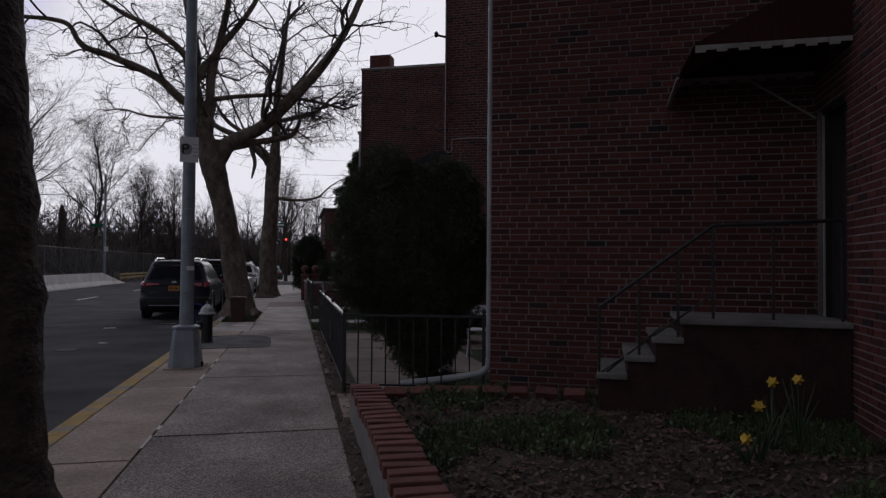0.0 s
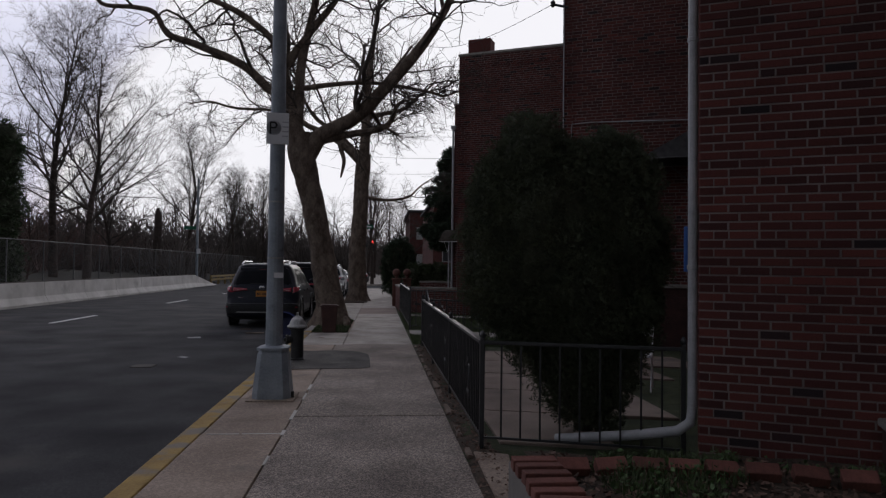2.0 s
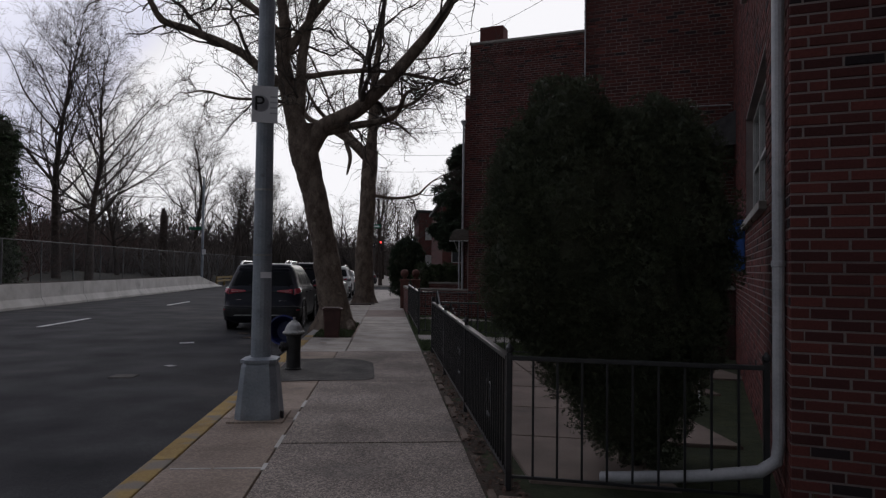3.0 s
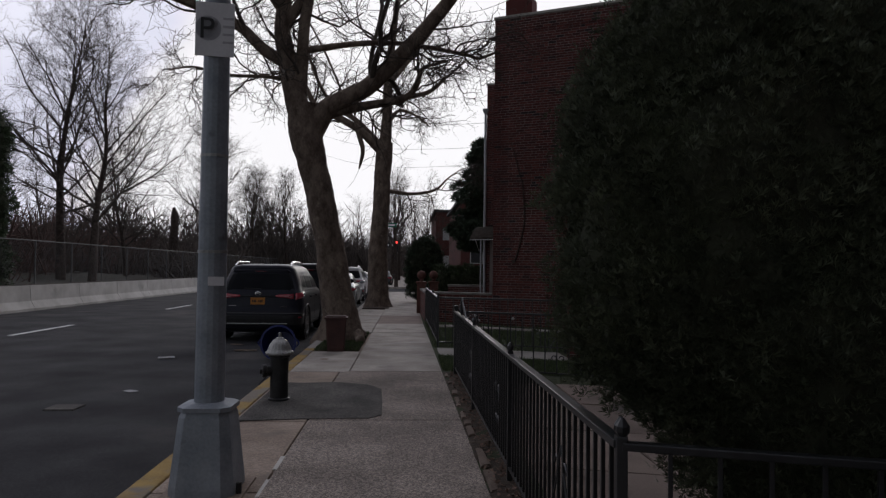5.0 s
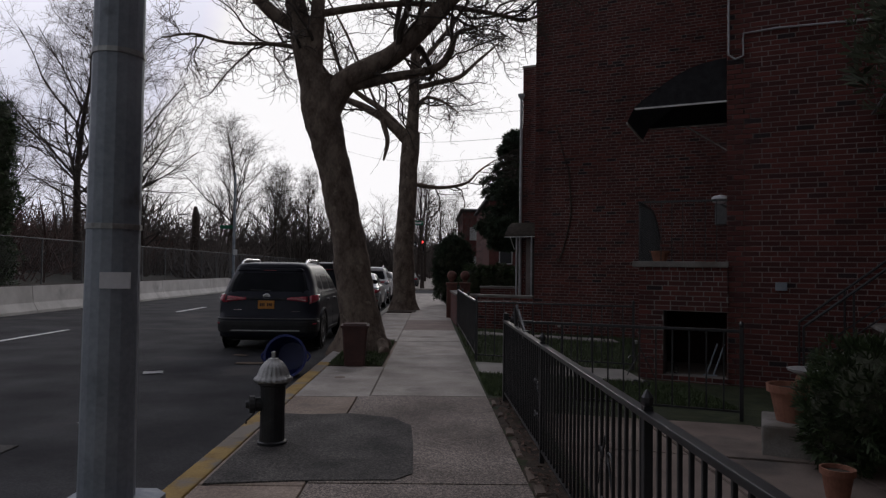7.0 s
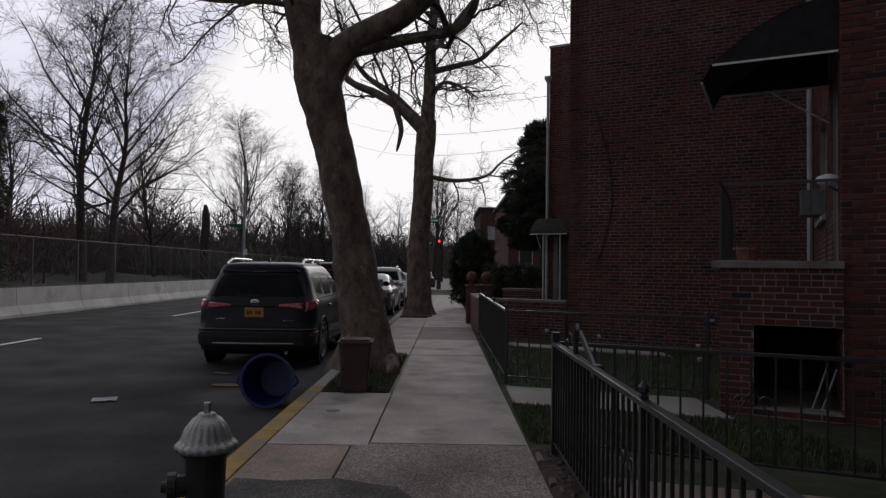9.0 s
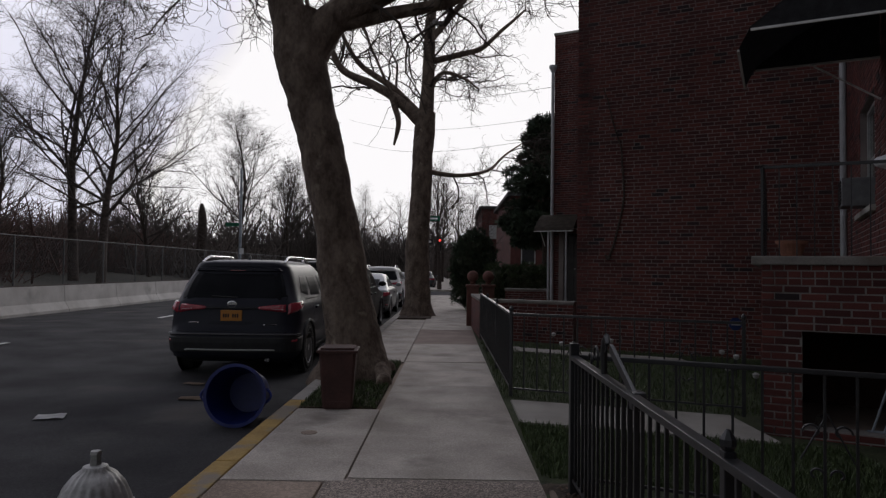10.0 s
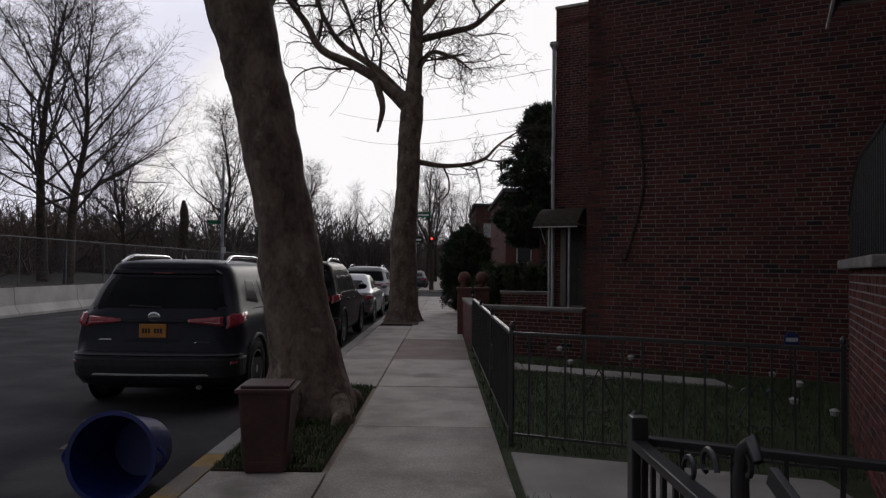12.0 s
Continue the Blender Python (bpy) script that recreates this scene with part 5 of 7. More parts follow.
far_tree = thing("conifer_tree", "tall dark conifer with ragged layered branches", "tree")
rr = random.Random(8)
CON = []
for i in range(64):
    t = rr.random() ** 0.8
    z = 2.7 + 5.9 * t
    w = 2.15 * (1 - t ** 1.4) + 0.25
    a = rr.uniform(0, 6.28)
    q = w * math.sqrt(rr.random())
    s = rr.uniform(0.45, 0.85) * (1 - 0.4 * t)
    CON.append((3.85 + 0.05 * t + math.cos(a) * q, 42 + math.sin(a) * q, z, s, s, s * 0.42))
fv, ff = foliage(CON, 16000, 0.20, 42, up=0.1, blades_n=4, shell=0.5)
raw_object("foliage", fv, ff, M_CONIFERDARK, far_tree)
part("trunk", cyl((4.1, 42, -0.1), (3.9, 42, 8.3), 0.22, 0.04, 10), M_BARKDARK, far_tree)

rb = thing("round_bush", "clipped round evergreen beside the pavement", "bush")
RB = [(0.50, 36.0, 1.75, 0.78, 0.85, 1.1), (0.45, 36, 1.0, 0.7, 0.8, 0.95)]
core(RB, 0.82, "inner_mass", rb)
fv, ff = foliage(RB, 5000, 0.12, 43)
raw_object("foliage", fv, ff, M_CONIFERDARK, rb)
hd = thing("hedge", "clipped dark green hedge in a front yard", "hedge")
HD = [(1.2 + 0.55 * i, 34.4, 0.95, 0.55, 0.6, 0.72) for i in range(5)]
core(HD, 0.85, "inner_mass", hd)
fv, ff = foliage(HD, 5000, 0.10, 44, up=0.3)
raw_object("foliage", fv, ff, M_HEDGE, hd)
sb = thing("shrub", "leafy potted-garden shrub beside the concrete steps", "shrub")
SB = [(2.85, 12.5, 0.62, 0.36, 0.36, 0.40), (3.1, 12.75, 0.55, 0.36, 0.36, 0.40), (2.75, 12.75, 0.4, 0.3, 0.3, 0.36)]
core(SB, 0.8, "inner_mass", sb)
fv, ff = foliage(SB, 3800, 0.065, 45, up=0.3, blades_n=3)
raw_object("foliage", fv, ff, M_HEDGE, sb)

# ivy on a trunk at the park fence
iv = thing("ivy_tree", "tree trunk thickly wrapped in dark ivy", "tree")
IVY = [(-16.6 + 0.15 * math.sin(2.1 * i), 32.6, 0.9 + 0.75 * i, 0.62 + 0.12 * math.sin(1.7 * i), 0.6, 0.75) for i in range(9)]
core(IVY, 0.8, "inner_mass", iv)
fv, ff = foliage(IVY, 6000, 0.15, 46, up=-0.2, blades_n=3, shell=0.3)
raw_object("foliage", fv, ff, M_HEDGE, iv)
part("trunk", cyl((-16.6, 32.6, -0.1), (-16.6, 32.6, 7.5), 0.25, 0.12, 10), M_BARKDARK, iv)

# flower pots
M_TERRA = surface("terracotta", (0.20, 0.085, 0.055), (0.32, 0.145, 0.095), 7, 0.85, bump=0.3, stain=((0.30, 0.24, 0.20), 6, 0.66))


def flower_pot(label, x, y, z, r, h):
    fp = thing("flower_pot", label, "flower pot", "terracotta pots", at=pose(x, y, z))
    part("pot", lathe([(r * 0.68, 0), (r * 0.95, h * 0.8), (r * 1.08, h * 0.8), (r * 1.1, h), (r * 0.98, h), (r * 0.93, h * 0.86)], 22), M_TERRA, fp, smooth=False)
    part("soil", lathe([(r * 0.5, h * 0.8), (r * 0.93, h * 0.87)], 16), M_SOIL, fp)
    return fp


flower_pot("wide terracotta pot on the concrete step", 2.66, 13.32, 0.26, 0.19, 0.30)
flower_pot("small terracotta pot beside the shrub", 2.32, 12.15, 0.0, 0.10, 0.21)
q = off(LS, 0.25, 0.25)
flower_pot("long terracotta trough on the porch landing", q.x, q.y, 1.645, 0.13, 0.15)
blk = thing("concrete_block", "low stained concrete block holding flower pots", "block")
part("body", box(-0.26, 0.45, -0.22, 0.40, -0.01, 0.26, 0.02, pose(2.65, 13.25, 0, 0, 0, -26)), M_STEP, blk)

basin_w = thing("plant_saucer", "shallow white planter bowl on a terracotta pot by the steps", "planter", at=pose(2.95, 13.55, 0.26))
part("foot", lathe([(0.10, 0.0), (0.13, 0.30), (0.12, 0.34)], 16), M_TERRA, basin_w, "terracotta foot")
part("bowl", lathe([(0.09, 0.34), (0.19, 0.38), (0.20, 0.40), (0.17, 0.40), (0.10, 0.365)], 20), M_FRAME, basin_w)

# daffodils by the planter
M_DAFF = surface("daffodil_petal", (0.55, 0.33, 0.02), (0.75, 0.50, 0.05), 20, 0.6, bump=0)
M_STEM = surface("daffodil_leaf", (0.02, 0.045, 0.015), (0.05, 0.09, 0.03), 9, 0.6, bump=0)
rr = random.Random(5)
for i, (x, y, h) in enumerate(((3.10, 4.05, 0.41), (3.45, 4.36, 0.51), (3.72, 4.42, 0.51), (2.98, 4.02, 0.20))):
    df = thing("daffodil", "yellow daffodil in bloom in the garden bed", "flower", "daffodils", at=pose(x, y, 0.15))
    for k in range(7):
        v, f = [], []
        a = rr.uniform(0, 6.28)
        tip = Vector((math.cos(a) * 0.14, math.sin(a) * 0.14, h * rr.uniform(0.6, 1.0)))
        tube(v, f, [Vector((0, 0, 0)), tip * 0.5 + Vector((0, 0, 0.04)), tip], [0.008, 0.007, 0.002], 4)
        raw_object("leaf", v, f, M_STEM, df)
    v, f = [], []
    tube(v, f, [Vector((0, 0, 0)), Vector((0, 0, h * 0.6)), Vector((-0.02, -0.02, h))], [0.005, 0.005, 0.004], 5)
    raw_object("stem", v, f, M_STEM, df)
    m = pose(-0.03, -0.03, h, 70, 0, -35 + rr.uniform(-30, 30))
    part("trumpet", lathe([(0.014, 0), (0.018, 0.02), (0.026, 0.035), (0.020, 0.035)], 10, m), M_DAFF, df)
    for k in range(6):
        bm = bmesh.new()
        a = k * math.pi / 3
        c, s = math.cos(a), math.sin(a)
        vs = [bm.verts.new(m @ Vector((c * r0 - s * w, s * r0 + c * w, zz))) for r0, w, zz in ((0.008, 0, 0), (0.028, -0.014, 0.004), (0.048, 0, 0.0), (0.028, 0.014, 0.004))]
        bm.faces.new(vs)
        bmesh.ops.solidify(bm, geom=bm.faces[:], thickness=0.002)
        part("petal", bm, M_DAFF, df)

# ---- street furniture ----
M_POLE = surface("weathered_galvanised_paint", (0.19, 0.215, 0.245), (0.32, 0.35, 0.385), 4, 0.55, metal=0.25, bump=0.25, fine=50, stain=((0.10, 0.10, 0.105), 5, 0.64))
M_SIGN = surface("white_sign_sheet", (0.60, 0.60, 0.62), (0.74, 0.74, 0.76), 5, 0.4, bump=0)
M_INK = surface("black_ink", (0.01, 0.01, 0.012), (0.02, 0.02, 0.022), 5, 0.5, bump=0)
M_GREYINK = surface("faded_grey_ink", (0.35, 0.35, 0.38), (0.45, 0.45, 0.48), 5, 0.5, bump=0)
M_SILVER = surface("worn_silver_paint", (0.22, 0.22, 0.215), (0.42, 0.42, 0.41), 9, 0.42, metal=0.6, bump=0.3, stain=((0.12, 0.11, 0.10), 12, 0.66))
M_BLACKPAINT = surface("chipped_black_paint", (0.010, 0.010, 0.011), (0.030, 0.030, 0.031), 9, 0.45, bump=0.3, stain=((0.07, 0.06, 0.055), 9, 0.68))
M_BLUE = surface("blue_plastic", (0.007, 0.014, 0.095), (0.013, 0.024, 0.15), 5, 0.42, bump=0.1)
M_BROWNBIN = surface("brown_plastic", (0.042, 0.017, 0.015), (0.080, 0.034, 0.029), 5, 0.55, bump=0.15, stain=((0.11, 0.07, 0.06), 3, 0.64))
M_GREEN = surface("green_sign_sheet", (0.006, 0.10, 0.055), (0.010, 0.15, 0.085), 5, 0.45, bump=0)

post = thing("lamp_post", "tall grey metal lamp post on a flared square base", "lamp post", at=pose(-1.595, 10.29, 0))
part("footing", box(-0.27, 0.27, -0.27, 0.27, -0.02, 0.012, 0.006), M_TAN, post, "concrete footing pad")
bm = bmesh.new()
rings = []
for w, z in ((0.215, 0.005), (0.215, 0.06), (0.168, 0.52), (0.152, 0.555), (0.176, 0.56), (0.176, 0.59), (0.11, 0.61)):
    c = w * 0.32
    pts8 = [(w, -w + c), (w, w - c), (w - c, w), (-w + c, w), (-w, w - c), (-w, -w + c), (-w + c, -w), (w - c, -w)]
    rings.append([bm.verts.new((x, y, z)) for x, y in pts8])
for a, b in zip(rings, rings[1:]):
    for i in range(8):
        bm.faces.new((a[i], a[(i + 1) % 8], b[(i + 1) % 8], b[i]))
bm.faces.new(rings[-1])
part("base_casting", bm, M_POLE, post)
part("shaft", cyl((0, 0, 0.59), (0.0, 0, 8.6), 0.100, 0.06, 16), M_POLE, post, smooth=False)
for z, r in ((2.28, 0.0925), (1.62, 0.0955), (3.2, 0.0883)):
    part("strap", lathe([(r, z), (r + 0.004, z + 0.001), (r + 0.004, z + 0.02), (r, z + 0.021)], 16), M_SILVER, post, "steel strap band")
part("sticker", box(-0.02, 0.085, -0.101, -0.094, 1.40, 1.46, 0.0, pose(0, 0, 0, 0, 0, 12)), M_SIGN, post, "torn white sticker")
part("bolt", cyl((0.24, -0.12, 0.02), (0.24, -0.12, 0.09), 0.02, seg=6), M_BLACKPAINT, post)

sign = thing("parking_sign", "small white sign with a P strapped to the lamp post", "sign", at=pose(-1.59, 10.185, 2.96, 0, 0, 8))
part("plate", box(-0.12, 0.135, -0.004, 0.004, 0.0, 0.37, 0.002), M_SIGN, sign)
tc = bpy.data.curves.new("letter", "FONT")
tc.body, tc.size, tc.extrude = "P", 0.21, 0.001
letter_tmp = bpy.data.objects.new("letter", tc)
letter_me = bpy.data.meshes.new_from_object(letter_tmp)
bpy.data.objects.remove(letter_tmp)
letter_me.materials.clear()
letter_me.materials.append(M_INK)
lt = new("letter", letter_me)
lt.parent = sign
lt.matrix_local = pose(-0.10, -0.007, 0.12, 90, 0, 0)
part("ring", lathe([(0.085, -0.001), (0.085, 0.001), (0.074, 0.001), (0.074, -0.001)], 28, pose(-0.035, -0.0055, 0.19, 90, 0, 0)), M_GREYINK, sign)
for k in range(4):
    part("text_bar", box(0.06, 0.13, -0.006, -0.0042, 0.09 + 0.055 * k, 0.105 + 0.055 * k), M_GREYINK, sign)

hyd = thing("fire_hydrant", "black fire hydrant with a worn silver fluted cap", "fire hydrant", at=pose(-1.71, 13.42, 0.0, 0, 0, 20) @ Matrix.Diagonal((0.90, 0.90, 0.95, 1)))
part("barrel", lathe([(0.135, 0.0), (0.135, 0.03), (0.118, 0.04), (0.112, 0.30), (0.118, 0.52), (0.14, 0.53), (0.14, 0.56)], 24), M_BLACKPAINT, hyd)
part("cap", lathe([(0.172, 0.555), (0.178, 0.57), (0.172, 0.59), (0.150, 0.60), (0.14, 0.63), (0.118, 0.68), (0.082, 0.725), (0.05, 0.745), (0.048, 0.755), (0.03, 0.76)], 96, None, 0.03, 20), M_SILVER, hyd, "worn silver fluted cap", True)
part("nut", lathe([(0.024, 0.758), (0.020, 0.80), (0.026, 0.803), (0.022, 0.815)], 5), M_SILVER, hyd)
part("nozzle", lathe([(0.062, 0), (0.062, 0.07), (0.078, 0.075), (0.078, 0.12), (0.035, 0.125), (0.03, 0.155)], 14, pose(-0.09, 0, 0.36, 0, -90, 0)), M_BLACKPAINT, hyd)
part("nozzle", lathe([(0.045, 0), (0.045, 0.05), (0.058, 0.055), (0.058, 0.09), (0.025, 0.095), (0.022, 0.12)], 14, pose(0, 0.09, 0.40, -90, 0, 0)), M_BLACKPAINT, hyd)
v, f = [], []
tube(v, f, [Vector((-0.2 + 0.04 * math.sin(i), 0.02, 0.34 - 0.03 * i)) for i in range(6)], [0.008] * 6, 5)
raw_object("chain", v, f, M_BLACKPAINT, hyd)

bin_ = thing("waste_bin", "brown plastic waste bin standing in the tree pit", "waste bin", at=pose(-1.55, 18.03, 0.012, 0, 0, 4) @ Matrix.Diagonal((1.1, 1.1, 1.08, 1)))
bm = bmesh.new()
rings = []
for w, dd, z in ((0.135, 0.13, 0.0), (0.14, 0.135, 0.03), (0.172, 0.165, 0.50), (0.178, 0.17, 0.545)):
    rings.append([bm.verts.new((sx * w, sy * dd, z)) for sx, sy in ((-0.86, -1), (0.86, -1), (1, -0.86), (1, 0.86), (0.86, 1), (-0.86, 1), (-1, 0.86), (-1, -0.86))])
for a, b in zip(rings, rings[1:]):
    for i in range(8):
        bm.faces.new((a[i], a[(i + 1) % 8], b[(i + 1) % 8], b[i]))
bm.faces.new(rings[0][::-1])
part("body", bm, M_BROWNBIN, bin_)
bm = box(-0.195, 0.195, -0.19, 0.185, 0.54, 0.57, 0.01)
add_box(bm, -0.16, 0.16, -0.155, 0.15, 0.57, 0.59, 0.008)
part("lid", bm, M_BROWNBIN, bin_, "dusty brown lid")
part("handle", box(-0.13, 0.13, 0.185, 0.215, 0.50, 0.53, 0.006), M_BROWNBIN, bin_)
part("rib", box(-0.10, 0.10, -0.14, -0.128, 0.05, 0.075, 0.004), M_BROWNBIN, bin_)

tub = thing("plastic_tub", "blue plastic tub lying on its side by the kerb", "tub", at=pose(-2.52, 17.72, ROAD_Z + 0.305, 83, 0, 0))
part("shell", lathe([(0.21, -0.38), (0.225, -0.37), (0.295, 0.10), (0.315, 0.105), (0.318, 0.13), (0.285, 0.13), (0.275, 0.08), (0.205, -0.355), (0.02, -0.36)], 40), M_BLUE, tub)
for sx in (-1, 1):
    bm = bmesh.new()
    v, f = [], []
    tube(v, f, [Vector((sx * (0.305 + 0.05 * math.sin(math.pi * i / 6)), -0.07 + 0.14 * i / 6, 0.085)) for i in range(7)], [0.014] * 7, 6)
    raw_object("handle", v, f, M_BLUE, tub)

# asphalt repair round the hydrant
patch = thing("asphalt_patch", "dark rough asphalt patch round the fire hydrant", "patch", kind="structure")
part("patch", prism([(-1.93, 12.35), (-1.30, 12.44), (-0.62, 12.47), (-0.50, 12.62), (-0.52, 13.4), (-0.56, 14.1), (-0.75, 14.45), (-1.2, 14.62), (-1.6, 14.55), (-1.93, 14.6)], -0.02, 0.009, 0.004), M_PATCH, patch)
pad = thing("stain_patch", "oval dark patch in the concrete slab", "patch", kind="structure")
part("patch", prism([(-1.62 + 0.075 * math.cos(a * 0.524), 16.9 + 0.07 * math.sin(a * 0.524)) for a in range(12)], -0.01, 0.0065), M_TAN, pad)

# litter on the road
M_PAPER = surface("paper_litter", (0.55, 0.55, 0.55), (0.72, 0.72, 0.72), 9, 0.8, bump=0)
M_CARD = surface("brown_cardboard", (0.20, 0.15, 0.11), (0.30, 0.23, 0.17), 9, 0.85, bump=0.2)
for nm, lb, x, y, a, w, d, mt in (("paper_scrap", "white paper scrap lying on the asphalt", -4.56, 17.9, 20, 0.14, 0.13, M_PAPER), ("paper_scrap", "white paper scrap lying on the asphalt", -3.85, 14.6, -30, 0.09, 0.06, M_PAPER), ("paper_scrap", "small white paper scrap near the kerb", -3.05, 19.5, 10, 0.07, 0.05, M_PAPER), ("cardboard_scrap", "flattened brown cardboard on the asphalt", -3.42, 19.0, 8, 0.22, 0.10, M_CARD), ("cardboard_scrap", "flattened brown cardboard on the asphalt", -3.85, 20.0, -14, 0.14, 0.07, M_CARD)):
    bm = bmesh.new()
    vs = [[bm.verts.new((w * (i / 2 - 1), d * (j / 2 - 1), 0.012 + 0.014 * noise.noise(Vector((i, j, x))))) for i in range(5)] for j in range(5)]
    for j in range(4):
        for i in range(4):
            bm.faces.new((vs[j][i], vs[j][i + 1], vs[j + 1][i + 1], vs[j + 1][i]))
    bmesh.ops.solidify(bm, geom=bm.faces[:], thickness=0.003)
    ob = bm_object(nm, bm, mt)
    ob.matrix_world = pose(x, y, ROAD_Z + 0.006, 0, 0, a)
    tagged(ob, lb, "litter", "litter on the road")

# lane dashes and utility cover
marks = thing("lane_marking", "worn white lane dashes on the asphalt", "road marking", kind="structure")
for y in (-8, 3, 14, 21.5, 31.5, 41.5, 52):
    part("dash", box(-9.42, -9.30, y, y + 2.9, ROAD_Z + 0.010, ROAD_Z + 0.018), M_WHITE, marks)
cover = thing("utility_cover", "flat iron utility cover in the asphalt", "cover")
part("plate", box(-4.36, -4.02, 13.45, 13.75, ROAD_Z - 0.02, ROAD_Z + 0.016, 0.004), M_PATCH, cover)

# concrete barrier in cast lengths, with a sloped end
barrier = thing("concrete_barrier", "pale cast concrete road barrier with stained joints", "barrier")


def barrier_piece(y0, y1, h0, h1):
    bm = bmesh.new()
    ends = []
    for y, h in ((y0, h0), (y1, h1)):
        ends.append([bm.verts.new((BARRIER_X + dx, y, ROAD_Z + z)) for dx, z in ((0.0, -0.02), (0.0, min(0.08, h)), (-0.16, min(0.34, h)), (-0.21, h), (-0.42, h), (-0.46, min(0.34, h)), (-0.62, -0.02))])
    n = len(ends[0])
    for i in range(n):
        bm.faces.new((ends[0][i], ends[0][(i + 1) % n], ends[1][(i + 1) % n], ends[1][i]))
    bm.faces.new(ends[0][::-1])
    bm.faces.new(ends[1])
    bmesh.ops.recalc_face_normals(bm, faces=bm.faces[:])
    part("segment", bm, M_BARRIER, barrier)


for k in range(20):
    barrier_piece(-20 + 3.6 * k + 0.012, -20 + 3.6 * (k + 1) - 0.012, 0.90, 0.90)
barrier_piece(52.0, 57.5, 0.90, 0.12)
part("cap_rail", box(BARRIER_X - 0.40, BARRIER_X - 0.24, -20, 51.9, ROAD_Z + 0.90, ROAD_Z + 0.93, 0.01), M_BARKDARK, barrier, "dark rail along the top")

M_TIMBER = surface("yellowed_timber", (0.19, 0.135, 0.055), (0.30, 0.22, 0.095), 3, 0.85, bump=0.4, stretch=(1, 0.3, 4))
guard = thing("timber_guard_rail", "yellowish timber guard rail beyond the barrier", "guard rail")
for k in range(11):
    part("post", box(-14.35, -14.2, 58.5 + 2.4 * k, 58.65 + 2.4 * k, ROAD_Z - 0.1, ROAD_Z + 0.80, 0.01), M_TIMBER, guard)
for z in (0.35, 0.62):
    part("rail", box(-14.2, -14.12, 58, 83, ROAD_Z + z, ROAD_Z + z + 0.16, 0.01), M_TIMBER, guard)

M_WIRE = surface("galvanised_wire", (0.09, 0.09, 0.09), (0.15, 0.15, 0.15), 5, 0.6, metal=0.5, bump=0)
chain = thing("chain_link_fence", "tall chain-link fence along the park edge", "fence")
FX = -15.6
for k in range(34):
    part("post", cyl((FX, -14 + 3 * k, -0.2), (FX, -14 + 3 * k, 2.5), 0.03, seg=6), M_WIRE, chain)
part("top_rail", cyl((FX, -14, 2.5), (FX, 85, 2.5), 0.022, seg=6), M_WIRE, chain)
v, f = [], []
y = 8.0
while y < 85:
    for sg in (1, -1):
        tube(v, f, [Vector((FX + 0.01 * sg, y, -0.1)), Vector((FX + 0.01 * sg, y + sg * 2.6, 2.5))], [0.0032, 0.0032], 3)
    y += 0.17
ob = raw_object("mesh_wire", v, f, M_WIRE, chain)
ob["kind"] = "stuff"

# poles and signs at the corner
def sign_pole(label, x, y, h, plates, r=0.05):
    sp = thing("sign_pole", label, "sign pole", at=pose(x, y, 0))
    part("pole", cyl((0, 0, -0.15), (0, 0, h), r, r * 0.8, 10), M_POLE, sp)
    for dx, z, w, hh, mt, ink in plates:
        pl = part("sign_plate", box(dx - w / 2, dx + w / 2, -r - 0.02, -r - 0.008, z, z + hh, 0.003), mt, sp)
        if ink:
            part("text_bar", box(dx - w * 0.36, dx + w * 0.36, -r - 0.026, -r - 0.0205, z + hh * 0.34, z + hh * 0.66), ink, pl)
    return sp


sign_pole("street sign pole with green and one-way signs", -1.62, 43.9, 4.6, [(0.30, 3.88, 0.80, 0.24, M_GREEN, M_SIGN), (0.05, 2.72, 0.62, 0.26, M_INK, M_SIGN)], 0.07)
sign_pole("grey pole with a green street sign by the park", -15.3, 58, 8.5, [(-0.55, 4.35, 0.95, 0.26, M_GREEN, None), (0.15, 2.4, 0.3, 0.4, M_SIGN, None)], 0.11)
M_REDLAMP = lamp_material("red_signal_lens", (1.0, 0.05, 0.04), 3.0)
M_GREENLAMP = lamp_material("green_signal_lens", (0.05, 0.9, 0.45), 1.5)
for x, y, lit in ((-1.25, 63, 0), (-2.75, 66, 2)):
    tl = thing("traffic_light", "traffic light with a lit %s lens" % ("red" if lit == 0 else "green"), "traffic light", at=pose(x, y, 0))
    part("pole", cyl((0, 0, -0.15), (0, 0, 3.9), 0.06, seg=8), M_POLE, tl)
    part("housing", box(-0.16, 0.16, -0.22, -0.02, 2.95, 3.95, 0.02), M_INK, tl)
    for k in range(3):
        part("lens", lathe([(0.10, 0), (0.09, 0.03), (0.03, 0.045)], 12, pose(0, -0.22, 3.75 - 0.3 * k, 90, 0, 0)), (M_REDLAMP if lit == 0 else M_GREENLAMP) if k == lit else M_INK, tl)

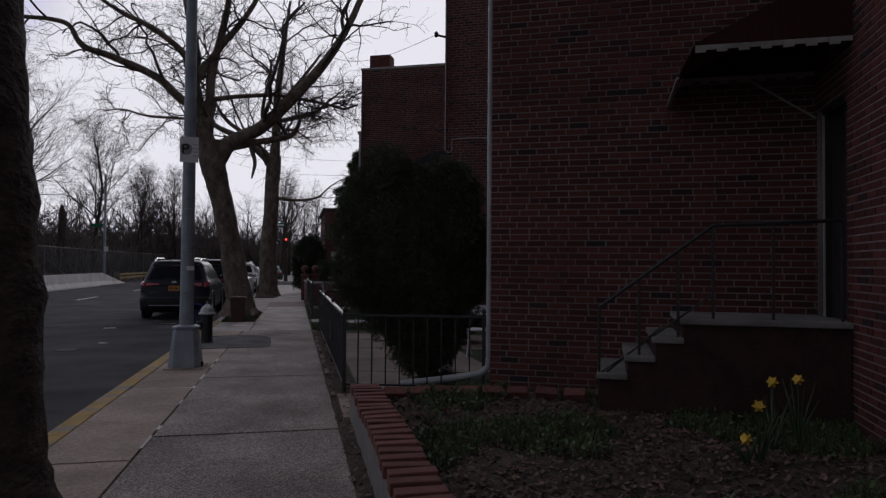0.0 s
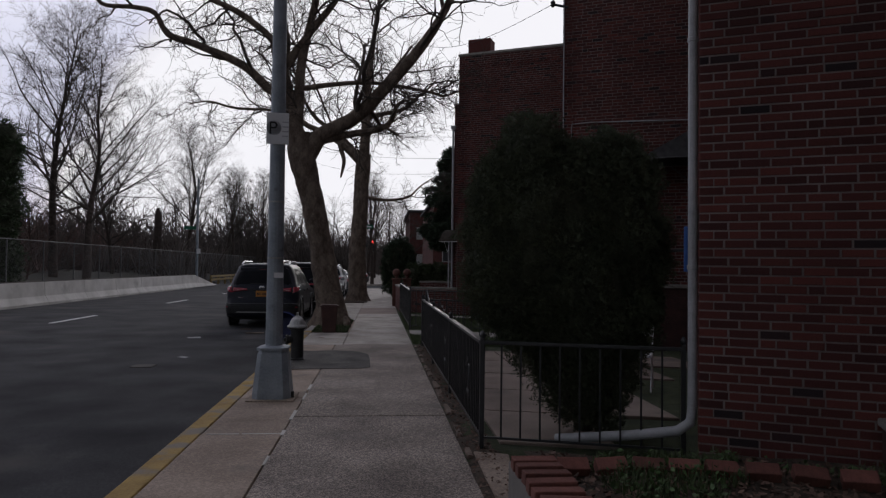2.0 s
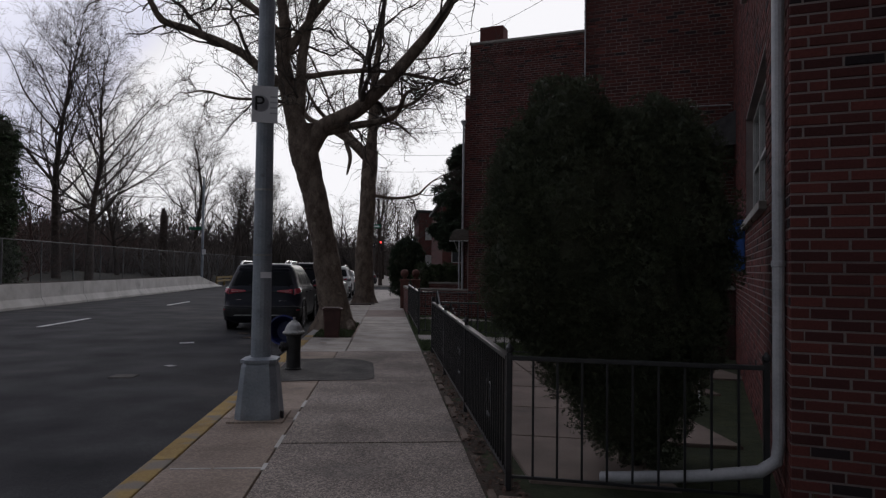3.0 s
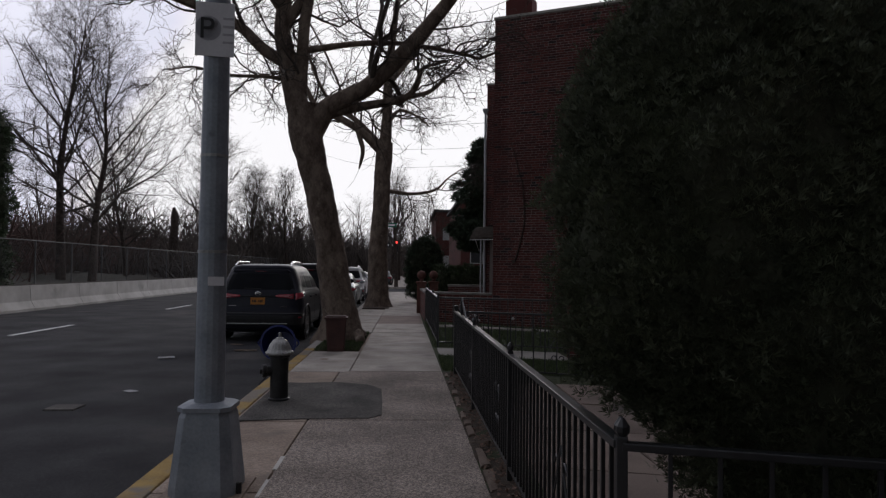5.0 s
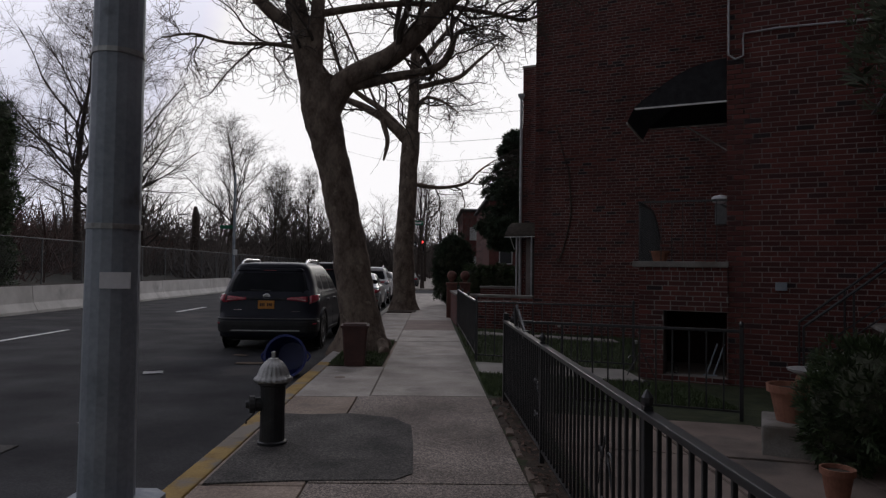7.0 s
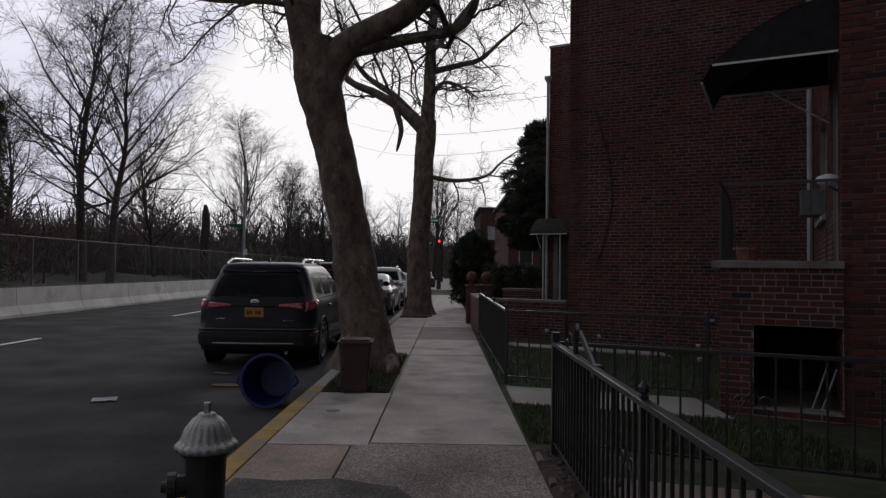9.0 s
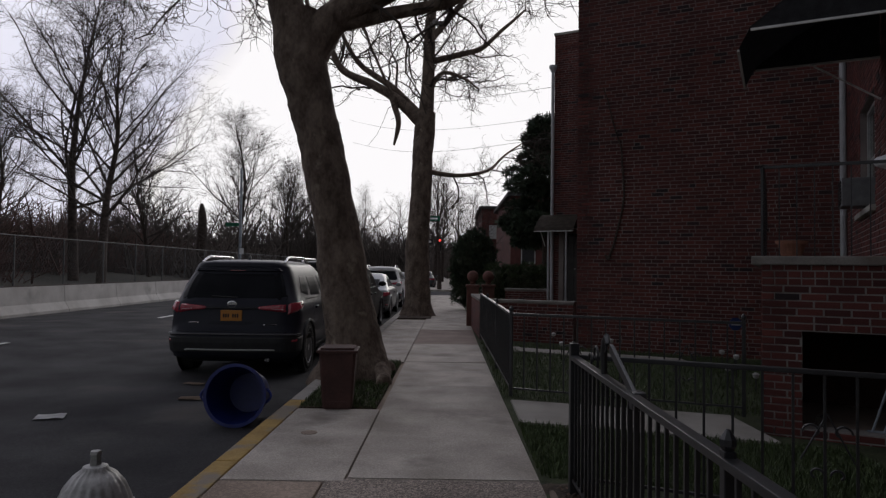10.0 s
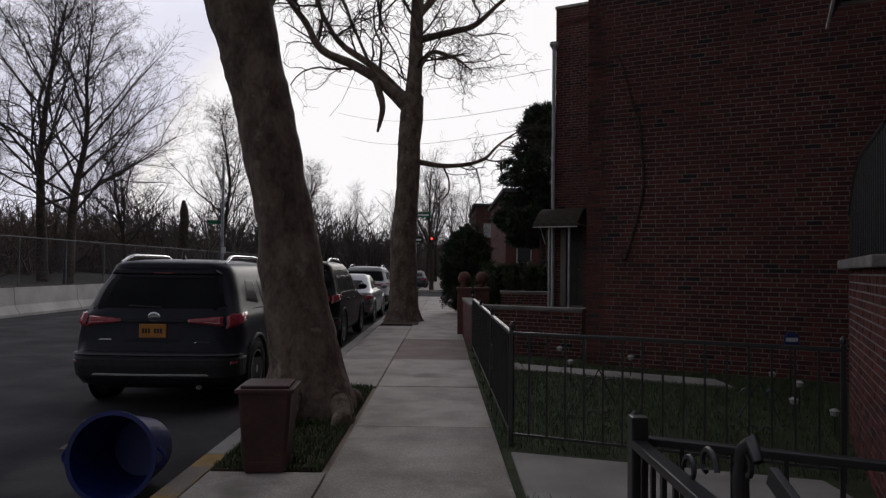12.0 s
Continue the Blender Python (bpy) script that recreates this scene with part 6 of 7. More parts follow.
# ---- fittings on the houses ----
M_SPOUT = surface("white_downspout", (0.34, 0.345, 0.36), (0.50, 0.505, 0.52), 5, 0.5, bump=0.15, stain=((0.22, 0.21, 0.20), 4, 0.66))
ds = thing("downspout", "white metal downspout at the house corner", "downspout")
c = off(P1, -0.05, 0.17)
part("pipe", cyl((c.x, c.y, 0.42), (c.x, c.y, 9.0), 0.037, seg=12), M_SPOUT, ds)
for z in (1.55, 3.4, 6.0):
    part("clamp", lathe([(0.040, 0), (0.044, 0.005), (0.044, 0.035), (0.040, 0.04)], 12, pose(c.x, c.y, z)), M_SPOUT, ds)
v, f = [], []
tube(v, f, [Vector((c.x, c.y, 0.44)), Vector((c.x - 0.01, c.y + 0.01, 0.33)), Vector((c.x - 0.10, c.y + 0.05, 0.25)), Vector((c.x - 0.45, c.y + 0.20, 0.18)), Vector((1.18, 7.98, 0.075))], [0.039, 0.041, 0.042, 0.041, 0.041], 12)
raw_object("elbow", v, f, M_SPOUT, ds, smooth=True)
ds2 = thing("downspout", "white downspout in the recessed house corner", "downspout")
c = off(I2, -0.06, -0.08)
part("pipe", cyl((c.x, c.y, 1.0), (c.x, c.y, 8.3), 0.05, seg=10), M_SPOUT, ds2)
ds3 = thing("downspout", "white downspout on the corner of the far house", "downspout")
part("pipe", cyl((PD.x - 0.06, PD.y - 0.02, 0.55), (PD.x - 0.06, PD.y - 0.02, 7.45), 0.05, seg=10), M_SPOUT, ds3)
part("hopper", lathe([(0.05, 0), (0.12, 0.12), (0.12, 0.2)], 10, pose(PD.x - 0.06, PD.y - 0.02, 7.44)), M_SPOUT, ds3)
for k, s in enumerate((0.10, 0.62)):
    c = off(PD, s, -0.85)
    ap = thing("awning_post", "slim white post under the small awning", "post", "awning posts")
    part("post", cyl((c.x, c.y, 0.0), (c.x, c.y, 2.7), 0.03, seg=8), M_SPOUT, ap)

# conduit and service wire on the side wall of the middle house
M_CABLE = surface("black_cable", (0.012, 0.012, 0.012), (0.02, 0.02, 0.02), 5, 0.6, bump=0)
cd = thing("conduit", "pale conduit running across the brick side wall", "conduit")
mB = wall_pose(E2, U)
v, f = [], []
tube(v, f, [mB @ Vector(p) for p in ((0.02, -0.035, 8.3), (0.02, -0.035, 4.45), (0.10, -0.035, 4.38), (0.20, -0.035, 4.42), (0.20, -0.035, 4.72), (0.6, -0.035, 4.74), (2.75, -0.035, 4.66))], [0.014] * 7, 6)
raw_object("tube", v, f, M_SPOUT, cd)
ob = thing("outlet_box", "grey outlet box on the brick side wall", "outlet box")
part("cover", box(0.58, 0.72, -0.05, -0.008, 1.27, 1.38, 0.008, mB), M_POLE, ob)
ins = thing("service_bracket", "iron service bracket and insulator on the house corner", "bracket")
part("arm", cyl(mB @ Vector((0.1, 0, 7.35)), mB @ Vector((-0.22, -0.1, 7.42)), 0.03, seg=6), M_IRON, ins)
part("insulator", lathe([(0.03, 0), (0.06, 0.04), (0.04, 0.07), (0.06, 0.1), (0.03, 0.14)], 10, mB @ pose(-0.22, -0.1, 7.36)), M_IRON, ins)


def wire(label, a, b, sag, r=0.007):
    w = thing("overhead_wire", label, "wire", "overhead wires")
    a, b = Vector(a), Vector(b)
    pts = [a.lerp(b, i / 14) - Vector((0, 0, sag * math.sin(math.pi * i / 14))) for i in range(15)]
    v, f = [], []
    tube(v, f, pts, [r] * 15, 4)
    raw_object("cable", v, f, M_CABLE, w)


q = mB @ Vector((-0.22, -0.1, 7.42))
wire("black service wire slung to the house corner", q, (0.3, 31, 11.5), 0.7)
wire("thin black wire between the houses and the street", (2.9, 33, 6.6), (-8, 60, 12.5), 0.6)
wire("thin black wire between the houses and the street", (2.9, 33, 5.9), (-8, 62, 11.2), 0.6)
wire("thin black wire between the houses and the street", (2.9, 33, 7.6), (-8, 58, 14.0), 0.6)

# old vine scar on the far side wall
vs_ = thing("vine_stem", "dead vine stem clinging to the brick wall", "vine")
mC = wall_pose(PC, U)
v, f = [], []
rr = random.Random(3)
tube(v, f, [mC @ Vector((0.62 + 0.28 * math.sin(i * 0.33) + rr.uniform(-0.02, 0.02), -0.02, 1.72 + i * 0.30)) for i in range(12)], [0.024 - 0.0012 * i for i in range(12)], 5)
tube(v, f, [mC @ Vector((0.62 - 0.02 * i, -0.02, 1.72 + 0.02 * i)) for i in range(5)], [0.04, 0.035, 0.03, 0.022, 0.012], 5)
raw_object("stem", v, f, M_BARKDARK, vs_)
lp = thing("wall_lamp", "white globe wall lamp beside the porch door", "wall lamp")
c = off(E2, -0.10, 0.35)
part("globe", lathe([(0.02, 0), (0.10, 0.03), (0.13, 0.07), (0.10, 0.11), (0.03, 0.13)], 16, pose(c.x, c.y, 2.46)), M_SIGN, lp)
part("arm", cyl((c.x, c.y, 2.47), (off(E2, 0, 0.35).x, off(E2, 0, 0.35).y, 2.40), 0.014, seg=6), M_IRON, lp)
ac = thing("air_conditioner", "window air conditioner jutting from the house front", "air conditioner")
mF = wall_pose(I2, -V)
part("case", box(2.55, 3.0, -0.30, 0.1, 2.34, 2.70, 0.015, mF), M_GREYMETAL, ac)
for k in range(7):
    part("louvre", box(2.58, 2.97, -0.312, -0.301, 2.37 + 0.045 * k, 2.39 + 0.045 * k, 0.002, mF), M_INK, ac)
M_BOXBLUE = surface("faded_blue_panel", (0.035, 0.11, 0.36), (0.06, 0.16, 0.46), 6, 0.5, bump=0.1)
mb = thing("wall_box", "blue box fixed below the window", "box")
mG = wall_pose(I1, -V)
part("case", box(3.70, 4.12, -0.20, -0.008, 1.52, 2.20, 0.02, mG), M_BOXBLUE, mb)
ad = thing("yard_sign", "small blue octagonal yard sign on a stake", "sign")
M_SIGNBLUE = surface("blue_sign_sheet", (0.02, 0.04, 0.14), (0.03, 0.055, 0.18), 5, 0.5, bump=0)
part("stake", cyl((3.92, 21.0, -0.02), (3.92, 21.0, 0.62), 0.012, seg=6), M_IRON, ad)
part("plate", lathe([(0.10, 0), (0.10, 0.012)], 8, pose(3.92, 20.985, 0.72, 90, 22.5, 0)), M_SIGNBLUE, ad)
part("text_bar", box(3.85, 3.99, 20.962, 20.9715, 0.70, 0.745), M_SIGN, ad)

# things in the store below the porch
st = thing("glass_jar", "pale glass jar in the store below the porch", "jar")
c = off(LS, 0.48, 0.15)
part("jar", lathe([(0.035, 0), (0.042, 0.01), (0.042, 0.08), (0.03, 0.095), (0.03, 0.11)], 14, pose(c.x, c.y, 0.08)), M_GLASS, st)
# folding frame of unknown use, coloured grey so that it looks dim inside
fr = thing("folded_table", "small grey folding metal frame in the store", "table")
for du in (0.0, 0.09):
    a_, b_ = off(LS, 0.88 + du, 0.14), off(LS, 1.02 + du, 0.2)
    part("leg", cyl((a_.x, a_.y, 0.085), (b_.x, b_.y, 0.52), 0.012, seg=6), M_POLE, fr)
a_, b_ = off(LS, 0.84, 0.14), off(LS, 1.02, 0.14)
part("foot", cyl((a_.x, a_.y, 0.09), (b_.x, b_.y, 0.09), 0.012, seg=6), M_POLE, fr)

# low brick walls and ball-topped pillars of the next yards
def low_wall(label, a, b, h, w=0.22):
    lw = thing("low_wall", label, "low wall", "low brick yard walls")
    a, b = Vector(a), Vector(b)
    d = b - a
    brick_wall(lw, a, d, d.length, -0.1, h, [], thick=w)
    part("coping", box(-0.02, d.length + 0.02, -0.03, w + 0.03, h, h + 0.06, 0.01, wall_pose(a, d)), M_STEP, lw, "pale stone coping")


low_wall("low brick yard wall with pale coping", (0.30, 25.45), (2.15, 24.55), 0.80)
low_wall("low brick yard wall with pale coping", (1.3, 31.2), (2.6, 30.9), 0.88)
low_wall("low brick wall along the pavement", (0.20, 28.5), (0.28, 25.5), 0.80)
M_PILLAR = surface("red_brown_stone", (0.10, 0.045, 0.038), (0.17, 0.078, 0.062), 6, 0.85, bump=0.4)
for x, y in ((0.23, 28.75), (0.66, 29.0)):
    pl = thing("gate_pillar", "brick gate pillar topped with a stone ball", "pillar", "ball-topped gate pillars", at=pose(x, y, 0))
    part("shaft", box(-0.155, 0.155, -0.155, 0.155, -0.05, 1.02, 0.01), M_PILLAR, pl)
    part("cap", box(-0.185, 0.185, -0.185, 0.185, 1.02, 1.09, 0.015), M_PILLAR, pl)
    part("ball", lathe([(0.07, 1.10), (0.08, 1.15)] + [(max(0.004, 0.155 * math.sin(math.pi * (0.12 + 0.88 * i / 9))), 1.31 - 0.155 * math.cos(math.pi * (0.12 + 0.88 * i / 9))) for i in range(10)], 16), M_PILLAR, pl, smooth=True)
basin = thing("waste_tub", "black tub standing by the far door", "tub")
part("body", lathe([(0.22, 0), (0.3, 0.42), (0.32, 0.44), (0.28, 0.46)], 16, pose(2.85, 29.7, 0)), M_INK, basin)
chair_ = thing("folding_chair", "pale metal folding chair beside the house wall", "chair")
c = off(P1, -0.75, 3.4)
mK = pose(c.x, c.y, 0.0, 0, 0, -26)
for sx in (-0.2, 0.2):
    part("leg", cyl(mK @ Vector((sx, -0.2, 0.01)), mK @ Vector((sx, 0.22, 0.85)), 0.012, seg=6), M_SIGN, chair_)
    part("leg", cyl(mK @ Vector((sx, 0.2, 0.01)), mK @ Vector((sx, -0.18, 0.46)), 0.012, seg=6), M_SIGN, chair_)
part("seat", box(-0.2, 0.2, -0.2, 0.18, 0.44, 0.465, 0.008, mK), M_SIGN, chair_)
part("backrest", box(-0.2, 0.2, 0.185, 0.215, 0.68, 0.84, 0.008, mK), M_SIGN, chair_)

# small lights on stakes in the lawn
for x, y, h in ((1.57, 23.4, 0.28), (1.52, 22.2, 0.24), (2.45, 22.6, 0.26), (3.85, 21.3, 0.24), (3.28, 19.7, 0.22), (3.62, 20.24, 0.30), (3.49, 19.36, 0.18)):
    gl = thing("garden_light", "small pale garden light on a thin stake", "garden light", "garden lights in the lawn", at=pose(x, y, -0.012))
    part("stake", cyl((0, 0, -0.02), (0, 0, h), 0.008, seg=6), M_IRON, gl)
    part("head", lathe([(0.012, 0), (0.035, 0.015), (0.04, 0.05), (0.048, 0.055), (0.02, 0.075)], 10, pose(0, 0, h - 0.01)), M_FRAME, gl)

# far house beyond the corner
fh = thing("house", "small red brick house with white windows beyond the corner", "house")
M_FARBRICK = surface("far_brick", (0.068, 0.024, 0.021), (0.12, 0.043, 0.036), 2, 0.9, bump=0.3, fine=30)
bm = box(4.2, 14, 62, 78, -0.2, 7.2)
part("wall", bm, M_FARBRICK, fh)
part("roof", prism([(3.9, 61.7), (14.2, 61.7), (14.2, 78.2), (3.9, 78.2)], 7.2, 7.5, 0.05), M_ROOF, fh)
for x in (5.0, 7.6, 10.2):
    for z in (2.0, 5.0):
        w = part("window", box(x, x + 1.1, 61.93, 61.99, z, z + 1.4, 0.01), M_FRAME, fh, "white framed window")
        part("pane", box(x + 0.08, x + 1.02, 61.905, 61.928, z + 0.08, z + 1.32), M_INK, w)
fh2 = thing("house", "distant brown brick row house down the street", "house")
part("wall", box(3.0, 13, 84, 100, -0.2, 8.2), M_FARBRICK, fh2)
part("roof", box(2.7, 13.3, 83.7, 100.3, 8.2, 8.5, 0.05), M_ROOF, fh2)
for x in (3.8, 6.2, 8.6):
    for z in (1.6, 4.9):
        part("window", box(x, x + 1.1, 83.93, 83.99, z, z + 1.5, 0.01), M_FRAME, fh2, "pale framed window")
# far pavement beyond the crossing
fp = thing("pavement", "concrete pavement beyond the crossing", "pavement", kind="structure")
part("slab", box(-2.15, 3.0, 60.2, 140, -0.2, 0.0), M_CONCRETE, fp)

# ---- parked cars ----
def car_paint(name, dark, light, metal=0.5):
    return surface(name, dark, light, 2, 0.30, metal=metal, bump=0, coat=0.0, spec=0.14)


M_TYRE = surface("tyre_rubber", (0.010, 0.010, 0.010), (0.022, 0.022, 0.022), 12, 0.85, bump=0.3)
M_RIM = surface("alloy_rim", (0.35, 0.35, 0.36), (0.50, 0.50, 0.52), 5, 0.35, metal=0.9, bump=0)
M_CARGLASS = surface("tinted_car_glass", (0.008, 0.009, 0.011), (0.016, 0.017, 0.020), 2, 0.30, bump=0, spec=0.06)
M_PLASTIC = surface("black_bumper_plastic", (0.012, 0.012, 0.013), (0.024, 0.024, 0.026), 9, 0.6, bump=0.2)
M_TAIL = surface("red_tail_lens", (0.30, 0.030, 0.050), (0.42, 0.055, 0.080), 9, 0.12, bump=0, coat=0.6)
M_CLEAR = surface("clear_lens", (0.50, 0.30, 0.34), (0.62, 0.40, 0.44), 9, 0.12, bump=0, coat=0.6)
M_PLATE = surface("orange_plate", (0.42, 0.17, 0.03), (0.54, 0.23, 0.045), 9, 0.5, bump=0)
M_CHROME = surface("chrome_trim", (0.55, 0.55, 0.56), (0.70, 0.70, 0.71), 9, 0.2, metal=1.0, bump=0)


def car_levels(suv, L, W, H):
    """Plan outlines from the sills up to the roof: height, half width, rear end, front end, corner radius."""
    w = W / 2
    if suv:
        rows = [(0.20, 0.84, 0.34, 0.40, 0.22), (0.27, 0.95, 0.10, 0.12, 0.26), (0.36, 0.985, 0.02, 0.03, 0.27), (0.50, 1.0, 0.0, 0.0, 0.27), (0.615, 1.0, 0.0, 0.0, 0.27), (0.645, 0.99, 0.045, 0.01, 0.25), (0.78, 1.0, 0.075, 0.06, 0.24),
                (0.92, 0.995, 0.095, 0.30, 0.24), (1.00, 0.98, 0.095, 0.95, 0.26), (1.06, 0.96, 0.10, 1.08, 0.28), (1.11, 0.925, 0.135, 1.16, 0.28), (1.30, 0.86, 0.25, 1.46, 0.28), (1.48, 0.785, 0.365, 1.76, 0.28), (1.56, 0.745, 0.37, 1.90, 0.27),
                (1.60, 0.705, 0.36, 2.00, 0.26), (1.635, 0.63, 0.42, 2.12, 0.24), (1.66, 0.46, 0.66, 2.35, 0.20), (1.672, 0.30, 1.0, 2.6, 0.12)]
        top = 1.672
    else:
        rows = [(0.18, 0.86, 0.30, 0.36, 0.22), (0.26, 0.95, 0.08, 0.10, 0.28), (0.40, 0.99, 0.01, 0.0, 0.30), (0.54, 1.0, 0.0, 0.0, 0.30), (0.66, 1.0, 0.03, 0.04, 0.28), (0.80, 0.99, 0.06, 0.30, 0.26), (0.88, 0.965, 0.075, 1.00, 0.26), (0.925, 0.94, 0.12, 1.20, 0.26),
                (0.95, 0.88, 0.62, 1.34, 0.24), (1.12, 0.80, 0.98, 1.72, 0.20), (1.28, 0.73, 1.28, 2.06, 0.18), (1.36, 0.66, 1.50, 2.28, 0.16), (1.395, 0.50, 1.80, 2.5, 0.14), (1.40, 0.25, 2.1, 2.7, 0.10)]
        top = 1.40
    k = H / top
    return [(z if z < 1.12 and suv or z < 0.96 and not suv else z * k, a * w, yr, L - yf, r) for z, a, yr, yf, r in rows]


class CarShape:
    """The skin of a car as a surface over (u, z): u runs along the plan outline from the middle of the rear, to the right positive."""

    def __init__(self, suv, L, W, H):
        self.rows = car_levels(suv, L, W, H)
        self.top = self.rows[-1][0]

    def level(self, z):
        rows = self.rows
        for a, b in zip(rows, rows[1:]):
            if z <= b[0]:
                t = max(0.0, (z - a[0]) / (b[0] - a[0]))
                return [p + (q - p) * t for p, q in zip(a, b)]
        return list(rows[-1])

    def at(self, u, z):
        _, w, yr, yf, r = self.level(z)
        bow = 0.07
        side = 1 if u >= 0 else -1
        u = abs(u)
        flat, arc = w - r, r * math.pi / 2
        run = yf - yr - bow - 2 * r
        if u <= flat:
            return Vector((side * u, yr + bow * (u / w) ** 2 * 0.9, z))
        yb = yr + bow * 0.9 * (flat / w) ** 2
        if u <= flat + arc:
            a = (u - flat) / r
            return Vector((side * (flat + r * math.sin(a)), yb + r * (1 - math.cos(a)), z))
        if u <= flat + arc + run:
            return Vector((side * w, yb + r + u - flat - arc, z))
        a = min((u - flat - arc - run) / r, math.pi / 2)
        if u <= flat + 2 * arc + run:
            return Vector((side * (flat + r * math.cos(a)), yb + r + run + r * math.sin(a), z))
        return Vector((side * max(0.0, flat - (u - flat - 2 * arc - run)), yb + 2 * r + run, z))

    def side_u(self, y, z):
        """The u of the flank at the length y."""
        _, w, yr, yf, r = self.level(z)
        yb = yr + 0.063 * ((w - r) / w) ** 2
        return w - r + r * math.pi / 2 + (y - yb - r)

    def out(self, u, z):
        e = 0.01
        d = (self.at(u + e, z) - self.at(u - e, z)).cross(self.at(u, min(z + e, self.top)) - self.at(u, z - e))
        return d.normalized() if d.length > 1e-9 else Vector((0, 0, 1))

    def skin(self):
        bm = bmesh.new()
        rings = []
        for z, w, yr, yf, r in self.rows:
            half = (w - r) * 2 + r * math.pi + (yf - yr - 0.07 - 2 * r)
            us = [half * 2 * ((i + 0.5) / 72) - half for i in range(72)]
            rings.append([bm.verts.new(self.at(u, z)) for u in us])
        for a, b in zip(rings, rings[1:]):
            for i in range(72):
                bm.faces.new((a[i], a[(i + 1) % 72], b[(i + 1) % 72], b[i]))
        bm.faces.new(rings[0][::-1])
        bm.faces.new(rings[-1])
        bmesh.ops.recalc_face_normals(bm, faces=bm.faces[:])
        return bm

    def patch(self, corners, lift, nu=10, nz=6, round_=0.0):
        """A plate that follows the skin between four (u, z) corners (lower left, lower right, upper right, upper left), proud by lift."""
        bm = bmesh.new()
        (ua, za), (ub, zb), (uc, zc), (ud, zd) = corners
        grid = []
        for j in range(nz + 1):
            t = j / nz
            row = []
            for i in range(nu + 1):
                k = i / nu
                pinch = round_ * (abs(2 * t - 1) ** 4)
                k = 0.5 + (k - 0.5) * (1 - pinch)
                u = (ua * (1 - k) + ub * k) * (1 - t) + (ud * (1 - k) + uc * k) * t
                z = (za * (1 - k) + zb * k) * (1 - t) + (zd * (1 - k) + zc * k) * t
                edge = i in (0, nu) or j in (0, nz)
                row.append(bm.verts.new(self.at(u, z) + self.out(u, z) * (lift * (-0.6 if edge else 1.0))))
            grid.append(row)
        for j in range(nz):
            for i in range(nu):
                bm.faces.new((grid[j][i], grid[j][i + 1], grid[j + 1][i + 1], grid[j + 1][i]))
        bmesh.ops.recalc_face_normals(bm, faces=bm.faces[:])
        return bm


def mirrored(corners):
    return [(-u, z) for u, z in (corners[1], corners[0], corners[3], corners[2])]


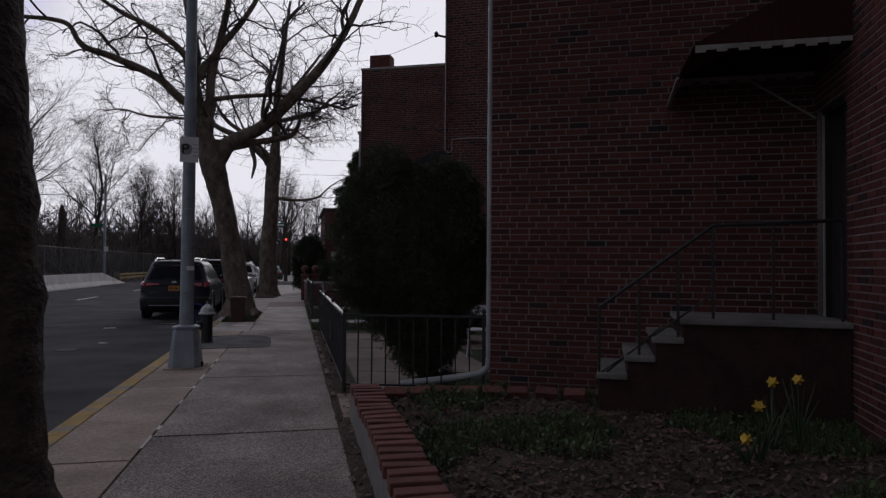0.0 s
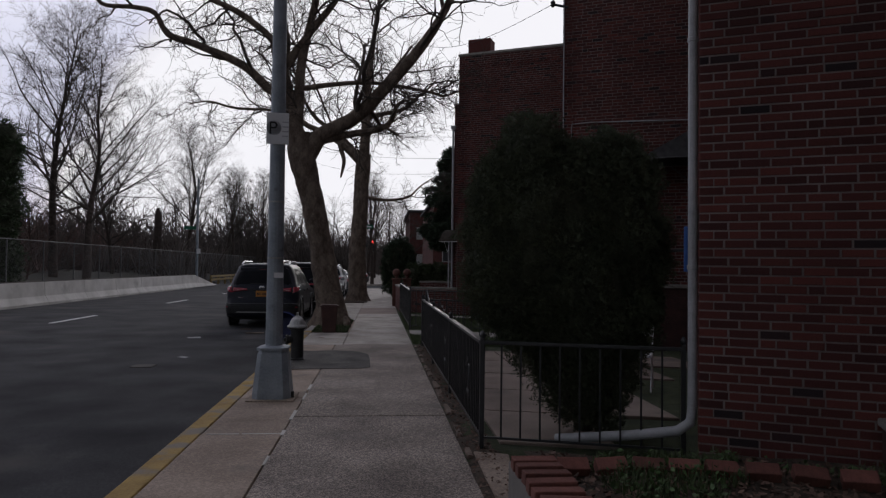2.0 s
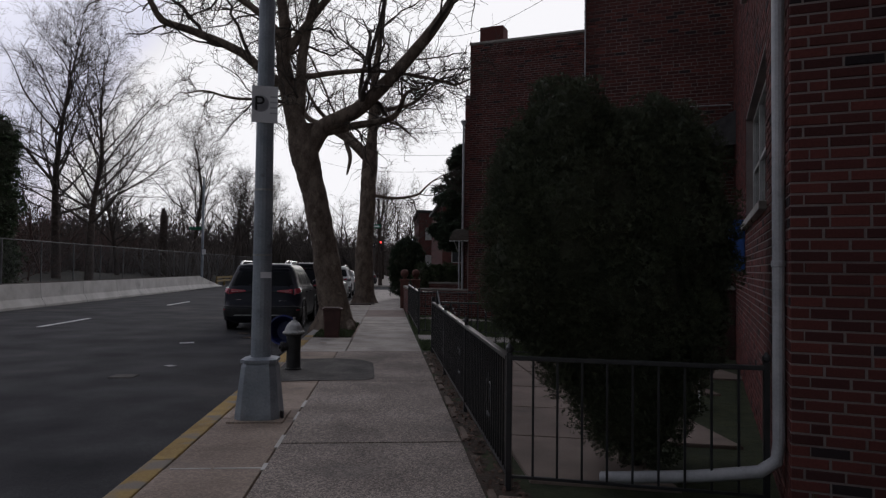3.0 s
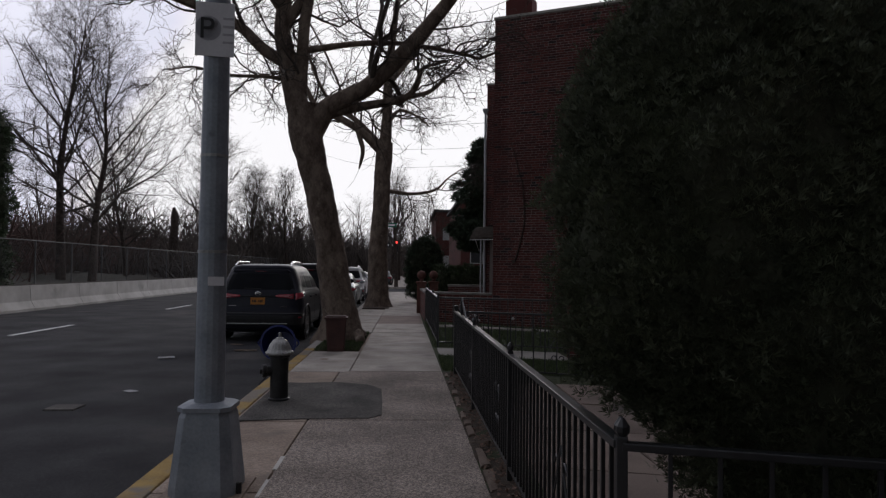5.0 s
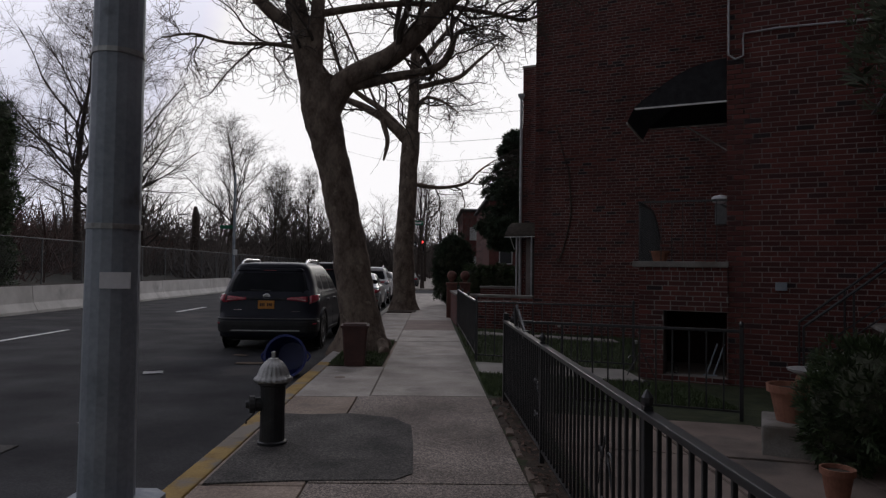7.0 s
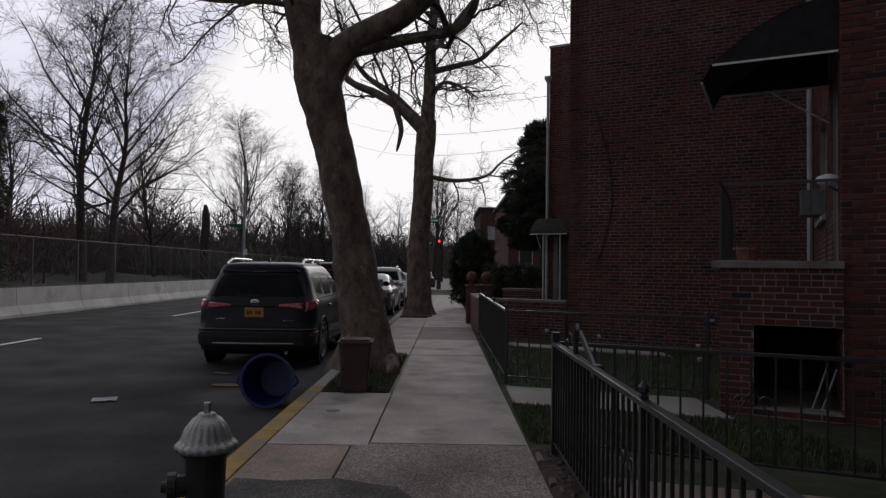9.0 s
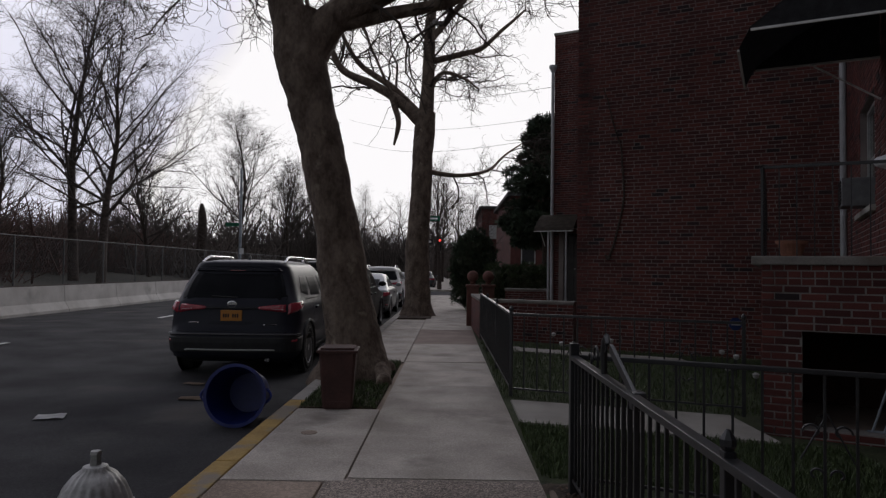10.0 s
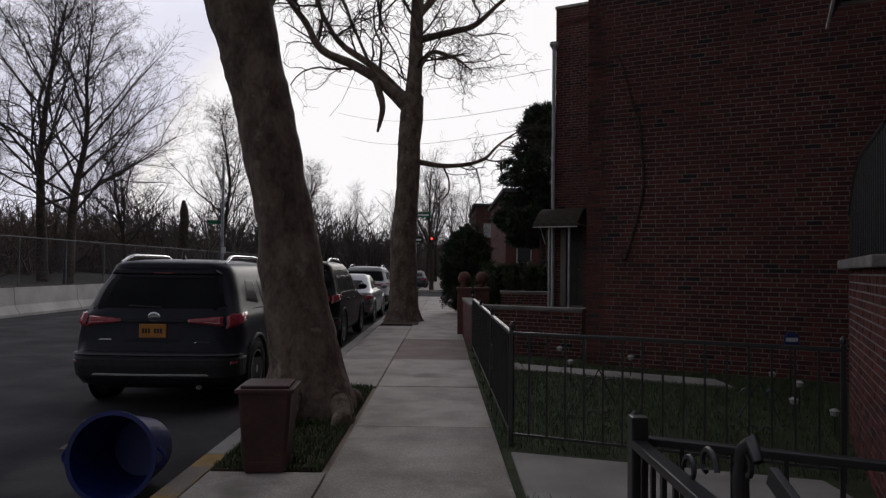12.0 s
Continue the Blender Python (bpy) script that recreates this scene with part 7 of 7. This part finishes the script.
def parked_car(label, x, y, paint, suv=True, W=1.845, L=4.55, H=1.72, plate=M_PLATE, heading=0):
    car = thing("parked_car", label, "car", "cars parked along the kerb", at=pose(x, y, ROAD_Z + 0.012, 0, 0, heading))
    cs = CarShape(suv, L, W, H)
    w = W / 2
    body = part("body", cs.skin(), paint, car, smooth=True)
    rad = 0.355 if suv else 0.32
    wheels = (0.90, L - 0.95)
    if suv:
        glass = [(-0.83, 1.125), (0.83, 1.125), (0.72, 1.515), (-0.72, 1.515)]
        part("rear_window", cs.patch(glass, 0.006, 16, 8, 0.06), M_CARGLASS, car, "dark rear window")
        part("spoiler", cs.patch([(-0.74, 1.525), (0.74, 1.525), (0.66, 1.60), (-0.66, 1.60)], 0.035, 14, 4), paint, car)
        part("stop_lamp", cs.patch([(-0.17, 1.535), (0.17, 1.535), (0.17, 1.56), (-0.17, 1.56)], 0.036, 6, 3), M_TAIL, car, "high red stop lamp")
        part("bumper", cs.patch([(-1.30, 0.34), (1.30, 0.34), (1.28, 0.60), (-1.28, 0.60)], 0.012, 40, 8), M_PLASTIC, car, "black rear bumper")
        part("bumper_ledge", cs.patch([(-1.16, 0.60), (1.16, 0.60), (1.16, 0.636), (-1.16, 0.636)], 0.022, 30, 3), M_DARKTRIM, car)
        # pale non-metal paint puts the strip's silver reflection into its colour
        part("bumper_strip", cs.patch([(-0.72, 0.385), (0.72, 0.385), (0.66, 0.425), (-0.66, 0.425)], 0.028, 24, 3), M_FRAME, car, "silver bumper strip")
        part("tailgate_seam", cs.patch([(-0.80, 0.655), (0.80, 0.655), (0.80, 0.667), (-0.80, 0.667)], 0.003, 24, 2), M_PLASTIC, car)
        part("plate_recess", cs.patch([(-0.36, 0.745), (0.36, 0.745), (0.40, 0.985), (-0.40, 0.985)], 0.004, 10, 4), paint, car)
        part("garnish", cs.patch([(-0.42, 0.985), (0.42, 0.985), (0.44, 1.012), (-0.44, 1.012)], 0.022, 14, 3), M_PLASTIC, car)
        pz, py = 0.815, cs.at(0, 0.85).y - 0.012
        lamp_in = [(0.34, 0.985), (0.80, 0.925), (0.80, 1.075), (0.38, 1.030)]
        lamp_out = [(0.81, 0.905), (1.20, 1.00), (1.26, 1.105), (0.81, 1.095)]
        lens = [(0.55, 0.985), (0.78, 0.968), (0.78, 0.992), (0.55, 1.0)]
        reflector = [(0.86, 0.50), (1.02, 0.51), (1.02, 0.565), (0.88, 0.565)]
    else:
        part("rear_window", cs.patch([(-0.60, 0.975), (0.60, 0.975), (0.52, 1.27), (-0.52, 1.27)], 0.006, 14, 8, 0.06), M_CARGLASS, car, "dark rear window")
        part("bumper_seam", cs.patch([(-1.1, 0.585), (1.1, 0.585), (1.1, 0.597), (-1.1, 0.597)], 0.003, 24, 2), M_PLASTIC, car)
        part("lower_valance", cs.patch([(-0.8, 0.26), (0.8, 0.26), (0.8, 0.36), (-0.8, 0.36)], 0.006, 20, 3), M_PLASTIC, car)
        pz, py = 0.66, cs.at(0, 0.70).y - 0.012
        lamp_in = [(0.40, 0.74), (0.70, 0.70), (0.70, 0.85), (0.42, 0.85)]
        lamp_out = [(0.71, 0.69), (1.12, 0.76), (1.14, 0.86), (0.71, 0.865)]
        lens = [(0.46, 0.76), (0.68, 0.745), (0.68, 0.78), (0.46, 0.79)]
        reflector = [(0.80, 0.42), (0.95, 0.42), (0.95, 0.46), (0.80, 0.46)]
    for flip in (False, True):
        side = -1 if flip else 1

        def sided(c):
            return mirrored(c) if flip else c

        tl = part("tail_lamp", cs.patch(sided(lamp_in), 0.022, 8, 5), M_TAIL, car, "red tail lamp")
        part("corner_lens", cs.patch(sided(lamp_out), 0.026, 12, 5), M_TAIL, tl)
        part("reverse_lens", cs.patch(sided(lens), 0.030, 6, 3), M_CLEAR, tl)
        part("reflector", cs.patch(sided(reflector), 0.018, 5, 3), M_TAIL, car)
        # side glass, from the quarter light forward
        z0, z1 = (1.13, 1.50) if suv else (0.975, 1.27)
        spans = ((0.62, 1.28, 0.92, 1.28), (1.36, 2.16, 1.36, 2.10), (2.24, 3.14, 2.18, 2.72)) if suv else ((1.25, 2.02, 1.52, 2.00), (2.10, 3.00, 2.08, 2.55))
        for a, b, c, d in spans:
            q = [(cs.side_u(a, z0), z0 + (0.07 if suv and a < 1 else 0)), (cs.side_u(b, z0), z0), (cs.side_u(d, z1), z1), (cs.side_u(c, z1), z1)]
            part("side_window", cs.patch(sided(q), 0.006, 8, 6), M_CARGLASS, car)
        q = [(cs.side_u(0.85 if suv else 1.3, z0 - 0.03), z0 - 0.03), (cs.side_u(3.15, z0 - 0.03), z0 - 0.03), (cs.side_u(3.15, z0 - 0.008), z0 - 0.008), (cs.side_u(0.85 if suv else 1.3, z0 - 0.008), z0 - 0.008)]
        part("window_trim", cs.patch(sided(q), 0.010, 20, 2), M_DARKTRIM, car, "thin window trim")
        for a in (1.32, 2.20, 3.22) if suv else (2.06, 3.05):
            part("door_seam", cs.patch(sided([(cs.side_u(a, 0.36), 0.36), (cs.side_u(a + 0.012, 0.36), 0.36), (cs.side_u(a + 0.012, z0 - 0.05), z0 - 0.05), (cs.side_u(a, z0 - 0.05), z0 - 0.05)]), 0.002, 2, 10), M_PLASTIC, car)
        for a in (1.42, 2.30) if suv else (2.12,):
            part("door_handle", box(min(side * (w - 0.03), side * (w + 0.025)), max(side * (w - 0.03), side * (w + 0.025)), a, a + 0.18, z0 - 0.19, z0 - 0.155, 0.01), paint, car)
        part("sill", cs.patch(sided([(cs.side_u(wheels[0] + 0.3, 0.22), 0.24), (cs.side_u(wheels[1] - 0.3, 0.22), 0.24), (cs.side_u(wheels[1] - 0.35, 0.38), 0.38), (cs.side_u(wheels[0] + 0.35, 0.38), 0.38)]), 0.014, 12, 4), M_PLASTIC if suv else paint, car)
        mb_ = lathe([(0.02, 0.0), (0.075, 0.02), (0.085, 0.08), (0.05, 0.11), (0.01, 0.115)], 14, pose(side * (w + 0.09), L - 1.62, z0 + 0.06, -90, 0, 0) @ Matrix.Diagonal((1.3, 0.9, 1, 1)))
        part("mirror", mb_, paint, car, smooth=True)
        for yw in wheels:
            # no hollow is cut: a flat black disc paints the shade around the wheel
            part("well_shade_disc", lathe([(rad + 0.055, 0.0), (rad + 0.05, 0.012), (0.05, 0.012)], 30, pose(side * (w - 0.012), yw, rad, 0, 90 * side, 0)), M_INK, car)
            wh = new("wheel")
            wh.parent = car
            m = pose(side * (w - 0.095), yw, rad, 0, 90 * side, 0)
            part("tyre", lathe([(rad - 0.12, -0.09), (rad - 0.03, -0.108), (rad - 0.006, -0.085), (rad, 0.0), (rad - 0.006, 0.085), (rad - 0.03, 0.108), (rad - 0.11, 0.10), (rad - 0.12, 0.085)], 32, m), M_TYRE, wh, smooth=True)
            bm = lathe([(rad - 0.115, 0.05), (rad - 0.105, 0.098), (rad - 0.125, 0.10), (rad - 0.14, 0.05), (0.06, 0.05)], 24, m)
            for k in range(5):
                for dk in (-7, 7):
                    add_box(bm, 0.03, rad - 0.125, -0.014, 0.014, 0.058, 0.094, 0.005, m @ pose(0, 0, 0, 0, 0, 72 * k + dk))
            add_lathe(bm, [(0.055, 0.06), (0.05, 0.097), (0.02, 0.1)], 12, m)
            part("rim", bm, M_RIM, wh)
            v, f = [], []
            arc = [math.pi * (i / 16 * 1.16 - 0.08) for i in range(17)]
            tube(v, f, [Vector((side * (w - 0.004), yw + (rad + 0.075) * math.cos(a), rad + (rad + 0.075) * math.sin(a))) for a in arc], [0.034] * 17, 6)
            raw_object("wheel_arch", v, f, M_PLASTIC if suv else paint, car, smooth=True)
        if suv:
            zt = cs.top - 0.035
            v, f = [], []
            tube(v, f, [Vector((side * w * (0.66 - 0.02 * math.sin(math.pi * i / 12)), 0.62 + (L - 2.95) * i / 12, zt - 0.02 + 0.095 * min(1, 1.9 * math.sin(math.pi * i / 12)) ** 0.8)) for i in range(13)], [0.022] * 13, 7)
            raw_object("roof_rail", v, f, M_CHROME, car, "silver roof rail", smooth=True)
    npl = part("number_plate", box(-0.155, 0.155, py - 0.006, py + 0.03, pz, pz + 0.155, 0.006), plate, car, "orange number plate")
    for k in range(7):
        if k != 3:
            part("text_bar", box(-0.118 + 0.034 * k, -0.096 + 0.034 * k, py - 0.010, py - 0.0062, pz + 0.05, pz + 0.105), M_INK, npl)
    if suv:
        part("emblem", lathe([(0.055, 0), (0.06, 0.008), (0.045, 0.012), (0.042, 0.004)], 20, pose(0, cs.at(0, 1.05).y + 0.004, 1.055, 90, 0, 0) @ Matrix.Diagonal((1.2, 0.85, 1, 1))), M_CHROME, car, "chrome oval emblem")
        part("wiper", cyl((0.06, cs.at(0, 1.16).y - 0.012, 1.155), (-0.32, cs.at(-0.32, 1.175).y - 0.012, 1.17), 0.010, seg=6), M_PLASTIC, car)
        part("badge", cs.patch([(-0.64, 0.775), (-0.47, 0.775), (-0.47, 0.80), (-0.64, 0.80)], 0.006, 5, 2), M_CHROME, car)
        part("badge", cs.patch([(0.46, 0.755), (0.66, 0.755), (0.66, 0.775), (0.46, 0.775)], 0.006, 5, 2), M_CHROME, car)
        fin = bmesh.new()
        add_lathe(fin, [(0.05, 0.0), (0.035, 0.03), (0.012, 0.07), (0.004, 0.085)], 10, pose(0, 0.95, cs.top - 0.015) @ Matrix.Diagonal((0.5, 1.5, 1, 1)))
        part("aerial_fin", fin, paint, car, smooth=True)
        part("exhaust_pipe", cyl((0.52, 0.12, 0.255), (0.52, 0.5, 0.255), 0.035, seg=10), M_CHROME, car)
    part("underbody", box(-w * 0.8, w * 0.8, 0.5, L - 0.5, 0.17, 0.26), M_PLASTIC, car)
    return car


M_DARKTRIM = surface("worn_black_trim", (0.03, 0.03, 0.032), (0.055, 0.055, 0.058), 9, 0.5, bump=0.2)
M_NAVY = car_paint("dark_slate_paint", (0.020, 0.021, 0.030), (0.028, 0.029, 0.040), 0.0)
M_BLACKCAR = car_paint("black_car_paint", (0.008, 0.008, 0.010), (0.013, 0.013, 0.015), 0.0)
M_SILVERCAR = car_paint("silver_car_paint", (0.24, 0.25, 0.26), (0.32, 0.33, 0.34), 0.7)
M_WHITECAR = car_paint("white_car_paint", (0.55, 0.55, 0.55), (0.66, 0.66, 0.66), 0.0)
M_GREYCAR = car_paint("grey_car_paint", (0.06, 0.065, 0.07), (0.09, 0.095, 0.10), 0.6)
parked_car("dark slate SUV with silver roof rails parked at the kerb", -3.55, 20.5, M_NAVY, W=1.93)
parked_car("black SUV parked close ahead of another", -3.30, 26.2, M_BLACKCAR, H=1.78, W=1.9, L=4.8)
parked_car("silver sedan parked behind a white SUV", -3.25, 32.3, M_SILVERCAR, suv=False, H=1.45, W=1.8, L=4.6)
parked_car("white SUV parked near the corner", -3.3, 38.2, M_WHITECAR, H=1.7)
parked_car("grey sedan parked near the corner", -3.25, 43.8, M_GREYCAR, suv=False, H=1.45, W=1.8, L=4.6)
parked_car("dark sedan standing beyond the crossing", -2.6, 66, M_GREYCAR, suv=False, H=1.45, W=1.8, L=4.6)

# ---- distance: thicket, bank and far trees ----
M_THICKET = surface("brown_thicket", (0.058, 0.047, 0.041), (0.125, 0.104, 0.091), 0.6, 0.95, bump=0, vary=0.3)
M_REDTHICKET = surface("reddish_thicket", (0.085, 0.052, 0.045), (0.155, 0.098, 0.084), 0.6, 0.95, bump=0, vary=0.3)
bank = thing("park_bank", "low brown leaf-covered bank behind the fence", "ground", kind="structure")
v, f = [], []
NX, NY = 16, 60
for i in range(NY + 1):
    for j in range(NX + 1):
        y = -20 + 260 * i / NY
        x = -15.8 - 90 * (j / NX) ** 1.6
        v.append((x, y, -0.18 + (0.7 + 2.2 * (j / NX)) * min(1, j / 5) + 0.4 * noise.noise(Vector((x * 0.08, y * 0.08, 0)))))
for i in range(NY):
    for j in range(NX):
        a = i * (NX + 1) + j
        f.append((a, a + NX + 1, a + NX + 2, a + 1))
raw_object("bank_surface", v, f, M_PARKFLOOR, bank, smooth=True)


def thicket_mesh(seed, n, w, h):
    """A tangle of thin upright stems with side twigs."""
    r = random.Random(seed)
    v, f = [], []
    for _ in range(n):
        p = Vector((r.uniform(-w, w), r.uniform(-w, w), 0))
        hh = h * r.uniform(0.4, 1.0)
        q = wander(r, p, Vector((r.gauss(0, 0.25), r.gauss(0, 0.25), 1)), hh, 5, 0.14, 0.03)
        rr_ = [0.03 * hh / 4 * (1 - 0.7 * k / 5) + 0.008 for k in range(6)]
        tube(v, f, q, rr_, 3)
        for _ in range(6):
            i = r.randint(1, 4)
            d = Vector((r.gauss(0, 1), r.gauss(0, 1), 0.6))
            tube(v, f, wander(r, q[i], d, hh * 0.35, 3, 0.25, 0.05), [0.014, 0.011, 0.008, 0.006], 3)
    return v, f


protos = []
for k, mt in ((0, M_THICKET), (1, M_REDTHICKET), (2, M_THICKET)):
    tv, tf = thicket_mesh(60 + k, 170, 2.6, 4.6)
    protos.append((tv, tf, mt))
thicket_me = []
for tv, tf, mt in protos:
    me = bpy.data.meshes.new("thicket")
    me.from_pydata(tv, [], tf)
    me.materials.append(mt)
    thicket_me.append(me)
rr = random.Random(77)
thick = thing("thicket", "dense leafless brown undergrowth behind the fence", "undergrowth", kind="stuff")
for k in range(95):
    y = rr.uniform(20, 150)
    x = -25 - 0.02 * y - rr.random() ** 1.2 * 34
    ob = new("tangle", thicket_me[k % 3])
    ob.parent = thick
    s = rr.uniform(0.75, 1.25)
    ob.matrix_world = pose(x, y, 0.3, 0, 0, rr.uniform(0, 360)) @ Matrix.Diagonal((s * 1.3, s * 1.3, s * rr.uniform(0.7, 1.2), 1))
for k in range(46):
    ob = new("tangle", thicket_me[k % 3])
    ob.parent = thick
    s = rr.uniform(1.2, 2.2)
    ob.matrix_world = pose(rr.uniform(-45, 4), rr.uniform(150, 210), -0.3, 0, 0, rr.uniform(0, 360)) @ Matrix.Diagonal((s * 1.3, s * 1.3, s, 1))


def tree_line(label, y_of, x0, x1, h, depth, seed):
    """A ragged far strip of wood: many thin overlapping crowns."""
    r = random.Random(seed)
    v, f = [], []
    n = int(abs(x1 - x0) / 0.5)
    for i in range(n):
        x = x0 + (x1 - x0) * i / n
        y = y_of(x) + r.uniform(-depth, depth)
        hh = h * (0.7 + 0.45 * noise.noise(Vector((x * 0.07, seed, 0))) + r.uniform(-0.1, 0.15))
        for _ in range(5):
            q = wander(r, Vector((x + r.uniform(-1, 1), y, -0.3)), Vector((r.gauss(0, 0.22), r.gauss(0, 0.2), 1)), hh * r.uniform(0.55, 1.0), 5, 0.12, 0.02)
            tube(v, f, q, [0.16, 0.13, 0.11, 0.09, 0.07, 0.03], 3)
            for _ in range(9):
                k = r.randint(1, 5)
                tube(v, f, wander(r, q[k], Vector((r.gauss(0, 1), r.gauss(0, 0.6), 0.9)), hh * 0.30, 3, 0.2, 0.03), [0.045, 0.036, 0.028, 0.014], 3)
    ob = raw_object("tree_line", v, f, M_THICKET)
    return tagged(ob, label, "woods", kind="stuff")


tree_line("far grey-brown line of bare woodland", lambda x: 128 + 0.25 * abs(x), -110, 40, 12, 12, 91)
tree_line("far grey-brown line of bare woodland", lambda x: 92 + 0.2 * abs(x), -85, -3.5, 11.5, 12, 93)
tree_line("far grey-brown line of bare woodland", lambda x: 66 + 0.15 * abs(x), -75, -16.5, 8.0, 6, 94)
tree_line("far grey-brown line of bare woodland", lambda x: 40 - (x + 55) * 3.2, -75, -52, 13, 6, 92)
# bare street trees beyond the corner
for x, y, h, k in ((-1.2, 61, 11, 3), (-1.9, 74, 12, 4), (1.8, 68, 9, 3), (-1.4, 92, 14, 4), (2.2, 86, 11, 3), (-2.5, 112, 15, 4), (0.4, 100, 13, 3)):
    ob = copy_thing(wood[k], Matrix.Identity(4))
    ob.matrix_basis = pose(x, y, -0.1, 0, 0, x * 90 + y) @ Matrix.Diagonal((h / 16, h / 16, h / 16, 1))
    tagged(ob, "bare street tree beyond the corner", "tree", "street trees beyond the corner")
